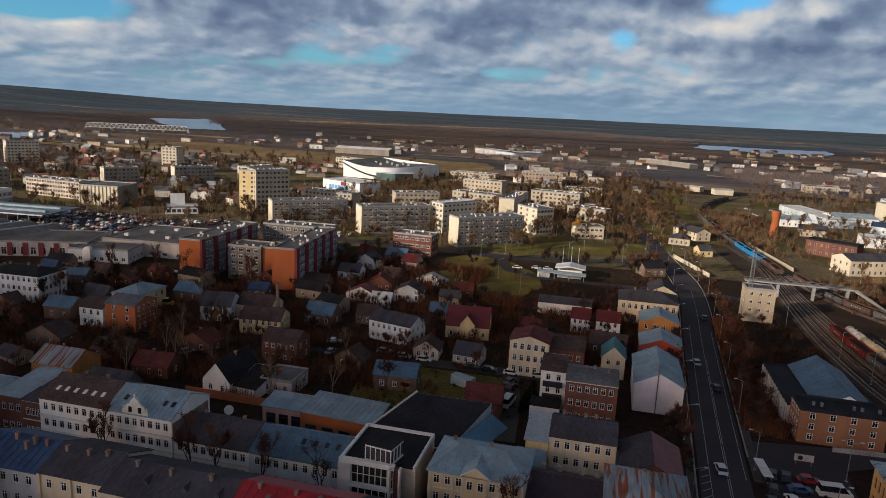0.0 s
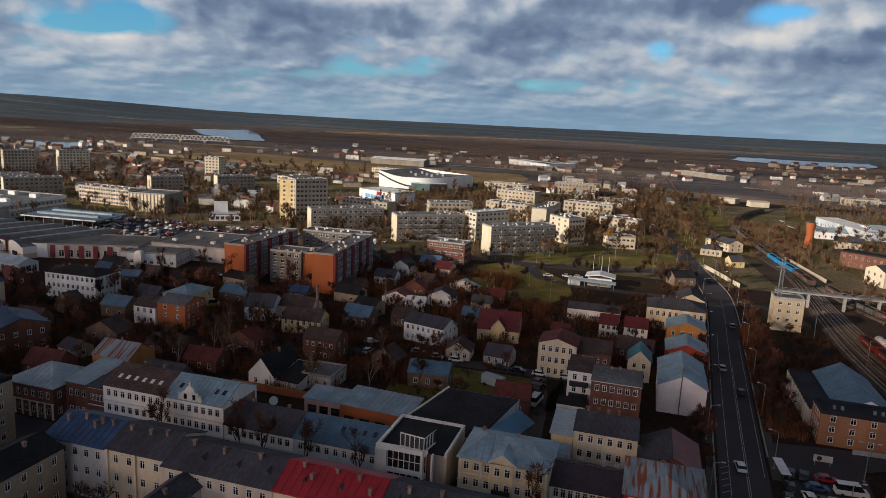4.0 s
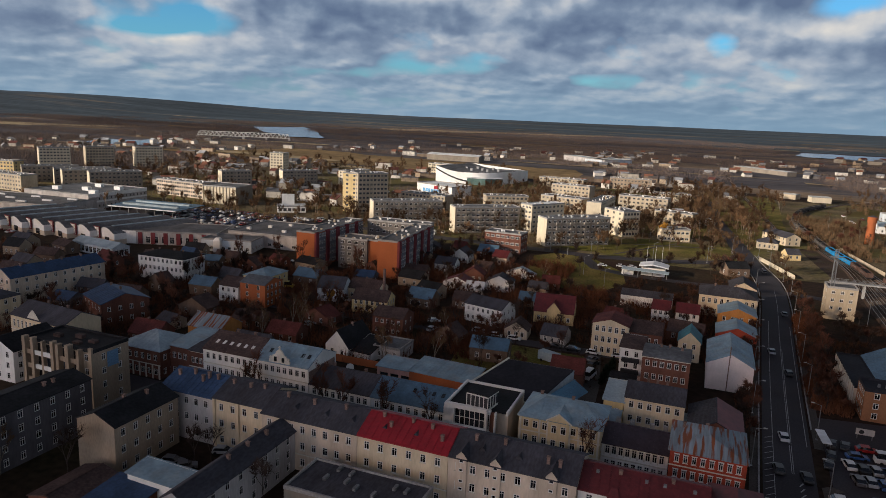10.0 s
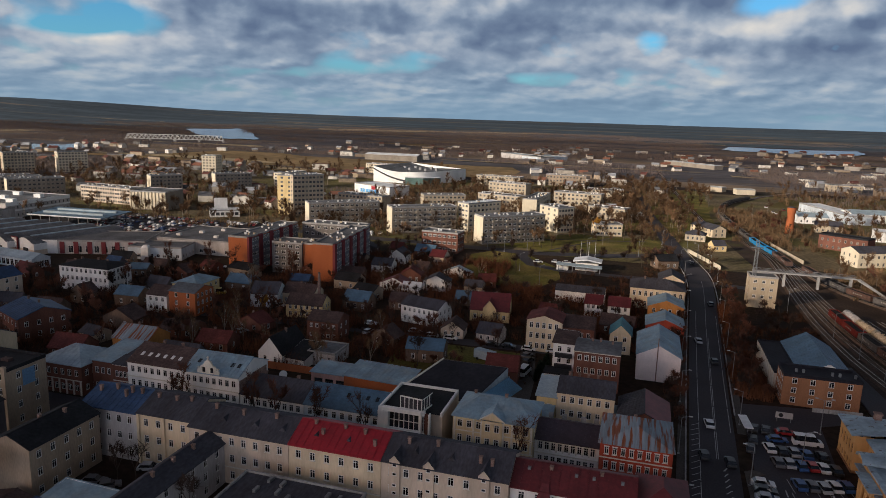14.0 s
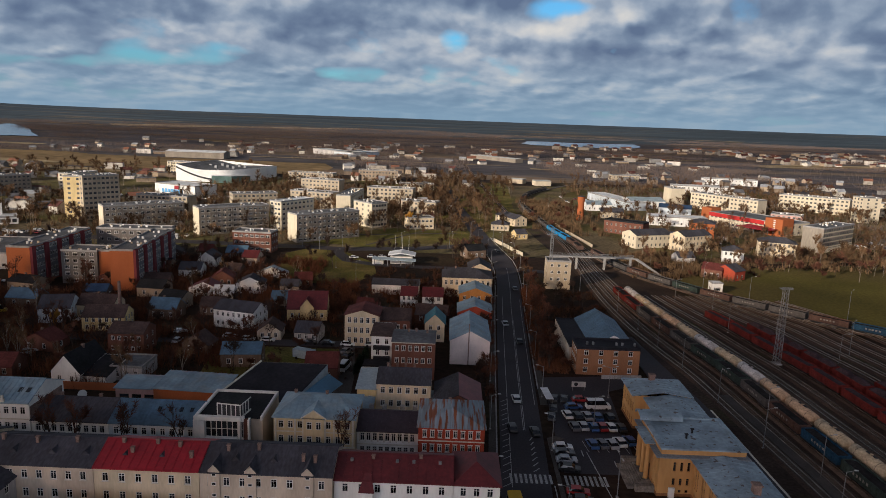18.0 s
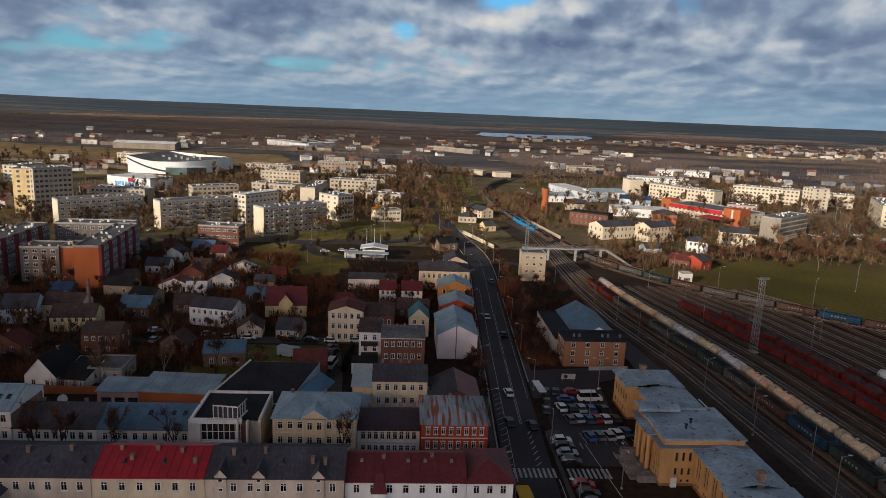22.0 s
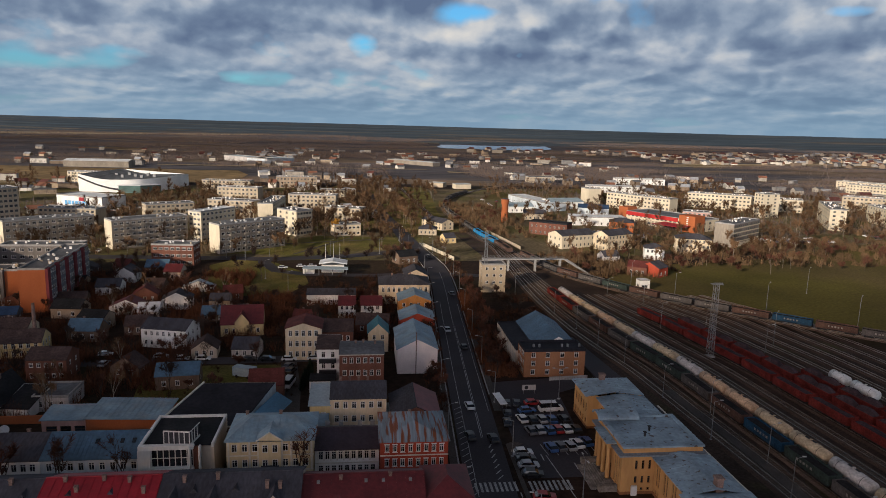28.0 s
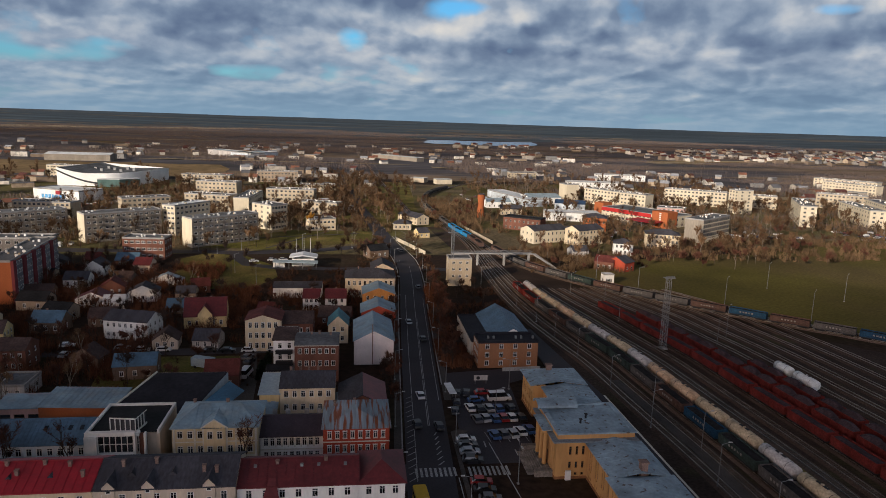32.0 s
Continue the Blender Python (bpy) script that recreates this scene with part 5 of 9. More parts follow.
sheet("yard_ground", [(62, -40), (250, -40), (190, 160), (140, 215), (100, 262), (82, 340), (66, 420), (52, 420), (62, 300), (66, 200)], 0.012, CINDER, "brown ballast and cinders of the railway yard", "railway yard")
sheet("yard_grass", [(96.5, 60), (101, 60), (97.5, 165), (92, 215), (88.5, 235), (93, 165)], 0.03, GRASS, "strip of grass between the tracks", "grass")
main = smooth(MAIN, 3.5)
for k, lab in ((0, "main track under the tank wagons"), (-4.4, "track under the freight wagons"), (-9.4, "bare running track beside the platform"), (-14.2, "bare platform track"),
               (8.6, "bare siding beside the grass strip"), (14, "bare siding"), (19.8, "siding under red wagons"), (26, "siding under red wagons"), (31.5, "siding under red wagons"), (37, "siding under white tank wagons"), (42.5, "bare outer siding"), (48, "bare outer siding"), (54, "bare outer siding"), (60, "bare outer siding"), (66.5, "bare outer siding"), (73, "bare outer siding")):
    ln = beside(main, fan(k))
    if k > 8:
        ln = [p for p in ln if p.y < 262]
    elif k not in (0, -4.4):
        ln = [p for p in ln if p.y < 430]
    track(ln, lab, k in (-9.4, -14.2, 8.6, 14, -4.4, 42.5), BALLAST if k in (0, -4.4, 8.6) else RUSTB)
outer = smooth(OUTER, 3.5)
track(outer, "outer curve of track beside the green field", False)
track([p for p in beside(outer, 5) if p.y < 255], "second outer curve of track", False, RUSTB)
track([Vector((47 - (y - 478) * 0.055 if y < 700 else 35 - (y - 700) * 0.04, y, 0)) for y in range(440, 1100, 20)], "straight old branch line running to the horizon", False, RUSTB)
part_w = {}
BODY = {
    "red": mat("wagon_red", (0.125, 0.02, 0.016), 0.8, (0.4, 0.3), (2.5, 0.3)),
    "green": mat("wagon_green", (0.035, 0.05, 0.045), 0.8, (0.4, 0.3), (2.5, 0.3)),
    "grey": mat("wagon_grey", (0.085, 0.078, 0.075), 0.8, (0.4, 0.3), (2.5, 0.3)),
    "brown": mat("wagon_brown", (0.085, 0.05, 0.04), 0.8, (0.4, 0.3), (2.5, 0.3)),
    "blue": mat("wagon_blue", (0.015, 0.05, 0.095), 0.7, (0.4, 0.3), (2.5, 0.3)),
    "brightblue": mat("wagon_bright_blue", (0.02, 0.20, 0.42), 0.6, (0.4, 0.2), (2.5, 0.2)),
}
TANKC = {"cream": mat("tank_cream", (0.46, 0.36, 0.24), 0.6, (0.5, 0.2), (2, 0.25)), "pale": mat("tank_pale", (0.45, 0.42, 0.40), 0.6, (0.5, 0.2), (2, 0.25)),
         "white": mat("tank_white", (0.62, 0.63, 0.62), 0.5, (0.5, 0.1), (2, 0.15)), "tan": mat("tank_tan", (0.50, 0.34, 0.22), 0.6, (0.5, 0.2), (2, 0.25))}
LOAD = mat("coal_load", (0.02, 0.018, 0.018), 0.95, (0.4, 0.3), (2, 0.4), bump=0.5)
SCRAP = mat("rusty_load", (0.05, 0.034, 0.038), 0.95, (0.4, 0.3), (2, 0.4), bump=0.5)
MARK = mat("wagon_lettering", (0.24, 0.22, 0.20), 0.8)


def bogie(parent, y):
    g = Geo().use(DARK)
    g.box(-1.1, y - 1.5, 0.75, 1.1, y + 1.5, 1.15)
    for dy in (-0.92, 0.92):
        g.tube((-0.95, y + dy, 1.0), (0.95, y + dy, 1.0), 0.47, 0.47, 10)
    part("bogie", g, parent)


def gondola(color, load, marks=True, heap=0.0):
    """An open freight wagon, 13.9 m over its couplers, along y."""
    top = thing("freight_wagon", "", "wagon", pose(0, 0, 0))
    part("underframe", Geo().use(DARK).box(-1.35, -6.6, 1.1, 1.35, 6.6, 1.4), top)
    g = Geo().use(BODY[color])
    L, z0, z1, w = 6.4, 1.41, 3.45, 1.5
    o = [(-w, -L), (w, -L), (w, L), (-w, L)]
    i = [(-w + 0.12, -L + 0.12), (w - 0.12, -L + 0.12), (w - 0.12, L - 0.12), (-w + 0.12, L - 0.12)]
    for a in range(4):
        b = (a + 1) % 4
        g.poly((*o[a], z0), (*o[b], z0), (*o[b], z1), (*o[a], z1)).poly((*o[a], z1), (*o[b], z1), (*i[b], z1), (*i[a], z1)).poly((*i[b], z0 + 0.1), (*i[a], z0 + 0.1), (*i[a], z1), (*i[b], z1))
    part("body", g, top)
    st = Geo().use(BODY[color])
    for k in range(8):
        y = -L + 0.15 + k * (2 * L - 0.3) / 7
        for s in (-1, 1):
            st.box(min(s * w, s * (w + 0.09)), y - 0.08, z0, max(s * w, s * (w + 0.09)), y + 0.08, z1)
    tagged(part("side_rib", st, top), kind="stuff")
    h = Geo().use(load)
    n = 12
    for a in range(n):
        y0, y1 = -L + 0.13 + a * (2 * L - 0.26) / n, -L + 0.13 + (a + 1) * (2 * L - 0.26) / n
        f = lambda y, x: 3.0 + (0.35 + heap * abs(math.sin(y * math.pi / L)) ** 0.6) * (1 - (x / w) ** 2) + 0.16 * noise.noise((y * 0.8, x, 3.7))
        for x0, x1 in ((-1.38, -0.5), (-0.5, 0.5), (0.5, 1.38)):
            h.poly((x0, y0, f(y0, x0)), (x1, y0, f(y0, x1)), (x1, y1, f(y1, x1)), (x0, y1, f(y1, x0)))
    part("load", h, top)
    if marks:
        lt = Geo().use(MARK)
        for y in (-2.0, -1.0, 0.1, 1.0, 2.1):
            lt.box(-w - 0.03, y, 2.2, -w - 0.012, y + 0.6, 2.75)
        tagged(part("lettering", lt, top), kind="stuff")
    bogie(top, -4.3), bogie(top, 4.3)
    return top


def tanker(color):
    top = thing("tank_wagon", "", "wagon", pose(0, 0, 0))
    part("underframe", Geo().use(DARK).box(-1.2, -5.6, 1.1, 1.2, 5.6, 1.4), top)
    g = Geo().use(TANKC[color])
    prof = [(-5.35, 0.4), (-5.25, 1.0), (-5.05, 1.38), (-1.8, 1.45), (1.8, 1.45), (5.05, 1.38), (5.25, 1.0), (5.35, 0.4)]
    for (y0, r0), (y1, r1) in zip(prof, prof[1:]):
        g.tube((0, y0, 2.95), (0, y1, 2.95), r0, r1, 16, caps=False)
    for y, r, s in ((-5.35, 0.4, 1), (5.35, 0.4, -1)):
        g.tube((0, y, 2.95), (0, y - s * 0.02, 2.95), r, 0.02, 16)
    part("barrel", g, top, smooth=True)
    part("dome", Geo().use(TANKC[color]).tube((0, 0, 4.2), (0, 0, 4.6), 0.42, 0.36, 10), top)
    for y in (-3.2, 3.2):
        b = Geo().use(DARK)
        b.tube((0, y - 0.05, 2.95), (0, y + 0.05, 2.95), 1.47, 1.47, 16, caps=False)
        part("band", b, top)
    part("catwalk", Geo().use(DARK).box(-0.25, -1.6, 4.46, 0.25, 1.6, 4.52), top)
    part("frame_side", Geo().use(DARK).box(-1.5, -5.6, 1.3, -1.25, 5.6, 1.6), top)
    bogie(top, -3.9), bogie(top, 3.9)
    return top


def place_train(line, s0, specs, pitch, k_len=1.0):
    """Wagons one behind the other along a line, from s0 metres along it."""
    dist = [0.0]
    for a, b in zip(line, line[1:]):
        dist.append(dist[-1] + (b - a).length)

    def at(s):
        for i in range(len(line) - 1):
            if dist[i + 1] >= s:
                return line[i].lerp(line[i + 1], (s - dist[i]) / max(dist[i + 1] - dist[i], 1e-6))
        return line[-1]

    s = s0
    for make, key, label, grp in specs:
        a, b = at(s - pitch / 3), at(s + pitch / 3)
        m = Matrix.Translation((a + b) / 2 + Vector((0, 0, -0.01))) @ Matrix.Rotation(math.atan2((b - a).y, (b - a).x) - math.pi / 2, 4, "Z") @ Matrix.Diagonal((1, k_len, 1, 1))
        k = (make is tanker, *key)
        if k not in part_w:
            part_w[k] = make(*key)
            part_w[k].matrix_basis = m
            tagged(part_w[k], label, "", grp)
        else:
            tagged(copy_thing(part_w[k], m), label, "", grp)
        s += pitch


def along(line, y):
    """Metres along a line where it first reaches y."""
    s = 0.0
    for a, b in zip(line, line[1:]):
        if (b.y - y) * (a.y - y) <= 0:
            return s + (b - a).length * abs(y - a.y) / max(abs(b.y - a.y), 1e-6)
        s += (b - a).length
    return s


rng = random.Random(11)
tint = {"cream": "dirty cream rail tank wagon with dark frame", "tan": "stained tan rail tank wagon with dark frame", "pale": "pale grey rail tank wagon with dark frame"}
tc = ["cream", "tan", "cream", "pale", "cream", "cream", "tan", "tan", "pale", "cream", "pale", "cream", "tan", "cream", "cream", "pale"]
place_train(main, along(main, 74), [(tanker, (c,), tint[c], "tank wagon train") for c in tc], 12.02)
gl = beside(main, fan(-4.4))
gc = ["grey", "brown", "blue", "grey", "green", "blue", "brown", "grey", "green", "green", "grey", "brown", "grey", "red", "red"]
place_train(gl, along(gl, 60), [(gondola, (c, LOAD), {"red": "closed-looking dark red open freight wagon"}.get(c, c + " open freight wagon with lettering and dark load"), "freight wagon train") for c in gc], 13.92)
for k, y0, n in ((19.8, 85, 11), (26, 85, 10), (31.5, 90, 6)):
    ln = beside(main, fan(k))
    place_train(ln, along(ln, y0), [(gondola, ("red", SCRAP, False, 0.0 if k < 20 else 1.3), "dark red open freight wagon heaped with rusty load", "red wagon rakes") for _ in range(n)], 13.92)
wl = beside(main, fan(37))
place_train(wl, along(wl, 151), [(tanker, ("white",), "shiny white rail tank wagon", "white tank wagons")] * 2, 8.9, 0.74)
oc = ["grey", "brown", "grey", "blue", "grey", "blue", "grey", "grey", "brown", "blue", "grey", "brown", "blue", "brown", "grey", "grey", "brown", "green", "grey", "brown", "grey", "grey", "brown"]
place_train(outer, along(outer, 100), [(gondola, (c, LOAD), c.replace("brightblue", "bright blue") + " open freight wagon with pale lettering", "outer freight train") for c in oc], 13.92)
far = [p for p in main if p.y > 350]
place_train(far, 4, [(gondola, (c, LOAD), c.replace("brightblue", "bright blue") + " freight wagon on the distant curve", "curve freight train") for c in
                     ["brown", "brown", "brightblue", "brightblue", "brightblue", "grey"] + ["grey"] * 17], 13.92)

# ---- railway buildings and posts ----
t = building("signal_tower", "grey concrete signal block with small windows", 45, 266, 9.6, 8, 11.6, wall="panel", roofm="deck", roof="flat", rise=0.4, floors=4, cols=(3, 2, 0, 2), win=(1.2, 1.2), near=True, skip=(0,), category="railway building")


def lattice(top, x, y, z0, z1, w0, w1, n, name="lattice"):
    """A four-legged lattice with rungs and diagonals; each leg is a part, the bracing one more."""
    c = [(-1, -1), (1, -1), (1, 1), (-1, 1)]
    at = lambda k, f: Vector((x + c[k][0] * (w0 + (w1 - w0) * f) / 2, y + c[k][1] * (w0 + (w1 - w0) * f) / 2, z0 + (z1 - z0) * f))
    for k in range(4):
        part("leg", Geo().use(METAL).beam(at(k, 0), at(k, 1), 0.13), top)
    g = Geo().use(METAL)
    for i in range(n):
        a, b = i / n, (i + 1) / n
        for k in range(4):
            j = (k + 1) % 4
            g.beam(at(k, a), at(j, b), 0.07).beam(at(k, b), at(j, b), 0.07)
    tagged(part("bracing", g, top), kind="stuff")


t = thing("radio_mast", "tall pale lattice mast on the signal block", "mast", pose(46.5, 267.5, 11.6))
lattice(t, 0, 0, 0, 13.5, 1.1, 0.9, 9)
part("platform", Geo().use(METAL).box(-2.2, -0.7, 10.6, 2.2, 0.7, 10.8), t)
t = thing("light_mast", "tall steel lattice floodlight mast between the tracks", "mast", pose(101.8, 186, 0))
lattice(t, 0, 0, 0, 22.6, 1.6, 1.2, 15)
part("footing", Geo().use(CONC).box(-1.2, -1.2, 0, 1.2, 1.2, 0.35), t)
part("platform", Geo().use(METAL).box(-1.6, -1.0, 22.6, 1.6, 1.0, 22.75), t)
for k in range(6):
    part("floodlight", Geo().use(METAL).box(-1.5 + k * 0.5, -1.15, 22.8, -1.15 + k * 0.5, -0.75, 23.3), t)


def depot():
    t = building("depot", "orange brick railway building with white windows and dark roof edge", 40.6, 171.5, 17, 8, 7.5, wall="tanorange", roofm="hangar", roof="flat", rise=0.5, floors=3, cols=(4, 3, 0, 4), near=True, win=(1.2, 1.5), category="railway building")
    for x in (3, 4.6, 11, 12.6, 16):
        part("roof_vent", Geo().use(METAL).box(x, 3, 7.5, x + 0.5, 3.6, 8.3), t)
    t = building("depot_hall", "long hall with a blue-grey gable roof", 46, 179.6, 12.5, 27, 5.6, wall="white", roofm="steel", axis="y", rise=3.4, floors=1, seams=2.2, category="railway building")
    t = building("depot_wing", "low side wing with a flat black roof and pale piers", 40, 179.6, 5.9, 27, 5.2, wall="beige", roofm="hangar", roof="flat", rise=0.3, floors=1, cols=(0, 0, 0, (11, 1.5)), win=(1.5, 2.6), category="railway building")
    for k in range(12):
        part("pier", Geo().use(TRIM).box(-0.25, 0.3 + k * 2.35, 0, -0.002, 0.7 + k * 2.35, 5.1), t)


depot()


def footbridge():
    t = thing("footbridge", "long concrete footbridge over the tracks with stairs", "bridge", pose(0, 307, 0))
    part("deck", Geo().use(CONC).box(52, -1.4, 5.6, 91, 1.4, 6.1), t)
    for y in (-1.4, 1.3):
        part("railing", Geo().use(METAL).box(52, y, 6.9, 91, y + 0.08, 7.0), t)
        for x in range(52, 92, 3):
            part("railing_post", Geo().use(METAL).box(x, y, 6.1, x + 0.08, y + 0.08, 6.9), t)
    for x in (53, 64, 77, 89):
        part("pier", Geo().use(CONC).box(x, -0.9, 0, x + 0.8, 0.9, 5.6), t)
    st = Geo().use(CONC)
    for k in range(30):
        st.box(91 + k * 0.32, -2.8 - k * 0.38, 5.9 - k * 0.195, 92.6 + k * 0.32, -0.6 - k * 0.38, 6.05 - k * 0.195)
    tagged(part("steps", st, t), kind="stuff")
    part("stair_beam", Geo().use(CONC).beam((91.5, -1.2, 5.6), (101.5, -13.2, 0.1), 0.35, 0.5), t)


footbridge()
t = building("signal_box", "small white signal cabin with a wide window band", 113, 268, 4.5, 4, 4.6, wall="white", roofm="pale", roof="flat", rise=0.2, floors=1, cols=((1, 4.0), (1, 3.4), 0, (1, 3.4)), win=(4, 1.4), sill=2.6, split=4, category="railway building")
STREETLAMP = {}


def pole_lamp(x, y, h=9.0, arms=1, rz=0.0, label="thin grey steel lamp post beside the tracks", name="lamp_post", z=0.0):
    key = (h, arms)
    m = pose(x, y, z, 0, 0, rz)
    if key in STREETLAMP:
        return tagged(copy_thing(STREETLAMP[key], m), label)
    t = thing(name, label, "lamp post", m, "lamp posts")
    part("pole", Geo().use(METAL).tube((0, 0, 0), (0, 0, h), 0.11, 0.06, 7), t)
    for s in ((1,) if arms == 1 else (1, -1)):
        part("arm", Geo().use(METAL).tube((0, 0, h - 0.05), (s * 1.5, 0, h + 0.35), 0.05, 0.04, 5), t)
        part("lamp_head", Geo().use(mat("lamp_head_pale", (0.36, 0.36, 0.35), 0.5)).box(min(s * 1.3, s * 2.0), -0.14, h + 0.3, max(s * 1.3, s * 2.0), 0.14, h + 0.45), t)
    part("foot", Geo().use(CONC).stack(0, 0, [(0, 0.22), (0.25, 0.22)]), t)
    STREETLAMP[key] = t
    return t


for x, y in ((72, 179), (73, 155), (74, 132), (80, 120), (76, 106), (80, 144), (69, 215), (70, 196), (79, 92), (99, 215), (103, 240), (126, 262), (66, 232), (58, 262), (110, 205), (121, 188), (93, 252)):
    pole_lamp(x, y)
for x, y in ((112, 275), (150, 235), (172, 214), (196, 196), (128, 195), (205, 240), (185, 262)):
    pole_lamp(x, y, 11.0, 1, 40, "tall wooden-looking pole beside the field track")
pole_lamp(46, 156, 8, 2, 0, "double-armed street lamp at the car park")
pole_lamp(37.5, 110, 8, 2, 90, "double-armed street lamp at the car park")
pole_lamp(38.5, 137, 8, 1, 0, "single street lamp at the car park")


# ---- station ----
def station():
    OCH = PLASTER["ochre"]
    tin = mat("roof_tin_station", (0.21, 0.28, 0.33), 0.5, (0.2, 0.3), (1.2, 0.2), spec=0.5, tint=((0.075, 0.06, 0.055), 0.9, (0.62, 0.66)))
    plinth = mat("plaster_plinth", (0.24, 0.11, 0.05), 0.9, (0.3, 0.2), (2, 0.2), bump=0.2)
    ctin = mat("cornice_tin", (0.16, 0.18, 0.2), 0.6)
    top = thing("railway_station", "ochre classical railway station with worn blue-grey tin roof", "station", pose(0, 0, 0))

    def trio(c, n=3, pitch=1.0, a=0.55):
        return [(c + (k - (n - 1) / 2) * pitch - a / 2, c + (k - (n - 1) / 2) * pitch + a / 2) for k in range(n)]

    def block(x0, y0, x1, y1, h, wins, nm):
        """wins: for the south, east, north and west face the openings (along, heights)."""
        g = Geo().use(OCH)
        spots = []
        for (o, u, L), (xs, zs) in zip((((x0, y0, 0), (1, 0, 0), x1 - x0), ((x1, y0, 0), (0, 1, 0), y1 - y0), ((x1, y1, 0), (-1, 0, 0), x1 - x0), ((x0, y1, 0), (0, -1, 0), y1 - y0)), wins):
            spots += facade(g, o, u, L, h, xs, zs, 0.25)
        part(nm, g, top)
        for m, a, b in spots:
            fr, pn = window_mesh(a, b, 1, FRAMEB, False)
            part("pane", pn, part("window", fr, top, m=m))
        part("plinth", Geo().use(plinth).box(x0 - 0.08, y0 - 0.08, 0, x1 + 0.08, y1 + 0.08, 0.55), top)

    def lowroof(x0, y0, x1, y1, z, rise, nm, s0=3.0, s1=3.0):
        g = Geo().use(tin)
        e, mx = 0.7, (x0 + x1) / 2
        a, b, c, d = (x0 - e, y0 - (e if s0 else 0), z), (x1 + e, y0 - (e if s0 else 0), z), (x1 + e, y1 + (e if s1 else 0), z), (x0 - e, y1 + (e if s1 else 0), z)
        p, q = (mx, y0 + s0, z + rise), (mx, y1 - s1, z + rise)
        g.slab([b, c, q, p], 0.25).slab([d, a, p, q], 0.25)
        if s0:
            g.slab([a, b, p], 0.25)
        if s1:
            g.slab([c, d, q], 0.25)
        part(nm, g, top)
        sm = Geo().use(tin)
        for k in range(int((y1 - y0) / 1.5)):
            y = y0 + 0.8 + k * 1.5
            f = min(1, (y - y0 + 0.01) / s0 if s0 else 1, (y1 - y) / s1 if s1 else 1)
            sm.beam((x0 - e, y, z + 0.02), (x0 - e + (mx - x0 + e) * f, y, z + rise * f + 0.03), 0.05, 0.07)
            sm.beam((x1 + e, y, z + 0.02), (x1 + e - (x1 + e - mx) * f, y, z + rise * f + 0.03), 0.05, 0.07)
        tagged(part("roof_seam", sm, top), kind="stuff")

    two = [(0.8, 2.2), (3.6, 5.8)]
    tall = [(1.3, 6.6)]
    none = ([], [])
    # north wing: end pavilion, and a piece set back behind it
    block(47.8, 139.3, 60.2, 149.3, 7.8, (none, (spread(10, 4, 0.9, 0.5), two), (spread(12.4, 5, 0.9, 0.5), two), (spread(10, 5, 0.9, 0.5), two)), "pavilion_wall")
    lowroof(47.8, 139.3, 60.2, 149.3, 7.9, 1.0, "pavilion_roof", 0, 3)
    block(50.2, 125.9, 60.2, 139.2, 7.5, (none, (spread(13.3, 5, 0.9, 0.5), two), none, (spread(13.3, 5, 0.9, 0.5), two)), "north_wing_wall")
    lowroof(50.2, 125.9, 60.2, 139.2, 7.6, 0.8, "north_wing_roof", 0, 0)
    # main block
    block(45, 111.2, 61, 125.8, 7.9, ((trio(4.2, 3, 1.3), [(0.7, 1.3), (2.2, 3.6), (5.0, 6.8)]), none, none, (trio(2.2) + trio(12.3), tall)), "central_wall")
    # south wing and its end
    ws = []
    for k in range(4):
        ws += trio(1.7 + k * 3.3, 2, 0.95, 0.6)
    block(51.4, 97.6, 61.4, 111.1, 7.5, (none, (spread(13.5, 5, 0.9, 0.5), two), none, (ws, [(0.7, 1.4), (2.4, 6.4)])), "south_wing_wall")
    lowroof(51.4, 97.6, 61.4, 111.1, 7.6, 1.0, "south_wing_roof", 0, 0)
    ws = []
    for k in range(13):
        ws += trio(1.9 + k * 3.3, 2, 0.95, 0.6)
    block(50.6, 53, 62, 97.5, 7.4, (none, (spread(44, 14, 0.9, 0.5), two), none, (ws, [(0.7, 1.4), (2.4, 6.2)])), "end_wing_wall")
    lowroof(50.6, 53, 62, 97.5, 7.55, 1.15, "end_wing_roof", 3, 3)
    # cornice, low attic and the roof in its tray
    part("cornice", Geo().use(ctin).prism([(44.2, 110.4), (61.4, 110.4), (61.4, 126.4), (44.2, 126.4)], 7.91, 8.15), top)
    part("attic", Geo().use(OCH).prism([(45.4, 111.6), (60.9, 111.6), (60.9, 125.4), (45.4, 125.4)], 8.16, 9.1), top)
    k = Geo().use(tin)
    o, i = [(45.2, 111.4), (61.2, 111.4), (61.2, 125.6), (45.2, 125.6)], [(46.1, 112.3), (60.3, 112.3), (60.3, 124.7), (46.1, 124.7)]
    for a in range(4):
        b = (a + 1) % 4
        k.poly((*o[a], 9.1), (*o[b], 9.1), (*o[b], 9.4), (*o[a], 9.4)).poly((*o[a], 9.4), (*o[b], 9.4), (*i[b], 9.5), (*i[a], 9.5)).poly((*i[b], 9.11), (*i[a], 9.11), (*i[a], 9.5), (*i[b], 9.5))
    part("parapet", k, top)
    part("roof_tray", Geo().use(tin).prism([(46.1, 112.3), (60.3, 112.3), (60.3, 124.7), (46.1, 124.7)], 9.1, 9.2), top)
    for x, y in ((51.3, 116.2), (53.2, 118.6)):
        part("roof_vent", Geo().use(DARK).stack(x, y, [(9.2, 0.16), (10.0, 0.16), (10.0, 0.3), (10.15, 0.3)]), top)
    # curved pediment of thin tin over the north end of the front
    g = Geo().use(tin)
    n = 10
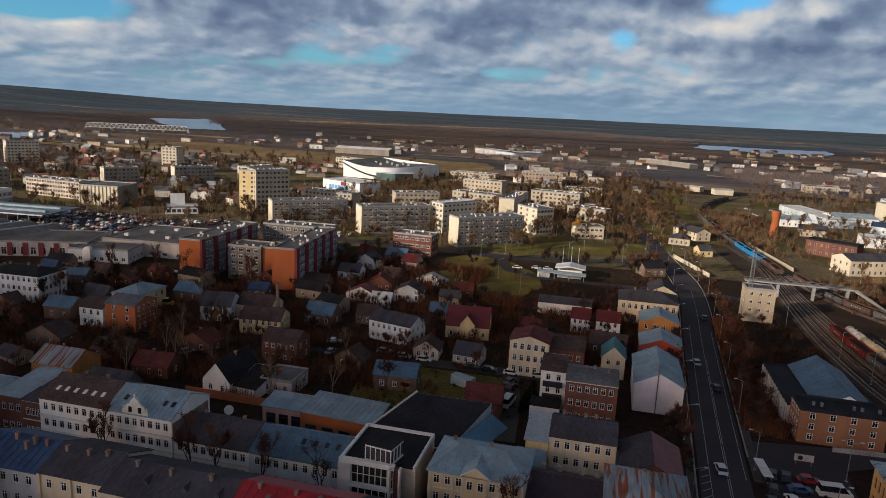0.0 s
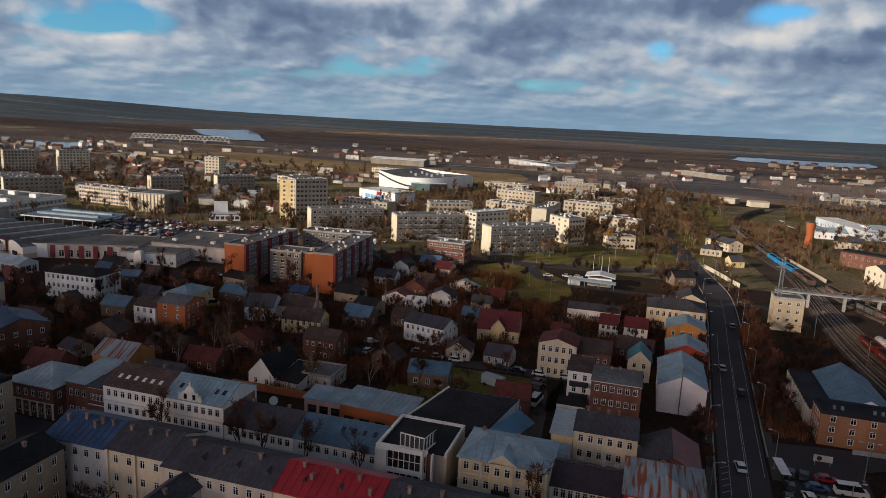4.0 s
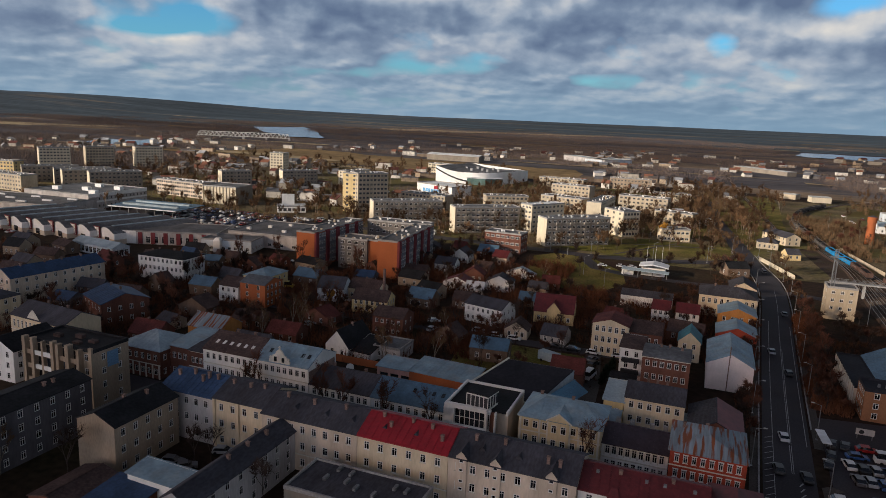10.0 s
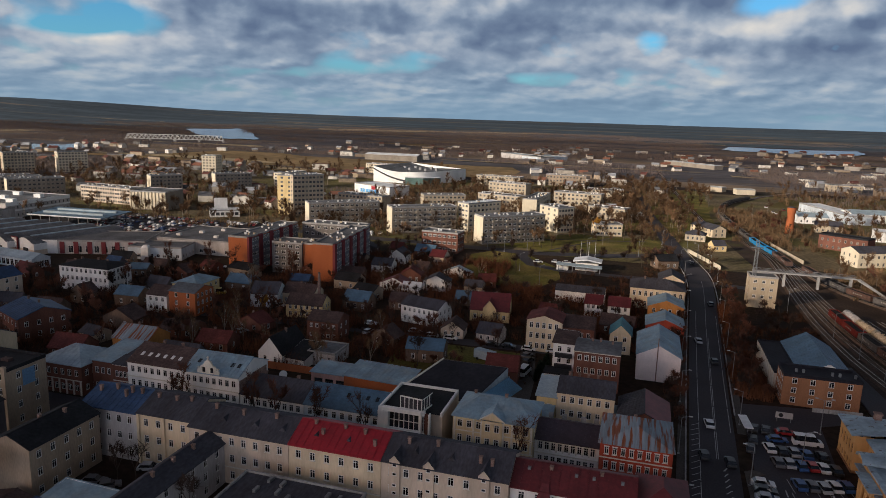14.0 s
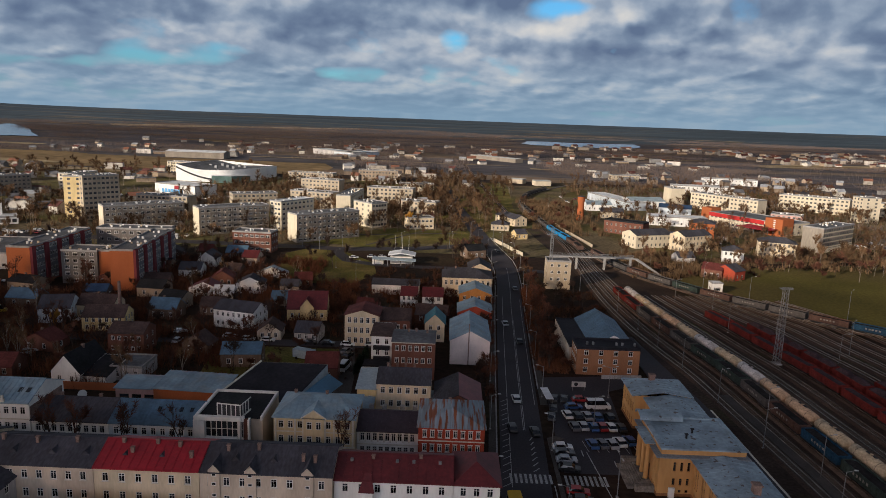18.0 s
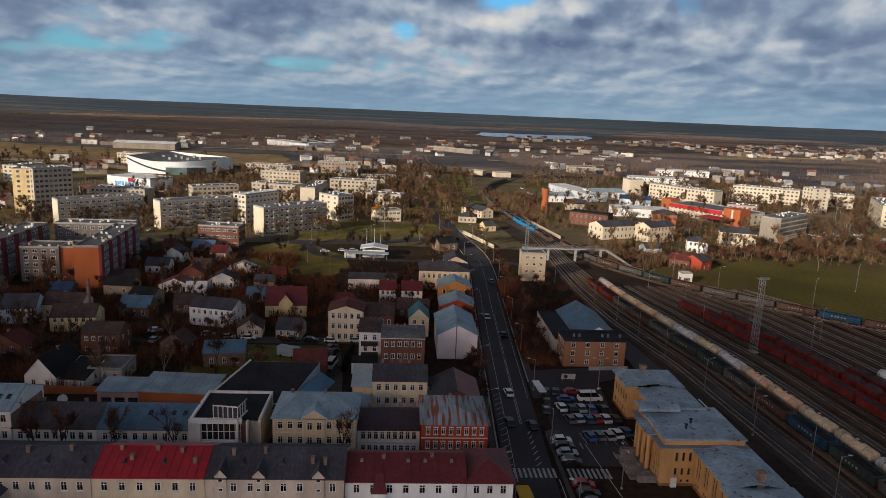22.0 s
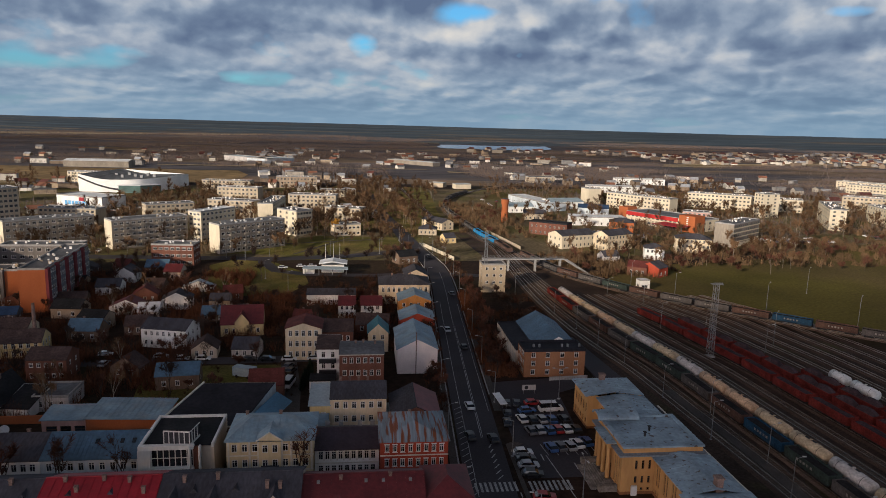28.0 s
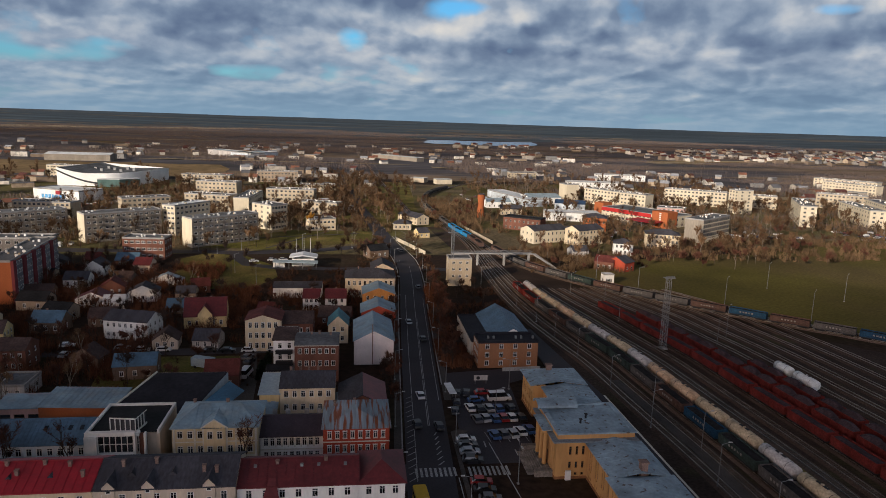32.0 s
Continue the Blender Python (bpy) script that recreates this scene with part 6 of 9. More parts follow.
    pts = [(125.2 - 2.1 * math.cos(math.pi * a / n), 9.5 + 1.1 * math.sin(math.pi * a / n)) for a in range(n + 1)]
    for (y0, z0), (y1, z1) in zip(pts, pts[1:]):
        g.slab([(44.4, y0, z0), (53.0, y0, z0), (53.0, y1, z1), (44.4, y1, z1)], 0.15)
    part("curved_roof", g, top)
    g = Geo().use(OCH)
    g.poly(*[(44.9, y, z - 0.16) for y, z in reversed(pts)]).poly(*[(52.6, y, z - 0.16) for y, z in pts])
    part("pediment", g, top)
    # entrance with columns between the corner piers
    for y in (116.0, 118.5, 121.0):
        part("column", Geo().use(OCH).tube((44.2, y, 0.9), (44.2, y, 7.4), 0.45, 0.38, 12), top)
        part("column_base", Geo().use(TRIM).stack(44.2, y, [(0.6, 0.6), (0.9, 0.6)]), top)
    part("porch_beam", Geo().use(OCH).box(43.7, 115.3, 7.4, 44.99, 121.7, 8.4), top)
    part("porch_roof", Geo().use(tin).prism([(43.2, 114.9), (45.3, 114.9), (45.3, 122.1), (43.2, 122.1)], 8.41, 8.6), top)
    for y in (117.2, 119.8):
        part("entrance_door", Geo().use(FRAMEB).box(44.8, y - 0.8, 0.9, 44.99, y + 0.8, 3.6), top)
    # worn steps
    worn = mat("steps_worn_concrete", (0.20, 0.17, 0.145), 0.95, (0.5, 0.4), (2.5, 0.3), bump=0.4)
    for a in range(6):
        part("step", Geo().use(worn).box(41.2 + a * 0.42, 113.4 + a * 0.1, 0, 44.95, 122.6 - a * 0.1, 0.15 + a * 0.15), top)
    for y in (112.2, 122.8):
        part("stair_wall", Geo().use(worn).box(41.4, y, 0, 44.9, y + 1.0, 1.3), top)
    part("landing", Geo().use(worn).box(40.2, 113.2, 0, 41.19, 122.8, 0.1), top)
    part("advert_box", Geo().use(FRAME).box(47.0, 110.6, 0.0, 48.1, 111.0, 1.9), top)
    for x, y in ((53.5, 147), (57, 98.6)):
        part("chimney", Geo().use(CHIM).stack(x, y, [(7.6, 0.6), (9.9, 0.6), (9.9, 0.75), (10.2, 0.75)]), top)


station()
t = thing("platform", "long dark asphalt station platform with pale edge", "platform", pose(0, 0, 0), kind="structure")
part("slab", Geo().use(ASPHALT).prism([(60.2, 20), (70.6, 20), (69.2, 150), (64.5, 205), (60.2, 205)], 0, 0.45), t)
part("edge", Geo().use(TRIM).prism([(70.6, 20), (71.1, 20), (69.7, 150), (69.2, 150)], 0, 0.47), t)
t = thing("platform", "narrow island platform between bare tracks", "platform", pose(0, 0, 0), kind="structure")
part("slab", Geo().use(PAVING).prism([(79.6, 20), (82.2, 20), (80.6, 120), (77.6, 160), (75.2, 160), (78.2, 120)], 0, 0.4), t)

# ---- older quarter to the west ----
t = building("apartment_house", "long pale pink tenement with a blue tin roof", -212, 145, 9.5, 33, 9, rz=-8, wall="beige", roofm="navy", axis="y", rise=2.4, floors=3, cols=(3, 10, 0, 0), near=True, seams=1.4, chim=[(5, 6, 1), (5, 14, 1), (5, 20, 1), (5, 27, 1)])
t = building("town_house", "yellow plastered corner house with a slate hip roof", -200, 124, 16, 9, 9, wall="cream", roofm="slate", roof="hip", rise=2.2, floors=3, cols=(6, 3, 0, 0), near=True)
t = building("town_house", "pale house with sculpted gable front and white side wall", -170, 119.5, 21.5, 11, 8.6, rz=-5, wall="cream", roofm="slate", rise=2.6, floors=2, cols=(12, 0, 0, 0), near=True, win=(0.9, 2.2), band=[8.2, 4.4], chim=[(6, 7, 1), (14, 7, 1)])
g = Geo().use(TRIM)
g.poly((7.4, -0.2, 8.6), (12.4, -0.2, 8.6), (11.3, -0.2, 10.0), (9.9, -0.2, 11.2), (8.5, -0.2, 10.0))
part("gable_front", g, t)
t = building("brick_house", "dark red brick house with a patched blue tin roof", -175, 147, 15.6, 14, 7, rz=-24, wall="brickdark", roofm="navy", rise=2.4, floors=2, cols=(5, 4, 0, 0), seams=1.4, chim=[(4, 7, 1), (9, 8, 1)])


def slab_block():
    t = building("apartment_block", "tan brick block with tall piers, loggias and flat roof", -137, 99, 20, 9.5, 13, wall="tan", roofm="black", roof="flat", rise=0.5, floors=4, cols=(0, 2, 0, 2), near=True, category="apartment block")
    for x, w, top_z, deep in ((0.0, 0.9, 13.9, 1.2), (2.6, 0.8, 13.9, 1.2), (5.4, 0.6, 13.3, 0.9), (8.6, 0.9, 13.9, 1.2), (10.2, 0.8, 13.6, 1.2), (13.2, 1.0, 13.9, 1.4), (16.2, 0.8, 13.2, 1.2), (19.1, 0.9, 13.9, 0.6)):
        part("pier", Geo().use(PLASTER["tan"]).box(x, -deep, 0, x + w, -0.002, top_z), t)
    for z in (0.6, 3.8, 7.0, 10.2):
        for x0, x1 in ((0.9, 2.6), (3.4, 5.4), (6.0, 8.6), (11.0, 13.2), (14.2, 16.2)):
            part("loggia", Geo().use(PLASTER["white" if x0 in (3.4, 6.0) else "tan"]).box(x0, -0.85, z - 0.3, x1, -0.7, z + 0.75), t)
            part("loggia_glass", Geo().use(PANE).box(x0 + 0.1, -0.05, z + 0.3, x1 - 0.1, -0.003, z + 2.3), t)
        m, pn = window_mesh(1.1, 1.5, 2, FRAME, False)
        part("pane", pn, part("window", m, t, m=pose(17.5, -0.03, z + 0.5)))
    part("blue_panel", Geo().use(mat("panel_blue", (0.12, 0.22, 0.34), 0.6)).box(20.002, 3.5, 8.5, 20.06, 6.5, 12), t)
    for x, y, h in ((4, 3.5, 13.7), (9, 5, 13.9), (14, 4, 13.6), (11.5, 2, 13.5)):
        part("roof_box", Geo().use(ROOF["brown"]).box(x, y, 13, x + 2.0, y + 1.2, h), t)


slab_block()
t = building("town_house", "white gabled house with a black felt roof", -155, 101, 10.5, 13, 8, wall="white", roofm="black", axis="y", rise=2.6, floors=3, cols=(3, 5, 0, 2), near=True)
t = building("merchant_house", "red brick house with white ground-floor shops and pale hip roof", -130, 117.8, 13, 12, 7.4, wall="brickdark", roofm="palegrey", roof="hip", rise=2.8, floors=2, cols=(6, 5, 0, 0), near=True, seams=1.2, band=[3.4])
for k in range(7):
    part("shop_pier", Geo().use(TRIM).box(0.2 + k * 2.05, -0.2, 0, 0.55 + k * 2.05, -0.002, 3.4), t)
t = building("merchant_house", "red brick corner wing with a pale blue tin roof", -116.9, 121, 6, 11, 8, wall="brickdark", roofm="bluegrey", roof="shed", rise=1.6, floors=2, cols=(3, 4, 0, 0), near=True)
t = building("wooden_house", "rusty orange wooden house with a patched roof", -131, 143, 11.5, 9, 5, wall="orangewood", roofm="rust", rise=2.6, floors=1, cols=(4, 2, 0, 0), chim=[(5, 5, 1)])
t = building("cottage", "white two-storey house with a dark roof", -150.5, 180, 8, 9, 6, wall="white", roofm="brown", rise=2.2, floors=2, cols=(3, 2, 0, 0))
t = building("brick_house", "orange brick three-storey house with white windows", -141.6, 180, 10, 10, 8, wall="orangebrick", roofm="deck", rise=1.6, floors=3, cols=(2, 4, 0, 0))
t = building("apartment_house", "long white three-storey house with a black hip roof", -198, 192, 21, 12, 9, rz=2, wall="white", roofm="black", roof="hip", rise=1.6, floors=3, cols=(10, 6, 0, 0), near=True, chim=[(5, 6, 0.8), (12, 6, 0.8), (16, 6, 0.8)], band=[8.6])
t = building("town_house", "yellow house with a blue hip roof", -151, 194, 10, 13, 6.5, wall="yellow", roofm="bluegrey", roof="hip", rise=2, floors=2, cols=(4, 4, 0, 0))
t = building("wooden_house", "green-white wooden house with a grey roof", -122, 197, 9.5, 10, 5, rz=12, wall="blue", roofm="slate", rise=3, floors=2, cols=(3, 3, 0, 2))
t = building("cottage", "cream cottage with a brown roof", -114, 204.5, 12, 8, 4.5, wall="cream", roofm="brown", rise=2.6, floors=1, cols=(5, 2, 0, 0), chim=[(5, 5, 1.2)])
t = building("cottage", "yellow wooden cottage with a brown roof", -105, 191, 12.5, 8, 4.8, rz=6, wall="yellow", roofm="brown", rise=2.6, floors=2, cols=(6, 3, 0, 0))
t = building("brick_house", "brown brick two-storey house", -88.5, 174, 10, 8, 6, wall="brickdark", roofm="brown", rise=2, floors=2, cols=(5, 2, 0, 0), win=(1.0, 1.3))
t = building("cottage", "white gabled house with a long dark roof", -91, 151, 7.5, 12, 3.6, rz=-6, wall="white", roofm="black", axis="y", rise=4.2, floors=1, cols=(2, 2, 0, 0), chim=[(4, 7, 1)])
t = building("cottage", "white lower wing with a dark roof", -83.4, 151.5, 6, 9, 2.6, rz=-6, wall="white", roofm="black", roof="shed", rise=2.2, floors=1)
t = building("cottage", "grey concrete house with a flat roof and chimney", -78.5, 155, 8, 9, 3.6, wall="grey", roofm="deck", roof="flat", rise=0.3, floors=1, cols=(3, 2, 0, 0), chim=[(3.5, 4, 1.8)])
t = thing("brick_fence", "orange-red brick garden wall", "fence", pose(-94, 148.5, 0))
part("panel", Geo().use(PLASTER["orangebrick"]).box(0, 0, 0, 23, 0.3, 1.9), t)
t = building("town_house", "white house with arched windows and a grey roof", -68.5, 201, 14, 9, 6, rz=-14, wall="white", roofm="slate", rise=2, floors=2, cols=(7, 3, 0, 0), win=(0.9, 1.4), near=True)
t = building("cottage", "cream house with a steep dark red roof and gable", -47.5, 210, 13, 10, 4.2, rz=6, wall="yellow", roofm="darkred", rise=4.6, floors=1, cols=(5, 3, 0, 0), chim=[(3, 6, 1.2), (8, 6, 1.2)], near=True)
g = Geo().use(PLASTER["yellow"])
g.box(4.3, -0.4, 0, 8.7, 4.5, 4.6)
g.poly((4.3, -0.4, 4.6), (8.7, -0.4, 4.6), (6.5, -0.4, 7.4))
part("front_gable", g, t)
r = Geo().use(ROOF["darkred"])
r.slab([(3.9, -0.8, 4.3), (6.5, -0.8, 7.6), (6.5, 4.9, 7.6), (3.9, 4.9, 4.3)][::-1], 0.14)
r.slab([(6.5, -0.8, 7.6), (9.1, -0.8, 4.3), (9.1, 4.9, 4.3), (6.5, 4.9, 7.6)][::-1], 0.14)
part("gable_roof", r, t)
for x, y, w, d, h, rf, wl, lab in ((-51.5, 189.5, 7, 7, 3, "brown", "beige", "low street cottage with a brown roof"), (-40.5, 190, 7.4, 7, 3, "slate", "grey", "low grey street cottage"),
                                   (-89.5, 235, 11, 7, 3.2, "darkred", "white", "white cottage with a dark red roof"), (-74, 241, 10, 7, 4, "slate", "white", "small white cottage with a grey roof"),
                                   (-104, 262, 9, 7, 3.6, "slate", "white", "white cottage with a slate roof"), (-104, 282, 8, 9, 4.2, "slate", "white", "white gabled cottage among gardens"),
                                   (-86, 287, 7, 8, 4, "darkred", "beige", "beige cottage with a red roof"), (-73.5, 267, 12, 4, 2.2, "palegrey", "white", "long low white shed in a garden"),
                                   (-79, 231, 7, 5, 2.6, "pale", "white", "small white garage"), (-77, 212, 8, 7, 3.2, "brown", "wood", "brown wooden cottage")):
    building("cottage", lab, x, y, w, d, h, rz=random.uniform(-6, 6), wall=wl, roofm=rf, rise=2.4, floors=1, cols=(3, 2, 0, 2), axis=random.choice("xyx"))

# cottages and sheds that fill the gardens
TAKEN = [(o.matrix_world.translation.x, o.matrix_world.translation.y) for o in scene.objects if o.parent is None and o.type == "EMPTY"]
bpy.context.view_layer.update()
TAKEN = [(o.matrix_world @ Vector(c)).to_2d() for o in scene.objects if o.parent and o.name.startswith("wall") for c in ((o.bound_box[0]), (o.bound_box[4]), (o.bound_box[3]), (o.bound_box[7]),
         tuple((o.bound_box[0][i] + o.bound_box[6][i]) / 2 for i in range(3)))]
rng = random.Random(5)
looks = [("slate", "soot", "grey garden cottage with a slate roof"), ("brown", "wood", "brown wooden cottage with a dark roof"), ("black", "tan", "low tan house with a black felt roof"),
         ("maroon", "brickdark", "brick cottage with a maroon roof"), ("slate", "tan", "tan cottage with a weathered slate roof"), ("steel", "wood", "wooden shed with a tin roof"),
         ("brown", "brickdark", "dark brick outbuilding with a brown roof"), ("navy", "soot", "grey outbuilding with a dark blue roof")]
made = 0
for zone in ((-132, 200, -52, 300, 40), (-205, 128, -112, 232, 34), (-70, 158, -20, 186, 3), (-150, 128, -112, 178, 8), (-215, 205, -160, 236, 6), (-30, 200, 4, 228, 6), (-292, 150, -216, 208, 13)):
    tries = 0
    n = 0
    while n < zone[4] and tries < 900:
        tries += 1
        x, y = rng.uniform(zone[0], zone[2]), rng.uniform(zone[1], zone[3])
        if -76 < x < -28 and 258 < y < 330 or any((x + 4 - p[0]) ** 2 + (y + 3.5 - p[1]) ** 2 < 95 for p in TAKEN):
            continue
        rf, wl, lab = rng.choice(looks)
        w, d = rng.uniform(6, 11), rng.uniform(5, 8)
        building("cottage", lab, x, y, w, d, rng.uniform(2.6, 4.2), rz=rng.uniform(-14, 14), wall=wl, roofm=rf, rise=rng.uniform(1.6, 3), floors=1, cols=(rng.choice((2, 3)), 1, 0, 1), axis=rng.choice("xxy"),
                 chim=[(w * 0.4, d * 0.55, 0.8)] if rng.random() < 0.6 else ())
        for a in (0, 0.5, 1):
            for b in (0, 0.5, 1):
                TAKEN.append(Vector((x + a * w, y + b * d)))
        n += 1

# ---- apartment blocks ----
def block(label, x, y, w, d, h, rz, wall, floors, cols, group="apartment blocks", roofm="deck", balconies=0, lit_end=None, **kw):
    if len(label.split()) < 4:
        label += " with a flat roof"
    t = building("apartment_block", label, x, y, w, d, h, rz=rz, wall=wall, roofm=roofm, roof="flat", rise=0.45, floors=floors, cols=cols, category="apartment block", group=group, win=kw.pop("win", (1.8, 1.4)), **kw)
    sh = (h - 0.3) / floors
    if balconies:
        for i in range(1, floors):
            for a, b in spread(w, balconies, 2.6, 2.5):
                part("balcony", Geo().use(PLASTER["panelgrey"]).box(a, -1.1, i * sh + 0.1, b, -0.002, i * sh + 1.1), t)
    # pale end wall, with sunlight put into its colour as well
    if lit_end:
        part("end_wall", Geo().use(PLASTER[lit_end]).box(-0.12, 0, 0, -0.002, d, h - 0.32), t, "pale rendered end wall brightened as if sunlit")
    q = Geo()
    for k in range(max(int(w * d / 26), 5)):
        u, v, e = random.uniform(0.04, 0.92) * w, random.uniform(0.1, 0.85) * d, random.uniform(0.1, 1.0)
        q.use(PLASTER[random.choice(("panel", "shopwhite", "shopwhite"))]).box(u, v, h, u + 0.5 + e * 0.4, v + 0.6, h + 0.4 + e * 0.6)
    tagged(part("roof_clutter", q, t), kind="stuff")
    return t


def orange(x, y, w, d, rz, lab, n):
    t = block(lab, x, y, w, d, 15.2, rz, "orangebrick", 5, (0, 0, 0, 0), "orange brick blocks")
    sh = 14.9 / 5
    step = d / n
    for i in range(n):
        y0 = i * step
        # grey window bays between dark red stair strips, proud of the brick
        b = part("bay", Geo().use(PLASTER["bay"]).box(w + 0.002, y0 + step * 0.30, 0.6, w + 0.5, y0 + step * 0.96, 14.6), t, "grey rendered window bay")
        part("stair_strip", Geo().use(PLASTER["maroon"]).box(w + 0.002, y0 + 0.05, 0, w + 0.95, y0 + step * 0.27, 15.3), t, "dark red stair strip")
        b2 = part("bay", Geo().use(PLASTER["bay"]).box(-0.5, y0 + step * 0.30, 0.6, -0.002, y0 + step * 0.96, 14.6), t, "grey rendered window bay")
        for f in range(5):
            for u in (0.36, 0.58, 0.79):
                m, _ = window_mesh(1.25, 1.5, 2, FRAME, True)
                part("window", m, t, m=pose(w + 0.53, y0 + step * u, f * sh + 1.0, 0, 0, 90))
    return t


orange(-119.6, 238.5, 8.4, 48, 5, "long orange brick block with red strips and grey bays", 5)
orange(-157.5, 238, 8.6, 44, 1, "long orange brick block with red strips and grey bays", 5)
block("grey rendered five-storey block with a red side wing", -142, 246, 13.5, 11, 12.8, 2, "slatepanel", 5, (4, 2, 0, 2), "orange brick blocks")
block("orange brick stair wing between grey blocks", -128.4, 247.5, 4.5, 11, 12.9, 2, "orangebrick", 5, (0, 2, 0, 0), "orange brick blocks")
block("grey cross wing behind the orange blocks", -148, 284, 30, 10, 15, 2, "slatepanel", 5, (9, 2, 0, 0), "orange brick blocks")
block("grey panel block with sunlit white end wall", -129.5, 355, 39, 11, 14.8, 37, "panelgrey", 5, (13, 3, 0, 0), balconies=4, lit_end="panelwhite")
block("grey panel block with balconies and white end wall", -74.6, 344.5, 38, 10.5, 14.8, 40, "panelgrey", 5, (13, 3, 0, 0), balconies=4, lit_end="panelwhite")
block("white-ended panel block beside the lawn", -55, 413, 18, 12, 14.8, -45, "panelwhite", 5, (3, 5, 0, 0))
block("pale panel block with a bright end", -70, 437, 9.5, 44, 14.8, -4, "panelwhite", 5, (0, 12, 0, 10))
block("pale balconied block with a white roof edge", -99, 383, 9.5, 26, 16.8, -33, "panelwhite", 6, (3, 8, 0, 3), roofm="pale")
block("long grey panel block", -178, 349, 42, 11, 14.8, 39, "panelgrey", 5, (14, 3, 0, 0), balconies=4, lit_end="panelwhite")
block("long low cream block", -198, 430, 36, 11, 11.5, -10, "panel", 4, (12, 0, 0, 3))
block("long low cream block", -140, 445, 30, 11, 12, 30, "panel", 4, (10, 0, 0, 3))
block("tall grey tower block with balconies", -210, 389, 21, 14, 26, 48, "panel", 9, (8, 4, 0, 3), "tower block")
block("tall tower wing with orange end panels", -223, 392, 11.5, 12, 25.4, 4, "yellow", 9, (2, 3, 0, 0), "tower block")
block("brown brick three-storey block", -99.5, 317, 19, 10, 9.8, -4, "brickdark", 3, (7, 3, 0, 2))
block("small pale block with a sloping roof", -230, 414, 11, 11, 10, -28, "pink", 3, (3, 4, 0, 3))
for x, y, w, d, h, rz, wl, fl, c, lab in (
        (-577, 452, 26, 12, 20, 58, "panelwhite", 7, (9, 0, 0, 2), "tall white distant panel block"), (-570, 497, 26, 12, 20, 58, "panel", 7, (9, 0, 0, 2), "tall pale distant panel block"),
        (-546, 536, 27, 12, 20, 58, "panelwhite", 7, (9, 0, 0, 2), "tall white distant panel block"), (-565, 396, 22, 12, 12, 15, "yellow", 4, (7, 2, 0, 0), "low yellow distant block"),
        (-498, 374, 40, 11, 12.5, 55, "panelgrey", 4, (12, 0, 0, 0), "grey block with sunlit end"), (-468, 378, 40, 11, 12.5, 55, "panelgrey", 4, (12, 0, 0, 0), "grey block with sunlit end"),
        (-440, 362, 40, 11, 14, 57, "panelgrey", 5, (12, 0, 0, 0), "grey block with sunlit gable end"), (-418, 366, 36, 11, 14, 57, "panelgrey", 5, (12, 0, 0, 0), "grey block with sunlit gable end"),
        (-506, 340, 60, 12, 11.5, -6, "panel", 4, (18, 0, 0, 3), "long low cream block"), (-375, 386, 46, 12, 11, -6, "beige", 4, (20, 0, 0, 3), "long low beige block"),
        (-330, 480, 30, 11, 14, 50, "panelgrey", 5, (10, 0, 0, 0), "grey block with sunlit end"), (-300, 520, 12, 30, 14, -10, "panelwhite", 5, (3, 8, 0, 4), "pale distant block"),
        (-360, 440, 24, 11, 14, 54, "panelgrey", 5, (8, 0, 0, 0), "grey block with sunlit end"), (-400, 560, 14, 14, 22, 10, "panelwhite", 8, (4, 3, 0, 3), "tall pale distant tower block"),
        (-110, 480, 34, 11, 12, -18, "panel", 4, (10, 0, 0, 3), "cream distant block"), (-60, 520, 36, 11, 12, -8, "panel", 4, (11, 0, 0, 3), "cream distant block"),
        (-120, 560, 34, 11, 13, -14, "panel", 4, (10, 0, 0, 3), "cream distant block"), (-40, 585, 30, 11, 9, 5, "panelwhite", 3, (9, 0, 0, 3), "low white distant block"),
        (-30, 470, 26, 10, 9, -20, "panel", 3, (8, 0, 0, 3), "low cream block among trees"), (-150, 640, 44, 12, 11, -8, "panel", 4, (12, 0, 0, 2), "long distant block"),
        (-90, 690, 40, 12, 11, 4, "tan", 3, (12, 0, 0, 2), "long brownish distant block"), (-290, 700, 40, 12, 12, -12, "panelwhite", 4, (12, 0, 0, 2), "white distant block"),
        (-20, 400, 16, 9, 7, 20, "cream", 2, (6, 0, 0, 2), "small cream block behind the lawn")):
    block(lab, x, y, w, d, h, rz, wl, fl, c, lit_end="panelwhite" if "sunlit" in lab else None)

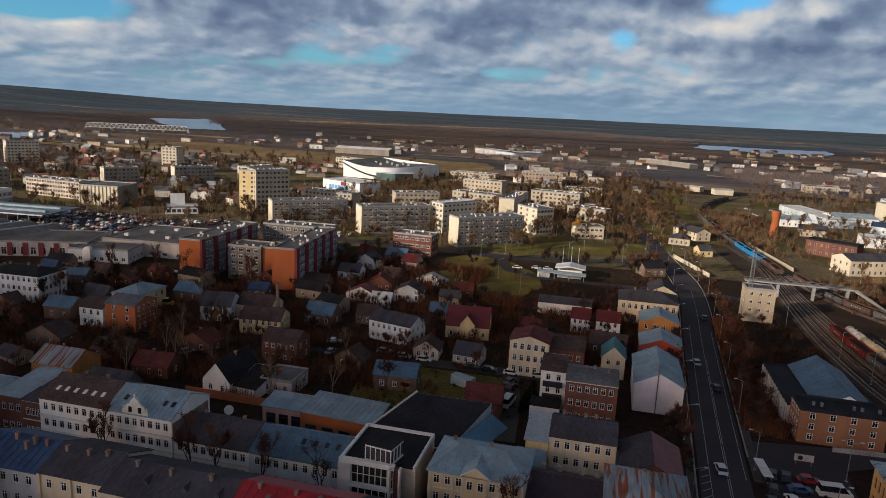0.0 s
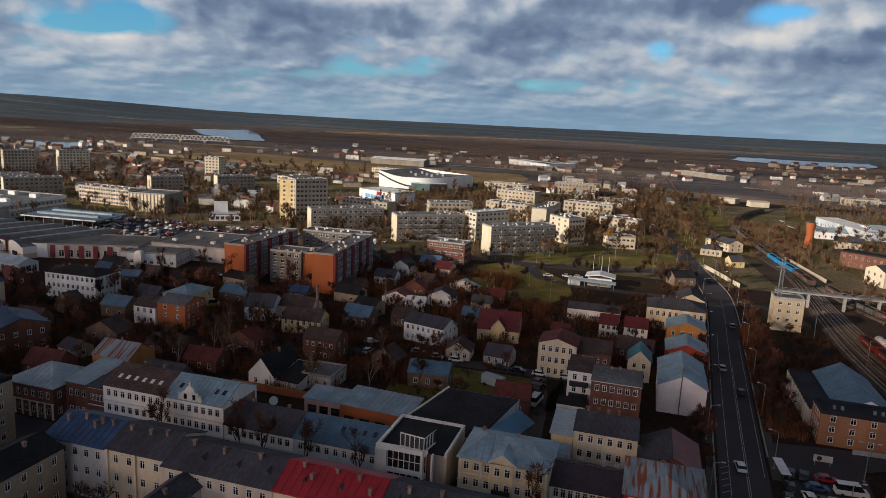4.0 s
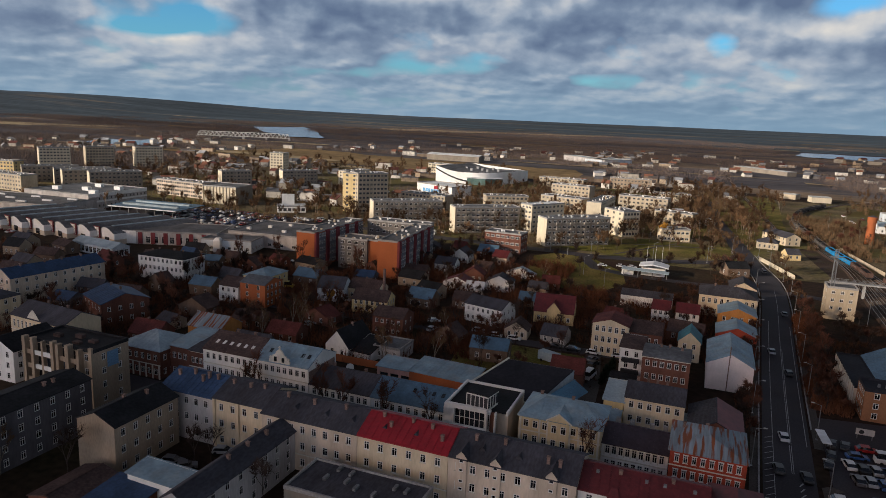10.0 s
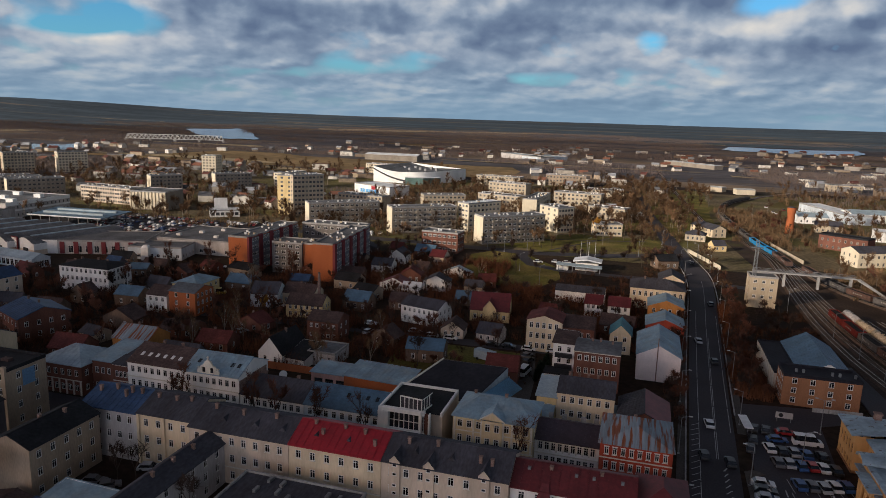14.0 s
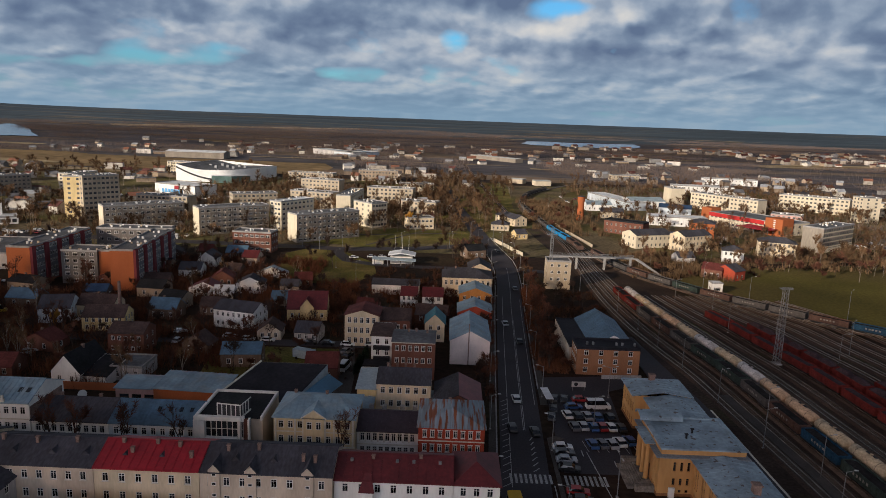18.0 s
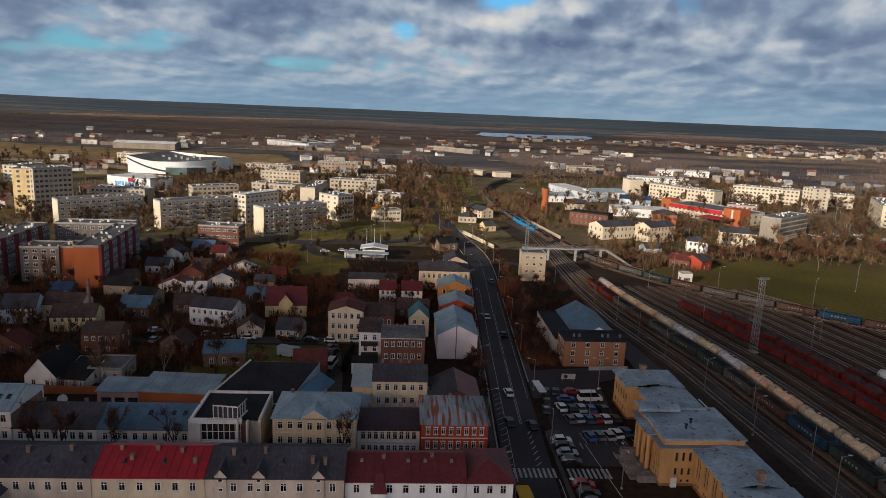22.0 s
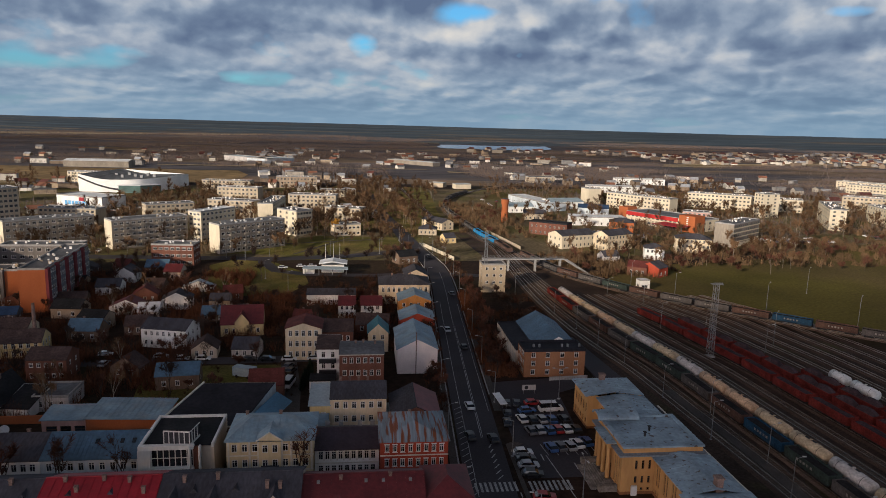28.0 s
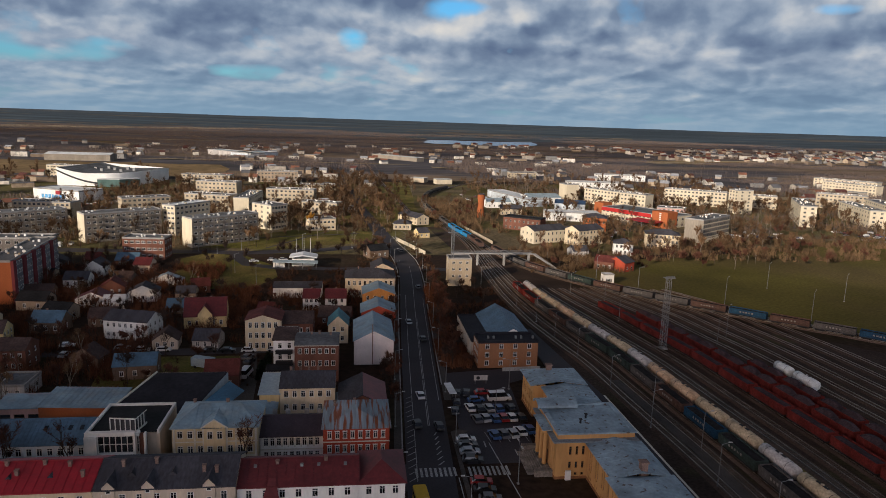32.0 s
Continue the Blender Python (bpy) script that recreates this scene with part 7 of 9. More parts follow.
# ---- market quarter ----
def market_hall(x, y, k):
    """A long hall under a barrel roof, its poster front towards the town."""
    w, d, h, rise = 14.4, 44, 5.2, 2.3
    t = thing("market_hall", "market hall with a grey barrel roof and white poster front", "market hall", pose(x, y, 0, 0, 0, -15), "market halls")
    n = 12
    arc = [(w * i / n, h + rise * math.sin(math.pi * i / n)) for i in range(n + 1)]
    g = Geo().use(PLASTER["shopwhite"])
    g.poly((0, 0, 2.3), (w, 0, 2.3), *[(a, 0, b) for a, b in reversed(arc)])
    g.poly((w, d, 0), (0, d, 0), *[(a, d, b) for a, b in arc])
    g.poly((w, 0, 2.3), (w, d, 2.3), (w, d, h), (w, 0, h)).poly((0, d, 2.3), (0, 0, 2.3), (0, 0, h), (0, d, h))
    part("wall", g, t)
    part("base_wall", Geo().use(PLASTER["beige"]).box(0.02, 0.02, 0, w - 0.02, d - 0.02, 2.29), t, "beige masonry base")
    r = Geo().use(ROOF["deck"])
    for (a, b), (c, e) in zip(arc, arc[1:]):
        r.slab([(a, -0.5, b + 0.16), (c, -0.5, e + 0.16), (c, d + 0.4, e + 0.16), (a, d + 0.4, b + 0.16)], 0.15)
    part("barrel_roof", r, t)
    part("ridge_light", Geo().use(ROOF["palegrey"]).box(w / 2 - 0.7, 3, h + rise + 0.1, w / 2 + 0.7, d - 3, h + rise + 0.5), t)
    part("entrance", Geo().use(PANE).box(5.6, -0.06, 0.2, 9.6, -0.003, 2.9), t)
    # a framed poster hung over the joint between two fronts
    part("poster_frame", Geo().use(PLASTER["maroon"]).box(-2.6, -0.9, 1.8, 2.6, -0.45, 7.2), t, "dark red poster frame")
    part("poster", Geo().use(mat("poster_" + "abc"[k % 3], ((0.66, 0.62, 0.56), (0.55, 0.42, 0.38), (0.6, 0.55, 0.46))[k % 3], 0.6, (0.6, 0.5), (1.5, 0.5))).box(-2.1, -0.98, 2.3, 2.1, -0.902, 6.8), t, "faded printed poster")


for k in range(7):
    market_hall(-353.5 + k * 14.6, 233 + k * 0.35, k)
t = building("market_hall", "long flat grey market hall with red and white bays", -254, 236, 46, 26, 6, rz=21, wall="grey", roofm="deck", roof="flat", rise=0.4, floors=1, cols=((12, 2.2), 0, 0, 0), win=(2.2, 3.2), sill=0.6, category="market hall")
for k in range(6):
    part("red_bay", Geo().use(PLASTER["maroon"]).box(9 + k * 6, -0.3, 0.2, 11 + k * 6, -0.002, 5.6), t)
part("white_front", Geo().use(PLASTER["shopwhite"]).box(0.3, -0.32, 0.3, 8, -0.003, 6.2), t, "white shop front with posters")
t = building("market_hall", "white glass pavilion with barrel roof", -258, 214, 28, 8, 4.4, rz=-8, wall="blue", roofm="palegrey", rise=1.8, floors=1, cols=((10, 2.0), 3, 0, 3), win=(2, 2.6), sill=0.6, category="pavilion")
t = building("market_hall", "big dark flat-roofed store", -212, 262, 52, 36, 6.5, rz=4, wall="grey", roofm="deck", roof="flat", rise=0.4, floors=1, cols=((8, 2), 4, 0, 0), category="store")
for k in range(7):
    part("roof_vent", Geo().use(FRAME).box(5 + k * 6.5, 8 + (k % 3) * 9, 6.5, 7 + k * 6.5, 9.6 + (k % 3) * 9, 7.6), t)
t = building("market_hall", "low shop building with a white arched entrance", -212, 243, 24, 15, 5.5, rz=14, wall="blue", roofm="deck", roof="flat", rise=0.4, floors=1, cols=((8, 1.6), 4, 0, 3), category="store")
part("arch_entrance", Geo().use(PLASTER["white"]).stack(8.5, -0.8, [(0, 1.6), (5.6, 1.6), (6.6, 0.9)]), t)
t = building("department_store", "long store with a white windowed side and roof huts", -398, 299, 52, 48, 9, rz=2, wall="grey", roofm="deck", roof="flat", rise=0.5, floors=2, cols=(0, 15, 0, 0), category="store")
part("white_side", Geo().use(PLASTER["shopwhite"]).box(52.06, 0.2, 7.4, 52.3, 47.8, 9.6), t, "white fascia band")
part("white_side", Geo().use(PLASTER["shopwhite"]).box(52.06, 0.2, 4.0, 52.3, 47.8, 5.0), t, "white fascia band")
for x, y in ((12, 10), (30, 16), (42, 30), (22, 34), (46, 6)):
    part("roof_hut", Geo().use(PLASTER["shopwhite"]).box(x, y, 9, x + 5, y + 3, 11.2), t)
t = building("store", "wide low store with dark roof and pale skylights", -425, 258, 86, 36, 6.4, rz=8, wall="grey", roofm="deck", roof="flat", rise=0.5, floors=1, category="store")
for k in range(9):
    part("skylight", Geo().use(ROOF["pale"]).box(6 + k * 8.6, 5 + (k % 3) * 10, 6.4, 12.6 + k * 8.6, 6.2 + (k % 3) * 10, 7.3), t)
t = thing("market_canopy", "wide grey metal canopy with pale ridges over market stalls", "canopy", pose(-323, 294, 0, 0, 0, 5))
part("roof", Geo().use(ROOF["steel"]).slab([(0, 0, 5.8), (46, 0, 5.8), (46, 27, 6.2), (-4, 28, 6.2)], 0.35), t)
for y in (7, 18):
    part("ridge", Geo().use(ROOF["palegrey"]).slab([(4, y, 7.0), (42, y, 7.0), (42, y + 2, 7.0), (4, y + 2, 7.0)], 1.1), t)
part("edge_band", Geo().use(ROOF["pale"]).box(-0.2, -0.25, 5.3, 46.2, -0.01, 5.95), t)
for x in range(1, 46, 6):
    for y in (1, 25):
        part("post", Geo().use(METAL).box(x, y, 0, x + 0.3, y + 0.3, 5.44), t)
t = building("culture_house", "white hall with tall fins and a blank grey side", -316, 366, 25, 22, 12, rz=8, wall="panelgrey", roofm="deck", roof="flat", rise=0.5, floors=1, category="hall")
for k in range(11):
    part("fin", Geo().use(PLASTER["panelwhite"]).box(0.3 + k * 2.42, -0.7, 0.6, 0.9 + k * 2.42, -0.002, 11.8), t)
part("front_panel", Geo().use(PLASTER["panelwhite"]).box(0.9, -0.25, 0.6, 24.5, -0.001, 11.6), t)
t = building("bank", "white low pavilion with a taller sign wall", -252, 360, 18, 12, 4, rz=36, wall="white", roofm="pale", roof="flat", rise=0.6, floors=1, cols=((6, 2.2), 2, 0, 0), win=(2.2, 2.0), category="pavilion")
part("sign_wall", Geo().use(PLASTER["white"]).box(3, 8, 4.1, 11, 9, 11), t)

# ---- shopping centre and sports hall ----
t = building("store", "white store with blue front panels", -230, 532, 44, 22, 8, rz=-27, wall="white", roofm="pale", roof="flat", rise=0.6, floors=1, category="store")
for k in range(7):
    part("blue_panel", Geo().use(mat("panel_sky_blue", (0.12, 0.32, 0.55), 0.6)).box(8 + k * 3.4, -0.2, 1.6, 10.6 + k * 3.4, -0.002, 4.4), t)
part("red_panel", Geo().use(ROOF["red"]).box(22, -0.26, 4.6, 27, -0.002, 7.4), t)


def arena():
    t = thing("sports_hall", "large white hall with a sweeping wave-shaped wall and grey roof", "sports hall", pose(-253, 631, 0, 0, 0, -8))
    n = 36
    line = []
    for i in range(n + 1):
        u = i / n
        if u < 0.45:
            x, y = 37 * u / 0.45, -1.2 * math.sin(math.pi * u / 0.45)
        else:
            # the front bends back in a round sweep
            a = (u - 0.45) / 0.55
            x, y = 37 + 30 * math.sin(a * 1.5), 62 * (1 - math.cos(a * 1.35))
        top = 15.5 - 4.5 * math.sin(min(u / 0.36, 1) * math.pi / 2) + 2.0 * max(0, u - 0.36)
        line.append((x, y, top))
    g, d = Geo().use(PLASTER["shopwhite"]), Geo().use(PLASTER["dark"])
    for i, (a, b) in enumerate(zip(line, line[1:])):
        g.poly((a[0], a[1], 0), (b[0], b[1], 0), (b[0], b[1], b[2]), (a[0], a[1], a[2]))
        g.poly((a[0], a[1], a[2]), (b[0], b[1], b[2]), (b[0], b[1] + 0.8, b[2]), (a[0], a[1] + 0.8, a[2]))
        if i < 20:
            # dark swoosh set on the wall
            lo = lambda k: 10.5 * (1 - math.sin(min(k / 18, 1) * math.pi / 2)) + 1.6
            d.poly((a[0], a[1] - 0.15, lo(i)), (b[0], b[1] - 0.15, lo(i + 1)), (b[0], b[1] - 0.15, lo(i + 1) + 1.6), (a[0], a[1] - 0.15, lo(i) + 1.6))
    part("curved_wall", g, t)
    part("wave_stripe", d, t, "dark wave-shaped stripe")
    r = Geo().use(ROOF["deck"])
    for a, b in zip(line, line[1:]):
        r.poly((a[0], a[1] + 0.8, a[2] - 0.5), (b[0], b[1] + 0.8, b[2] - 0.5), (min(b[0], 66), 80, b[2] - 0.8), (min(a[0], 66), 80, a[2] - 0.8))
    part("roof", r, t)
    e = line[-1]
    s = Geo().use(PLASTER["shopwhite"])
    s.poly((0, 80, 0), (0, 0, 0), (0, 0, 15.5), (0, 80, 14.6)).poly((e[0], e[1], 0), (66, 80, 0), (66, 80, 11), (e[0], e[1], e[2])).poly((66, 80, 0), (0, 80, 0), (0, 80, 14.6), (66, 80, 11))
    part("side_wall", s, t)
    part("glass_wing", Geo().use(mat("glass_green", (0.10, 0.16, 0.15), 0.2)).prism([(38, -5), (56, -2), (68, 12), (62, 16), (40, -1.4)], 0, 6.5), t, "green glass entrance wing")
    part("wing_roof", Geo().use(ROOF["pale"]).prism([(37.5, -5.6), (56.4, -2.6), (68.8, 12), (62, 16.6), (39.6, -0.8)], 6.5, 7.0), t)
    for k in range(8):
        part("roof_unit", Geo().use(METAL).box(6 + k * 6, 28 + (k % 3) * 13, 10.6, 8.6 + k * 6, 30 + (k % 3) * 13, 13.2), t)


arena()
t = building("sports_shed", "long pale shed on the meadow", -386, 925, 80, 26, 8, wall="panelgrey", roofm="pale", rise=2, floors=1, category="hall")
t = building("factory_hall", "long low white factory hall", -225, 1125, 118, 24, 8, rz=-48, wall="grey", roofm="palegrey", roof="flat", rise=0.8, floors=1, category="factory")
t = building("factory_hall", "long low white factory hall", -150, 1040, 58, 40, 8, rz=48, wall="blue", roofm="palegrey", roof="flat", rise=0.8, floors=1, category="factory")


def petrol():
    t = thing("petrol_station", "small petrol station with a pale blue folded canopy", "petrol station", pose(-24, 300, 0))
    part("kiosk", Geo().use(PLASTER["white"]).box(2, 3, 0, 12, 9, 3.4), t)
    part("canopy", Geo().use(ROOF["pale"]).slab([(1, 1, 4.6), (7, 0, 5.8), (7, 9, 5.8), (1, 9, 4.6)], 0.5), t)
    part("canopy", Geo().use(ROOF["pale"]).slab([(7, 0, 5.8), (13.5, 1, 4.6), (13.5, 9, 4.6), (7, 9, 5.8)], 0.5), t)
    part("low_roof", Geo().use(ROOF["palegrey"]).slab([(-6, -2, 3.0), (14, -4, 3.0), (14, -0.5, 3.4), (-6, 1.5, 3.4)], 0.3), t)
    part("shop_front", Geo().use(PLASTER["white"]).box(-6, 0, 0, -1, 3, 2.6), t)
    for x in (-5, 1, 7, 13):
        part("post", Geo().use(METAL).box(x, -1.8, 0, x + 0.3, -1.5, 3.0), t)
    for x, y in ((3.5, 9.5), (7, 10.5), (10, 9.5)):
        part("flagpole", Geo().use(FRAME).tube((x, y, 0), (x, y, 12), 0.1, 0.06, 6), t)


petrol()

# ---- works and blocks east of the line ----
t = thing("water_tower", "round orange brick water tower with a wider top", "tower", pose(95, 466, 0))
tm = PLASTER["orangebrick"]
part("shaft", Geo().use(tm).tube((0, 0, 0), (0, 0, 13), 2.5, 2.2, 18, caps=False), t, smooth=True)
part("head", Geo().use(tm).tube((0, 0, 13), (0, 0, 16.5), 2.6, 2.6, 18), t)
part("roof", Geo().use(ROOF["slate"]).tube((0, 0, 16.5), (0, 0, 17.3), 2.7, 0.6, 18), t)
EAST = (
    (107, 364, 24, 13, 7.5, 22, "panelwhite", "slate", "gable", 2, (8, 0, 0, 3), "white works building with grey roof"),
    (101, 418, 25, 10, 8, -35, "brickdark", "black", "flat", 2, (8, 0, 0, 2), "dark-roofed brick works building"),
    (131, 357, 20, 11, 9, 28, "cream", "slate", "gable", 3, (7, 0, 0, 2), "cream three-storey house with grey roof"),
    (143, 335, 10, 9, 6.4, -18, "white", "slate", "hip", 2, (4, 3, 0, 2), "white house beside the railway"),
    (169, 354, 18.5, 11, 8.6, -20, "cream", "slate", "hip", 3, (8, 3, 0, 3), "cream three-storey house"),
    (152, 413, 15, 12, 9, -20, "orangebrick", "slate", "hip", 2, (5, 3, 0, 2), "orange brick house with hip roof"),
    (140, 456, 38, 14, 6, -8, "white", "pale", "flat", 1, (8, 0, 0, 2), "long white works shed"),
    (120, 300, 9, 8, 4.2, -30, "brickdark", "maroon", "gable", 1, (3, 2, 0, 0), "small brick house by the tracks"),
    (132, 292, 8, 10, 4.6, 35, "brick", "slate", "gable", 1, (2, 2, 0, 0), "small red brick house by the tracks"),
    (118, 326, 9, 7, 3.6, 10, "grey", "slate", "gable", 1, (3, 2, 0, 0), "grey cottage with slate roof"),
    (35, 447, 24, 9, 5, -62, "cream", "slate", "gable", 2, (6, 2, 0, 2), "cream house beside the branch line"),
    (30, 409, 11, 9, 4, -8, "panel", "slate", "hip", 1, (4, 2, 0, 0), "low house beside the street"),
    (43, 379, 7, 7, 3.4, 20, "yellow", "slate", "gable", 1, (2, 1, 0, 1), "small yellow house by the line"),
    (14, 320, 10, 8, 4.2, 25, "wood", "black", "gable", 1, (3, 1, 0, 1), "dark steep-roofed wooden house"),
    (126, 601, 74, 16, 6, -76, "blue", "pale", "flat", 1, (12, 0, 0, 2), "long pale industrial shed"),
    (150, 545, 30, 20, 6, 10, "white", "palegrey", "gable", 1, (6, 2, 0, 2), "white industrial shed with pale roof"),
    (165, 520, 24, 14, 5, -20, "blue", "navy", "gable", 1, (5, 2, 0, 2), "blue-roofed industrial shed"),
    (110, 520, 20, 14, 5, 5, "white", "palegrey", "gable", 1, (5, 2, 0, 2), "white garage row"),
    (112, 480, 16, 10, 5, -10, "panel", "slate", "gable", 1, (5, 2, 0, 2), "low works office"),
    (66, 728, 16, 10, 4.5, -30, "panel", "palegrey", "flat", 1, (0, 0, 0, 0), "white sunlit depot"),
    (92, 705, 17, 11, 5, 12, "panelwhite", "palegrey", "flat", 1, (0, 0, 0, 0), "white sunlit warehouse"),
    (192, 796, 32, 14, 7, 5, "panel", "slate", "flat", 2, (8, 2, 0, 2), "pale distant works"),
    (35, 1150, 110, 16, 6, -52, "panelgrey", "palegrey", "flat", 1, (0, 0, 0, 0), "long distant grey works"),
    (300, 800, 60, 14, 7, -8, "white", "pale", "flat", 2, (14, 0, 0, 2), "long white distant works"),
    (230, 690, 60, 16, 7, -5, "white", "pale", "flat", 2, (14, 0, 0, 2), "long white works beyond the blocks"),
)
for x, y, w, d, h, rz, wl, rf, ro, fl, c, lab in EAST:
    building("works_building", lab, x, y, w, d, h, rz=rz, wall=wl, roofm=rf, roof=ro, rise=0.5 if ro == "flat" else 2.2, floors=fl, cols=c, category="building")
t = block("grey six-storey office with white window bands", 212, 371, 38, 11.5, 13.8, 38, "panelgrey", 5, (13, 3, 0, 0), "office block", win=(1.9, 1.5))
for k in range(5):
    part("white_band", Geo().use(PLASTER["panelwhite"]).box(0, -0.12, k * 2.7 + 0.1, 38, -0.002, k * 2.7 + 0.75), t)
part("ground_band", Geo().use(PLASTER["panelwhite"]).box(-0.2, -0.2, 0, 38.2, -0.121, 2.4), t)


def red_store():
    t = building("shopping_centre", "long red and cream shopping centre with brick end towers", 188, 476, 58, 26, 8, rz=-61, wall="panelwhite", roofm="deck", roof="flat", rise=0.5, floors=2, cols=((16, 2.2), 4, 0, 0), win=(2.2, 1.6), category="shopping centre")
    part("red_band", Geo().use(mat("fascia_red", (0.40, 0.03, 0.03), 0.6)).box(0, -0.4, 5.6, 44, -0.002, 8.2), t, "red fascia band")
    part("tower", Geo().use(PLASTER["orangebrick"]).box(46, -2, 0, 58.5, 9, 11), t, "orange brick corner tower")
    for k in range(7):
        part("lettering", Geo().use(FRAME).box(52, -2.1, 1.6 + k * 1.3, 53.4, -2.003, 2.4 + k * 1.3), t)
    part("tower", Geo().use(PLASTER["orangebrick"]).box(-9, 2, 0, -0.5, 12, 10.5), t, "orange brick end tower")
    part("canopy", Geo().use(ROOF["red"]).slab([(34, -14, 4.2), (56, -12, 4.2), (56, -3, 4.8), (34, -1, 4.8)], 0.3), t, "red entrance canopy")
    for x in (35, 45, 55):
        part("post", Geo().use(METAL).box(x, -11.5, 0, x + 0.4, -11.1, 4.1), t)


red_store()
for x, y, w, d, h, rz, wl, fl, c, lab in (
        (190, 570, 12, 14, 15, 10, "panelwhite", 5, (0, 4, 0, 0), "tall white-ended block"), (205, 566, 62, 11, 13, -58, "panelwhite", 4, (18, 0, 0, 3), "long white panel block among birches"),
        (282, 574, 52, 11, 13, -33, "panelwhite", 4, (16, 0, 0, 3), "long white panel block among birches"), (312, 505, 14, 12, 19, 6, "panelwhite", 7, (2, 3, 0, 3), "tall white tower block"),
        (324, 443, 10.5, 60, 15, -28, "panelwhite", 5, (2, 12, 0, 12), "white panel block with a bright end"), (375, 438, 11, 60, 13, -18, "panelwhite", 4, (2, 12, 0, 12), "white panel block with balconies"),
        (415, 470, 11, 50, 13, -22, "panelwhite", 4, (2, 10, 0, 10), "white panel block with balconies"), (528, 700, 60, 12, 13, -70, "panelwhite", 4, (16, 0, 0, 2), "large white distant block"),
        (560, 760, 70, 14, 12, -60, "panelwhite", 4, (16, 0, 0, 2), "large white distant block"), (228, 470, 20, 12, 9, -30, "pink", 3, (6, 2, 0, 2), "rosy block behind the shopping centre"),
        (330, 560, 44, 12, 11, -30, "panelwhite", 3, (12, 0, 0, 2), "long white block among birches"), (420, 560, 40, 12, 13, -40, "panel", 4, (12, 0, 0, 2), "pale block among birches")):
    block(lab, x, y, w, d, h, rz, wl, fl, c)
for pts, h, lab, nm, mt in (([(73, 448), (76, 410), (83, 362)], 1.9, "long pale concrete wall beside the curve", "concrete_wall", PLASTER["panel"]), ([(29.6, 371), (36.2, 350), (42, 331)], 1.9, "pale fence with painted graffiti", "concrete_wall", PLASTER["panelwhite"]),
                            ([(47, 168.7), (58, 169.5)], 1.1, "low grey wall between station yard and depot", "garden_wall", CONC)):
    t = thing(nm, lab, "wall", pose(0, 0, 0))
    for (x0, y0), (x1, y1) in zip(pts, pts[1:]):
        n = max(int(math.hypot(x1 - x0, y1 - y0) / 3), 1)
        for i in range(n):
            a, b = Vector((x0, y0, h / 2)).lerp(Vector((x1, y1, h / 2)), i / n), Vector((x0, y0, h / 2)).lerp(Vector((x1, y1, h / 2)), (i + 0.97) / n)
            part("panel", Geo().use(mt).beam(a, b, 0.18, h), t)

# ---- far country ----
def draped(name, corners, lift, material, label, category, nu=14, nv=5):
    """A sheet over four corners that follows the land."""
    a, b, c, d = [Vector((x, y, 0)) for x, y in corners]
    g = Geo().use(material)
    P = [[None] * (nv + 1) for _ in range(nu + 1)]
    for i in range(nu + 1):
        for j in range(nv + 1):
            u, v = i / nu, j / nv
            p = (a.lerp(b, u)).lerp(d.lerp(c, u), v)
            k = 0.5 - abs(v - 0.5)
            p.x += 26 * noise.noise((u * 5, v * 2, 1.5)) * (1 if category == "river" else 1.5)
            p.y += 30 * noise.noise((u * 6, v * 2, 4.5))
            P[i][j] = (p.x, p.y, land(p.x, p.y) + lift)
    for i in range(nu):
        for j in range(nv):
            g.poly(P[i][j], P[i + 1][j], P[i + 1][j + 1], P[i][j + 1])
    return solid(name, g, label, category, kind="structure")


draped("water_1", [(200, 1700), (440, 1670), (540, 1930), (210, 1900)], 1.5, WATER, "pale still lake before the forest", "lake")
draped("water_2", [(-860, 1270), (-790, 1310), (-1120, 1760), (-1200, 1600)], 1.5, WATER, "pale bend of the river", "river")
draped("water_3", [(-850, 760), (-800, 830), (-900, 930), (-960, 860)], 0.4, WATER, "pale reach of the river beyond the town", "river")
TAN = mat("dry_meadow", (0.20, 0.135, 0.065), 0.95, (0.01, 0.3), (0.08, 0.3))
SAND = mat("pale_stubble", (0.32, 0.25, 0.15), 0.95, (0.01, 0.25), (0.08, 0.25))
draped("field_2", [(-640, 735), (-150, 735), (-140, 905), (-640, 950)], 0.3, TAN, "dry tan meadow behind the town", "field")
draped("field_3", [(540, 1150), (1150, 1380), (1280, 1480), (560, 1230)], 0.8, SAND, "pale stubble strip at the edge of town", "field")
draped("field_4", [(-1450, 1000), (-1250, 1250), (-1300, 1300), (-1560, 1060)], 1.2, SAND, "pale stubble fields beyond the river", "field")
draped("field_5", [(-900, 1900), (-300, 2300), (-320, 2380), (-1000, 2000)], 2.0, SAND, "thin pale field before the woods", "field")
sheet("field_6", [(-34, 425), (55, 425), (53, 520), (56, 570), (60, 640), (60, 720), (-34, 720)], 0.02, GRASS, "grassy triangle between railway lines", "field")
sheet("field_7", [(100, 610), (330, 640), (320, 740), (150, 720)], 0.02, FIELD, "green slope beyond the works", "field")


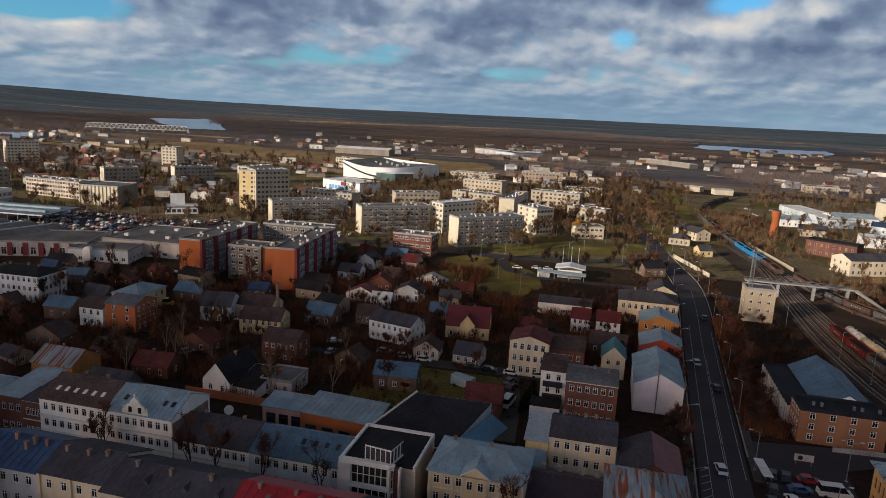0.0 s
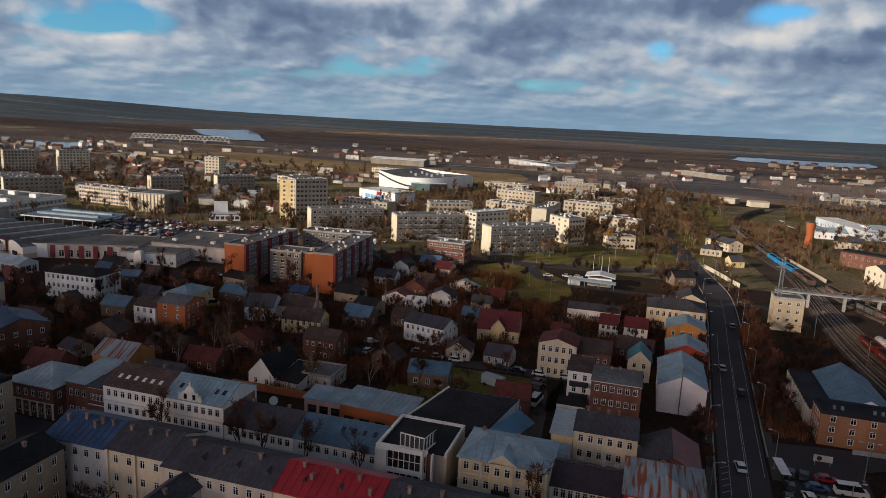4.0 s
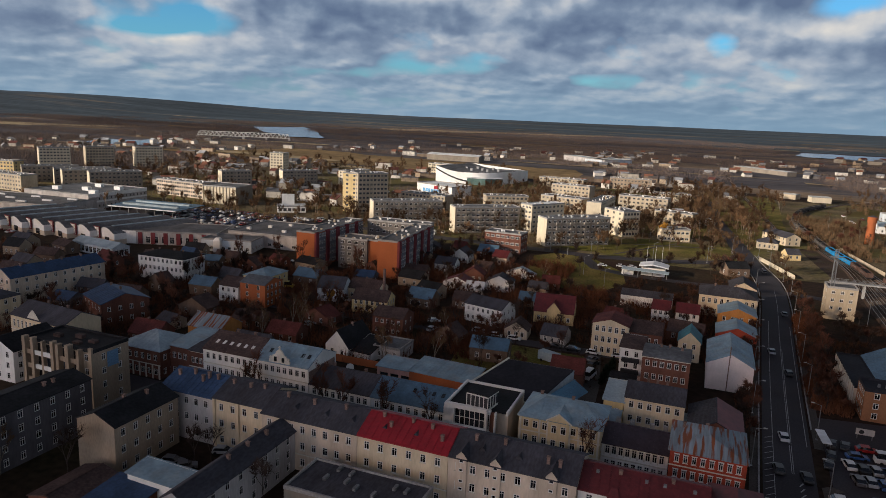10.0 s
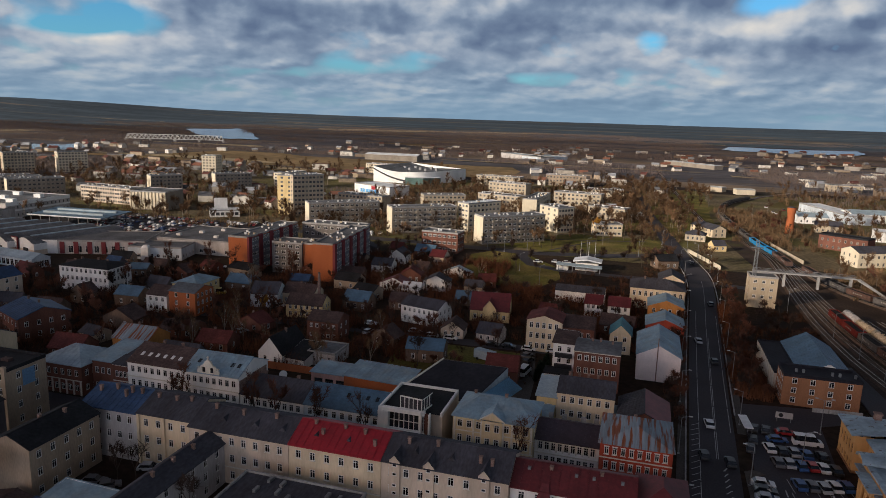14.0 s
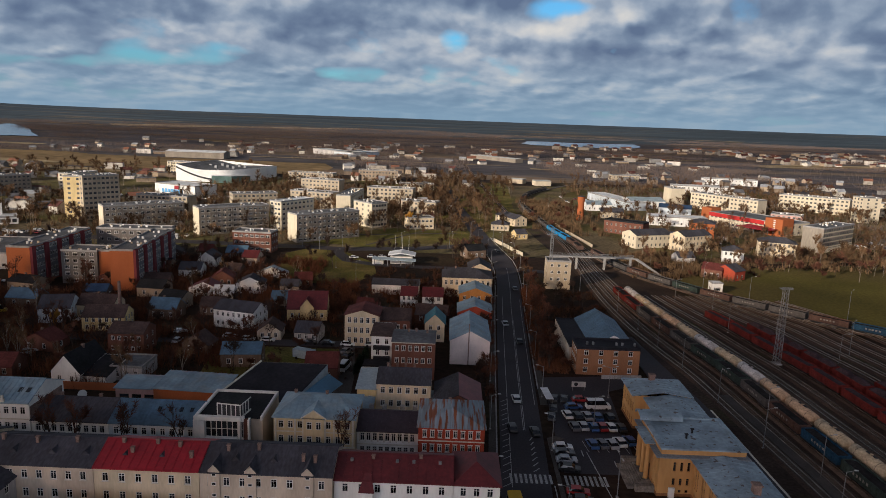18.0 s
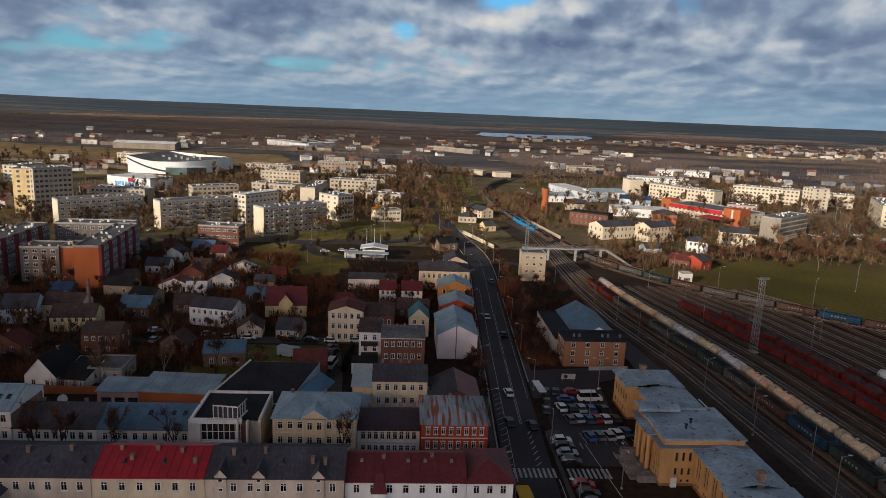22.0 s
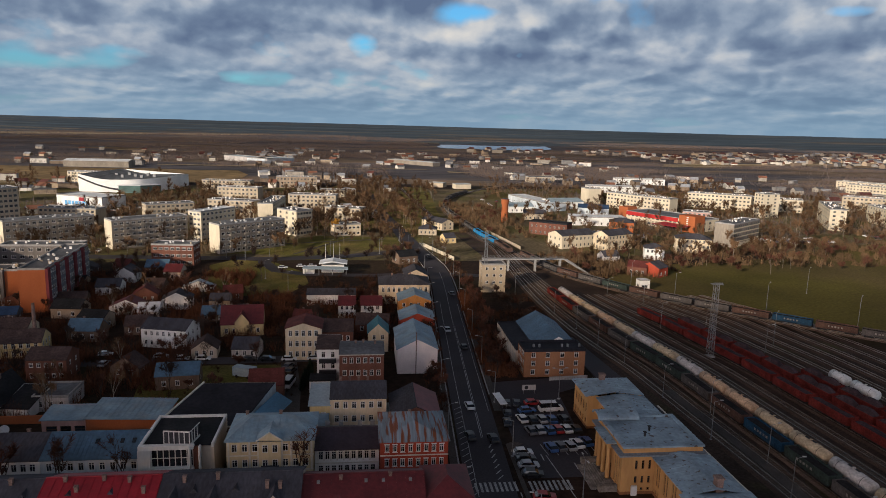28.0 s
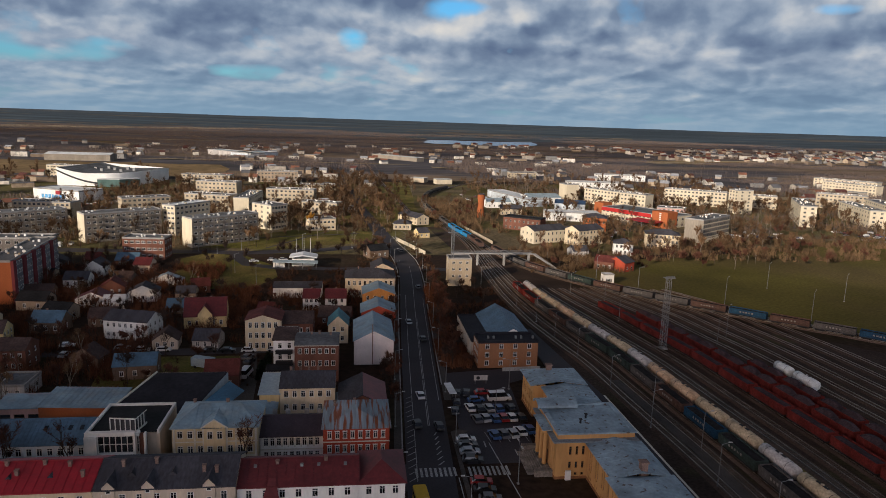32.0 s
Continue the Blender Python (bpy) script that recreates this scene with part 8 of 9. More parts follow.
def far_bands():
    """Thin stubble and meadow strips that lie across the far plain."""
    rng = random.Random(5)
    for nm, material, lab in (("far_stubble", SAND, "thin pale stubble strips across the far plain"), ("far_meadow", TAN, "tan meadow strips across the far plain")):
        g = Geo().use(material)
        for _ in range(26):
            a, r = math.radians(rng.uniform(-45, 45)), rng.uniform(700, 2600)
            x, y, L, w = math.sin(a) * r, math.cos(a) * r, rng.uniform(120, 420), rng.uniform(12, 40)
            if 150 < x < 640 and 1560 < y < 2200 or abs(x) < 260 and y < 900:
                continue
            t = rng.uniform(-0.12, 0.12)
            n = 6
            for i in range(n):
                P = []
                for u, v in ((i / n, 0), ((i + 1) / n, 0), ((i + 1) / n, 1), (i / n, 1)):
                    px, py = x + (u - 0.5) * L, y + t * (u - 0.5) * L + v * w * (0.6 + 0.4 * math.sin(5 * u + x))
                    P.append((px, py, land(px, py) + 0.6 + r / 2500))
                g.poly(*P)
        solid(nm, g, lab, "field", kind="stuff")


far_bands()


def truss_bridge():
    a, b = Vector((-950, 1095, 0)), Vector((-780, 1160, 0))
    L = (b - a).length
    t = thing("railway_bridge", "long pale steel truss bridge over the river", "bridge", Matrix.Translation(a) @ Matrix.Rotation(math.atan2((b - a).y, (b - a).x), 4, "Z"))
    m = mat("bridge_steel_pale", (0.5, 0.5, 0.48), 0.6)
    part("deck", Geo().use(m).box(0, -3, 5, L, 3, 6), t)
    n = 22
    for y in (-3, 3):
        part("top_chord", Geo().use(m).box(L * 0.03, y - 0.4, 13.2, L * 0.97, y + 0.4, 14.0), t)
        g = Geo().use(m)
        for i in range(n):
            x0, x1 = L * i / n, L * (i + 1) / n
            g.beam((x0, y, 6), ((x0 + x1) / 2, y, 13.5), 0.7).beam(((x0 + x1) / 2, y, 13.5), (x1, y, 6), 0.7)
        tagged(part("web", g, t), kind="stuff")
    for i in range(5):
        part("pier", Geo().use(CONC).box(L * i / 4 - 2, -4, -2, L * i / 4 + 2, 4, 5), t)


truss_bridge()


# twig browns greyed and lightened, with the haze of distance put into them
HAZED_WOODS = island_mat("far_woods", [(0.12, 0.092, 0.085), (0.105, 0.09, 0.09), (0.14, 0.10, 0.082), (0.10, 0.088, 0.09), (0.12, 0.095, 0.088), (0.17, 0.115, 0.08)])


def far_woods():
    """Leafless woods: sprays of very thin upright twigs."""
    rng = random.Random(21)
    spots = []
    while len(spots) < 14000:
        a, r = math.radians(rng.uniform(-50, 62)), 480 + 1900 * rng.random() ** 1.2
        x, y = -math.sin(a) * r, math.cos(a) * r
        if noise.noise((x / 420, y / 110, 7.1)) + 0.35 * noise.noise((x / 70, y / 60, 1.0)) < 0.05 and rng.random() > 0.06:
            continue
        if -560 < x < 470 and y < 760 and rng.random() < 0.8:
            continue
        if (150 < x < 600 and 1640 < y < 2140) or (-1230 < x < -760 and 1220 < y < 1780 and abs((y - 1290) - (-(x + 830)) * 1.1) < 130) or (20 < x < 140 and y < 1150) or (-960 < x < -790 and 750 < y < 950):
            continue
        if -640 < x < -130 and 720 < y < 960 or 540 < x < 1280 and 0.36 * (x - 540) + 1140 < y < 0.36 * (x - 540) + 1260 or abs(x - street_x(y)) < 14 and y < 1100:
            continue
        big = min(1.0, (r - 400) / 2200)
        spots.append((x, y, rng.uniform(4, 8) * (1 + 2.6 * big), rng.uniform(2.6, 5.0)))
    k, q = 44, np.random.default_rng(4)
    P = np.repeat(np.array([(x, y, land(x, y) - 0.3, w, h) for x, y, w, h in spots]), k, axis=0)
    n = len(P)
    base = P[:, :3] + np.stack([q.normal(0, 1, n) * P[:, 3], q.normal(0, 0.8, n) * P[:, 3], np.zeros(n)], 1)
    tip = base + np.stack([q.normal(0, 0.3, n) * P[:, 4], q.normal(0, 0.3, n) * P[:, 4], P[:, 4] * q.uniform(0.5, 1.4, n)], 1)
    ang = q.uniform(0, 3.14, n)
    side = np.stack([np.cos(ang), np.sin(ang), np.zeros(n)], 1) * (0.05 + 0.008 * P[:, 3:4])
    V = np.stack([base, tip - side, tip + side], 1).reshape(-1, 3)
    me = bpy.data.meshes.new("far_woods")
    me.from_pydata(V.tolist(), [], np.arange(3 * n).reshape(-1, 3).tolist())
    me.materials.append(HAZED_WOODS)
    tagged(new("far_woods", me), "brown leafless woods and thickets beyond the town", "woods", kind="stuff")


far_woods()


def far_houses():
    rng = random.Random(8)
    wm = island_mat("far_house_walls", [(0.50, 0.46, 0.4), (0.3, 0.27, 0.23), (0.6, 0.56, 0.5), (0.36, 0.28, 0.2), (0.22, 0.21, 0.2), (0.2, 0.15, 0.11)])
    rm = island_mat("far_house_roofs", [(0.12, 0.12, 0.13), (0.2, 0.09, 0.06), (0.09, 0.075, 0.07), (0.3, 0.31, 0.33), (0.1, 0.04, 0.035)])
    wv, wf, rv, rf = [], [], [], []

    def house(x, y, w, d, h, rise, a):
        c, s = math.cos(a), math.sin(a)
        z = land(x, y)
        P = lambda u, q, zz: (x + u * c - q * s, y + u * s + q * c, z + zz)
        k = len(wv)
        wv.extend([P(0, 0, -1), P(w, 0, -1), P(w, d, -1), P(0, d, -1), P(0, 0, h), P(w, 0, h), P(w, d, h), P(0, d, h), P(0, d / 2, h + rise), P(w, d / 2, h + rise)])
        wf.extend([(k, k + 1, k + 5, k + 4), (k + 1, k + 2, k + 6, k + 9, k + 5), (k + 2, k + 3, k + 7, k + 6), (k + 3, k, k + 4, k + 8, k + 7)])
        k = len(rv)
        rv.extend([P(-0.4, -0.5, h - 0.2), P(w + 0.4, -0.5, h - 0.2), P(w + 0.4, d / 2, h + rise + 0.1), P(-0.4, d / 2, h + rise + 0.1), P(w + 0.4, d + 0.5, h - 0.2), P(-0.4, d + 0.5, h - 0.2)])
        rf.extend([(k, k + 1, k + 2, k + 3), (k + 3, k + 2, k + 4, k + 5)])

    for x0, y0, x1, y1, n, big in ((-560, 600, 30, 900, 130, 0.9), (-200, 1000, 400, 1500, 120, 0.9), (-620, 970, -100, 1350, 60, 0.9), (-1000, 560, -420, 1000, 110, 0.9), (180, 560, 560, 900, 70, 0.9), (560, 1230, 1500, 1700, 260, 1.1),
                                   (-520, 400, -180, 640, 70, 0.9), (-30, 430, 30, 640, 22, 0.85), (230, 1500, 700, 1680, 50, 1.1), (900, 1200, 1700, 1500, 90, 1.2)):
        for _ in range(n):
            x, y = rng.uniform(x0, x1), rng.uniform(y0, y1)
            if 20 < x < 135 and y < 900 or abs(x - street_x(y)) < 16 or -640 < x < -130 and 725 < y < 960 or -275 < x < -150 and 500 < y < 725:
                continue
            flat = rng.random() < 0.25
            house(x, y, rng.uniform(8, 13) * big * (1.8 if flat else 1), rng.uniform(7, 10) * big, rng.uniform(3, 6) * big * (1.3 if flat else 1), 0.3 if flat else rng.uniform(2, 3.4) * big, rng.uniform(-0.6, 0.6))
    for nm, v, f, m, lab in (("far_houses", wv, wf, wm, "pale walls of scattered houses in the distance"), ("far_roofs", rv, rf, rm, "grey and red roofs of scattered distant houses")):
        me = bpy.data.meshes.new(nm)
        me.from_pydata(v, [], f)
        me.materials.append(m)
        tagged(new(nm, me), lab, "houses", kind="stuff")


far_houses()


def brush(name, zones, material, label, seed, wide=0.9, stalks=16, thick=0.06):
    """Dry weeds and thickets: sprays of thin upright stalks, joined."""
    rng = random.Random(seed)
    v, f = [], []
    for x0, y0, x1, y1, n, h in zones:
        for _ in range(n):
            x, y = rng.uniform(x0, x1), rng.uniform(y0, y1)
            if noise.noise((x / 14, y / 14, seed)) < -0.12 or abs(x - street_x(y)) < 5.5 and y < 420:
                continue
            for _ in range(stalks):
                a, r = rng.uniform(0, 6.28), rng.uniform(0, wide)
                b = Vector((x + r * math.cos(a), y + r * math.sin(a), 0))
                t = b + Vector((rng.gauss(0, 0.22 * h), rng.gauss(0, 0.22 * h), h * rng.uniform(0.5, 1.2)))
                s = Vector((math.cos(a + 1.5), math.sin(a + 1.5), 0)) * thick
                k = len(v)
                v.extend([tuple(b - s), tuple(b + s), tuple(t)])
                f.append((k, k + 1, k + 2))
    me = bpy.data.meshes.new(name)
    me.from_pydata(v, [], f)
    me.materials.append(material)
    tagged(new(name, me), label, "undergrowth", kind="stuff")


BRUSHM = mat("dry_brush", (0.060, 0.030, 0.018), 0.95, (0.05, 0.4), (0.8, 0.35))
brush("garden_brush", [(-135, 150, -50, 300, 2600, 1.5), (-215, 125, -130, 235, 1200, 1.5), (-48, 195, 8, 262, 900, 1.4), (-62, 158, -20, 186, 120, 0.9)], BRUSHM, "dry brown weeds and shrubs in neglected gardens", 3)
brush("verge_brush", [(30.5, 172, 40, 262, 900, 1.3), (42, 210, 63, 262, 500, 1.2), (13, 150, 19.5, 262, 250, 1.2), (8, 262, 44, 345, 500, 1.3), (88, 296, 150, 345, 500, 2.0), (-26, 262, 30, 297, 420, 1.7)], BRUSHM, "dry brown thicket along street and railway", 9)

THICKET = mat("thicket_tan", (0.135, 0.084, 0.046), 0.95, (0.04, 0.4), (0.6, 0.35))
brush("thicket", [(88, 292, 140, 345, 420, 3.0), (140, 318, 345, 400, 1000, 3.2), (58, 400, 100, 560, 450, 4.5), (105, 345, 260, 520, 500, 3.6), (240, 420, 430, 620, 900, 4.0),
                  (8, 400, 30, 640, 220, 3.5), (-200, 345, -75, 470, 500, 4.0), (-40, 405, 8, 560, 300, 4.0), (-210, 470, -10, 640, 700, 4.5), (-330, 330, -200, 470, 350, 4.0), (345, 385, 420, 440, 200, 4.0),
                  (-520, 380, -330, 560, 400, 4.5), (-30, 560, 30, 760, 400, 5.0), (120, 560, 420, 760, 700, 5.0)], THICKET, "dense tan leafless thickets between yards and blocks", 14, 2.4, 26, 0.13)
brush("garden_thicket", [(-135, 150, -50, 300, 2300, 3.8), (-215, 125, -130, 235, 1100, 3.6), (-48, 195, 8, 262, 650, 3.4), (-62, 160, -52, 186, 40, 3.0), (-310, 140, -214, 212, 420, 3.4), (31, 172, 39, 262, 330, 2.8), (14, 155, 19.5, 262, 170, 3.0), (-140, 236, -60, 300, 260, 3.0)],
      mat("thicket_russet", (0.125, 0.05, 0.026), 0.95, (0.05, 0.4), (0.8, 0.35)), "russet leafless shrubs and young trees in gardens", 23, 1.7, 30, 0.07)


def far_cars():
    """Small cars in the far car parks and streets, joined."""
    rng = random.Random(19)
    v, f = [], []
    for x0, y0, x1, y1, n in ((-300, 296, -214, 348, 170), (-330, 225, -300, 260, 20), (-225, 345, -130, 352, 25), (235, 385, 290, 410, 30), (330, 380, 400, 420, 40), (-250, 480, -150, 530, 60), (120, 380, 180, 420, 25), (100, 560, 200, 620, 40)):
        for _ in range(n):
            x, y = rng.uniform(x0, x1), rng.uniform(y0, y1)
            x, y = round(x / 2.7) * 2.7, round(y / 6.5) * 6.5
            a = math.radians(100 + rng.uniform(-4, 4))
            c, s = math.cos(a), math.sin(a)
            for lo, hi, z0, z1, w, w2 in ((-2.1, 2.1, 0.25, 0.9, 0.85, 0.85), (-1.5, 0.9, 0.9, 1.45, 0.8, 0.62)):
                k = len(v)
                for z, q, e in ((z0, w, 0), (z1, w2, 0.3 if z0 > 0.5 else 0.05)):
                    for u, t in ((lo + e, -q), (hi - e, -q), (hi - e, q), (lo + e, q)):
                        v.append((x + u * c - t * s, y + u * s + t * c, z + 0.05))
                f.extend([(k + 4, k + 5, k + 6, k + 7)] + [(k + i, k + (i + 1) % 4, k + 4 + (i + 1) % 4, k + 4 + i) for i in range(4)])
    me = bpy.data.meshes.new("far_cars")
    me.from_pydata(v, [], f)
    me.materials.append(island_mat("far_car_paint", [(0.6, 0.6, 0.6), (0.03, 0.03, 0.035), (0.35, 0.36, 0.38), (0.04, 0.07, 0.16), (0.14, 0.03, 0.03), (0.12, 0.12, 0.13), (0.6, 0.6, 0.58)], 0.3))
    tagged(new("far_cars", me), "rows of small cars in distant car parks", "cars", kind="stuff")


far_cars()

# ---- trees ----
BARK = mat("bark", (0.055, 0.042, 0.034), 0.95, (1.0, 0.3), (8, 0.3), bump=0.3)
BIRCH = mat("bark_birch", (0.20, 0.165, 0.13), 0.9, (1.0, 0.3), (5, 0.5))
TWIG = mat("twigs", (0.058, 0.038, 0.030), 0.95, (0.3, 0.25), (2, 0.2), rnd=0.35)
TWIGR = mat("twigs_russet", (0.105, 0.046, 0.030), 0.95, (0.3, 0.25), (2, 0.2), rnd=0.3)
TWIGT = mat("twigs_tan", (0.135, 0.078, 0.042), 0.95, (0.3, 0.25), (2, 0.2), rnd=0.3)
LEAFY = mat("leaves_yellow", (0.34, 0.17, 0.03), 0.9, (0.3, 0.25), (2, 0.3), rnd=0.2)
THUJA = mat("needles_dark", (0.018, 0.030, 0.016), 0.95, (0.5, 0.3), (3, 0.3), rnd=0.3)


def bare_tree(seed, h, spread_w, twig_len=1.0, twigs=11, leaves=False, depth=3):
    """Trunk with limbs, and a crown of fine twigs, as two meshes."""
    rng = random.Random(seed)
    tr, cr = [], []

    def limb(a, d, L, r, depth):
        b = a + d * L
        tr.append((a, b, r, r * 0.62))
        if depth == 0:
            for _ in range(twigs):
                p = a.lerp(b, rng.uniform(0.15, 1.0))
                q = (d + Vector((rng.gauss(0, 0.7), rng.gauss(0, 0.7), rng.gauss(0.15, 0.5)))).normalized()
                cr.append((p, q, twig_len * rng.uniform(0.5, 1.25)))
            return
        n = rng.choice((3, 4)) if depth > 1 else 3
        for k in range(n):
            p = a.lerp(b, rng.uniform(0.45, 1.0)) if k else b
            ang = rng.uniform(0, 2 * math.pi)
            out = Vector((math.cos(ang), math.sin(ang), 0)) * rng.uniform(0.35, 0.8) * spread_w
            limb(p, (d * 0.8 + out + Vector((0, 0, 0.25))).normalized(), L * rng.uniform(0.55, 0.75), r * 0.55, depth - 1)

    limb(Vector((0, 0, -0.2)), Vector((rng.gauss(0, 0.04), rng.gauss(0, 0.04), 1)).normalized(), h * (0.36 if depth == 3 else 0.45), h * (0.012 if depth == 3 else 0.010), depth)
    g = Geo().use(BARK)
    for a, b, r0, r1 in tr:
        g.tube(a, b, r0, r1, 4 if depth == 3 else 3, caps=False)
    v, f = [], []
    for p, d, L in cr:
        s = d.orthogonal().normalized()
        w = (0.045 if depth == 3 else 0.065) if not leaves else 0.22
        k = len(v)
        if leaves:
            u = d.cross(s)
            v.extend([tuple(p + d * L * 0.3 - s * w), tuple(p + d * L * 0.3 + s * w), tuple(p + d * L * 0.3 + u * w * 1.6 + d * 0.15)])
        else:
            v.extend([tuple(p - s * w), tuple(p + s * w), tuple(p + d * L)])
        f.append((k, k + 1, k + 2))
        # a side shoot
        e = (d + s * rng.choice((-0.8, 0.8))).normalized()
        q = p + d * L * 0.45
        k = len(v)
        v.extend([tuple(q - d * w * 0.8), tuple(q + d * w * 0.8), tuple(q + e * L * 0.6)])
        f.append((k, k + 1, k + 2))
    return g.mesh("trunk"), (v, f)


def tree_kind(seed, h, spread_w, crown_mat, bark, label, name="tree", category="tree", **kw):
    tm, (v, f) = bare_tree(seed, h, spread_w, **kw)
    tm.materials.clear()
    tm.materials.append(bark)
    cm = bpy.data.meshes.new("crown")
    cm.from_pydata(v, [], f)
    cm.materials.append(crown_mat)
    return tm, cm, label, name, category


KINDS = [
    tree_kind(1, 9, 0.9, TWIG, BARK, "bare leafless garden tree with brown twigs"), tree_kind(2, 7.5, 1.0, TWIG, BARK, "bare leafless spreading fruit tree"),
    tree_kind(3, 11, 0.7, TWIGR, BARK, "tall bare tree with russet twigs"), tree_kind(4, 8, 0.85, TWIGR, BARK, "bare tree with reddish twigs"),
    tree_kind(5, 12, 0.55, TWIGT, BIRCH, "slender bare birch with a pale trunk"), tree_kind(6, 10, 0.75, TWIGT, BARK, "bare tree with sunlit tan twigs"),
    tree_kind(7, 13, 0.6, TWIGT, BIRCH, "tall bare birch with a pale trunk"), tree_kind(8, 5, 1.1, TWIGR, BARK, "low leafless russet bush", twigs=14),
    tree_kind(9, 6, 1.1, TWIG, BARK, "low dark leafless bush", twigs=14),
]
YELLOW = tree_kind(12, 9, 0.7, LEAFY, BARK, "tree with yellow autumn leaves on the lawn", twigs=26, leaves=True)


def plant(k, x, y, s=None, group="bare trees"):
    tm, cm, label, name, category = k
    s = s or random.uniform(0.8, 1.2)
    t = thing(name, label, category, Matrix.Translation((x, y, 0)) @ Matrix.Rotation(random.uniform(0, 6.28), 4, "Z") @ Matrix.Diagonal((s, s, s, 1)), group)
    part("trunk", tm, t)
    part("crown", cm, t)


FARTREES = {}


def plant_far(i, x, y):
    """One more tree in the joined far groves."""
    h, sp, cm, bark = ((9, 0.9, TWIG, BARK), (7.5, 1.0, TWIG, BARK), (11, 0.7, TWIGR, BARK), (8, 0.85, TWIGR, BARK), (12, 0.55, TWIGT, BIRCH), (10, 0.75, TWIGT, BARK), (13, 0.6, TWIGT, BIRCH), (5, 1.1, TWIGR, BARK), (6, 1.1, TWIG, BARK))[i]
    if i not in FARTREES:
        tm, (v, f) = bare_tree(40 + i, h, sp, twigs=34, twig_len=1.7, depth=2)
        tv = np.empty(len(tm.vertices) * 3)
        tm.vertices.foreach_get("co", tv)
        tf = [tuple(p.vertices) for p in tm.polygons]
        FARTREES[i] = [tv.reshape(-1, 3), tf, np.array(v), f, [], cm, bark]
    FARTREES[i][4].append((x, y, random.uniform(0.75, 1.2), random.uniform(0, 6.28)))


def finish_far():
    for i, (tv, tf, cv, cf, spots, cm, bark) in FARTREES.items():
        V, F, M = [], [], []
        n = 0
        for x, y, s, a in spots:
            c, q = math.cos(a) * s, math.sin(a) * s
            R = np.array(((c, q, 0), (-q, c, 0), (0, 0, s)))
            for pv, pf, k in ((tv, tf, 0), (cv, cf, 1)):
                V.append(pv @ R + (x, y, 0))
                F.extend(tuple(n + j for j in f) for f in pf)
                M.extend([k] * len(pf))
                n += len(pv)
        me = bpy.data.meshes.new("far_trees")
        me.from_pydata(np.concatenate(V).tolist(), [], F)
        me.materials.append(bark)
        me.materials.append(cm)
        me.polygons.foreach_set("material_index", M)
        tagged(new("far_trees", me), "bare leafless trees between distant blocks and yards", "trees", kind="stuff")


bpy.context.view_layer.update()
SOLID = []
for o in scene.objects:
    if o.parent and o.parent.parent is None and o.name.split(".")[0].endswith("wall") and o.type == "MESH":
        inv = o.matrix_world.inverted()
        bb = [Vector(c) for c in o.bound_box]
        SOLID.append((inv, min(b.x for b in bb) - 1.2, max(b.x for b in bb) + 1.2, min(b.y for b in bb) - 1.2, max(b.y for b in bb) + 1.2))


def is_free(x, y):
    if abs(x - street_x(y)) < 7 and y < 560 or 106 < y < 117.5 and x < 20 or -270 < x < -180 and 500 < y < 640:
        return False
    for inv, a, b, c, d in SOLID:
        p = inv @ Vector((x, y, 0.5))
        if a < p.x < b and c < p.y < d:
            return False
    return True


planted = 0
rng = random.Random(31)
random.seed(3)
# (x0, y0, x1, y1, count, kinds)
for x0, y0, x1, y1, n, ks in ((-135, 150, -50, 300, 115, (0, 1, 2, 3, 4, 7, 8)), (-215, 125, -130, 235, 55, (0, 1, 2, 3, 8)), (-62, 158, -18, 186, 8, (0, 3, 7)), (-48, 195, 8, 262, 34, (0, 1, 3, 7, 8)),
                              (31, 172, 40, 262, 46, (2, 3, 7, 8, 8)), (14, 150, 20, 262, 20, (3, 7, 8)), (42, 212, 62, 262, 14, (7, 8, 8)), (-75, 262, -28, 330, 8, (1, 8)), (-60, 345, 26, 402, 20, (5, 4, 6)),
                              (-190, 300, -60, 345, 26, (0, 5, 4)), (-200, 345, -30, 470, 150, (4, 5, 6, 5)), (-330, 330, -200, 470, 110, (4, 5, 6, 5)), (-40, 400, 40, 560, 150, (4, 5, 6, 5)), (-210, 470, -10, 640, 200, (5, 6, 5)), (-40, 560, 60, 760, 130, (5, 6, 5)), (120, 480, 420, 760, 200, (5, 6, 5)),
                              (58, 400, 110, 560, 26, (5, 6, 7)), (88, 296, 215, 350, 60, (5, 7, 3, 4)), (110, 330, 260, 520, 90, (5, 4, 6)), (215, 300, 330, 410, 40, (5, 3, 7)), (240, 400, 430, 620, 190, (4, 5, 6, 5)),
                              (-120, 60, -62, 95, 4, (0, 2)), (-110, 108, -20, 111, 9, (0, 4)), (-45, 318, 30, 345, 10, (5, 8)), (8, 262, 40, 350, 26, (3, 5, 8)), (-420, 280, -330, 400, 14, (5, 4)), (-520, 380, -330, 560, 110, (5, 6, 5)), (-560, 560, -200, 760, 160, (5, 6, 5))):
    c = tries = 0
    while c < n and tries < 12 * n:
        tries += 1
        x, y = rng.uniform(x0, x1), rng.uniform(y0, y1)
        if is_free(x, y) and not (-76 < x < -26 and 262 < y < 330 and rng.random() < 0.85) and not (58 < x < 86 and y < 400):
            k = rng.choice(ks)
            if y > 300 or x < -140 or planted > 285:
                plant_far(k, x, y)
            else:
                plant(KINDS[k], x, y)
                planted += 1
            c += 1
finish_far()
plant(KINDS[0], -97.5, 75.5, 1.45, "yard trees")
plant(KINDS[4], -110, 72, 1.0, "yard trees")
plant(KINDS[2], -61, 168, 1.0, "yard trees")
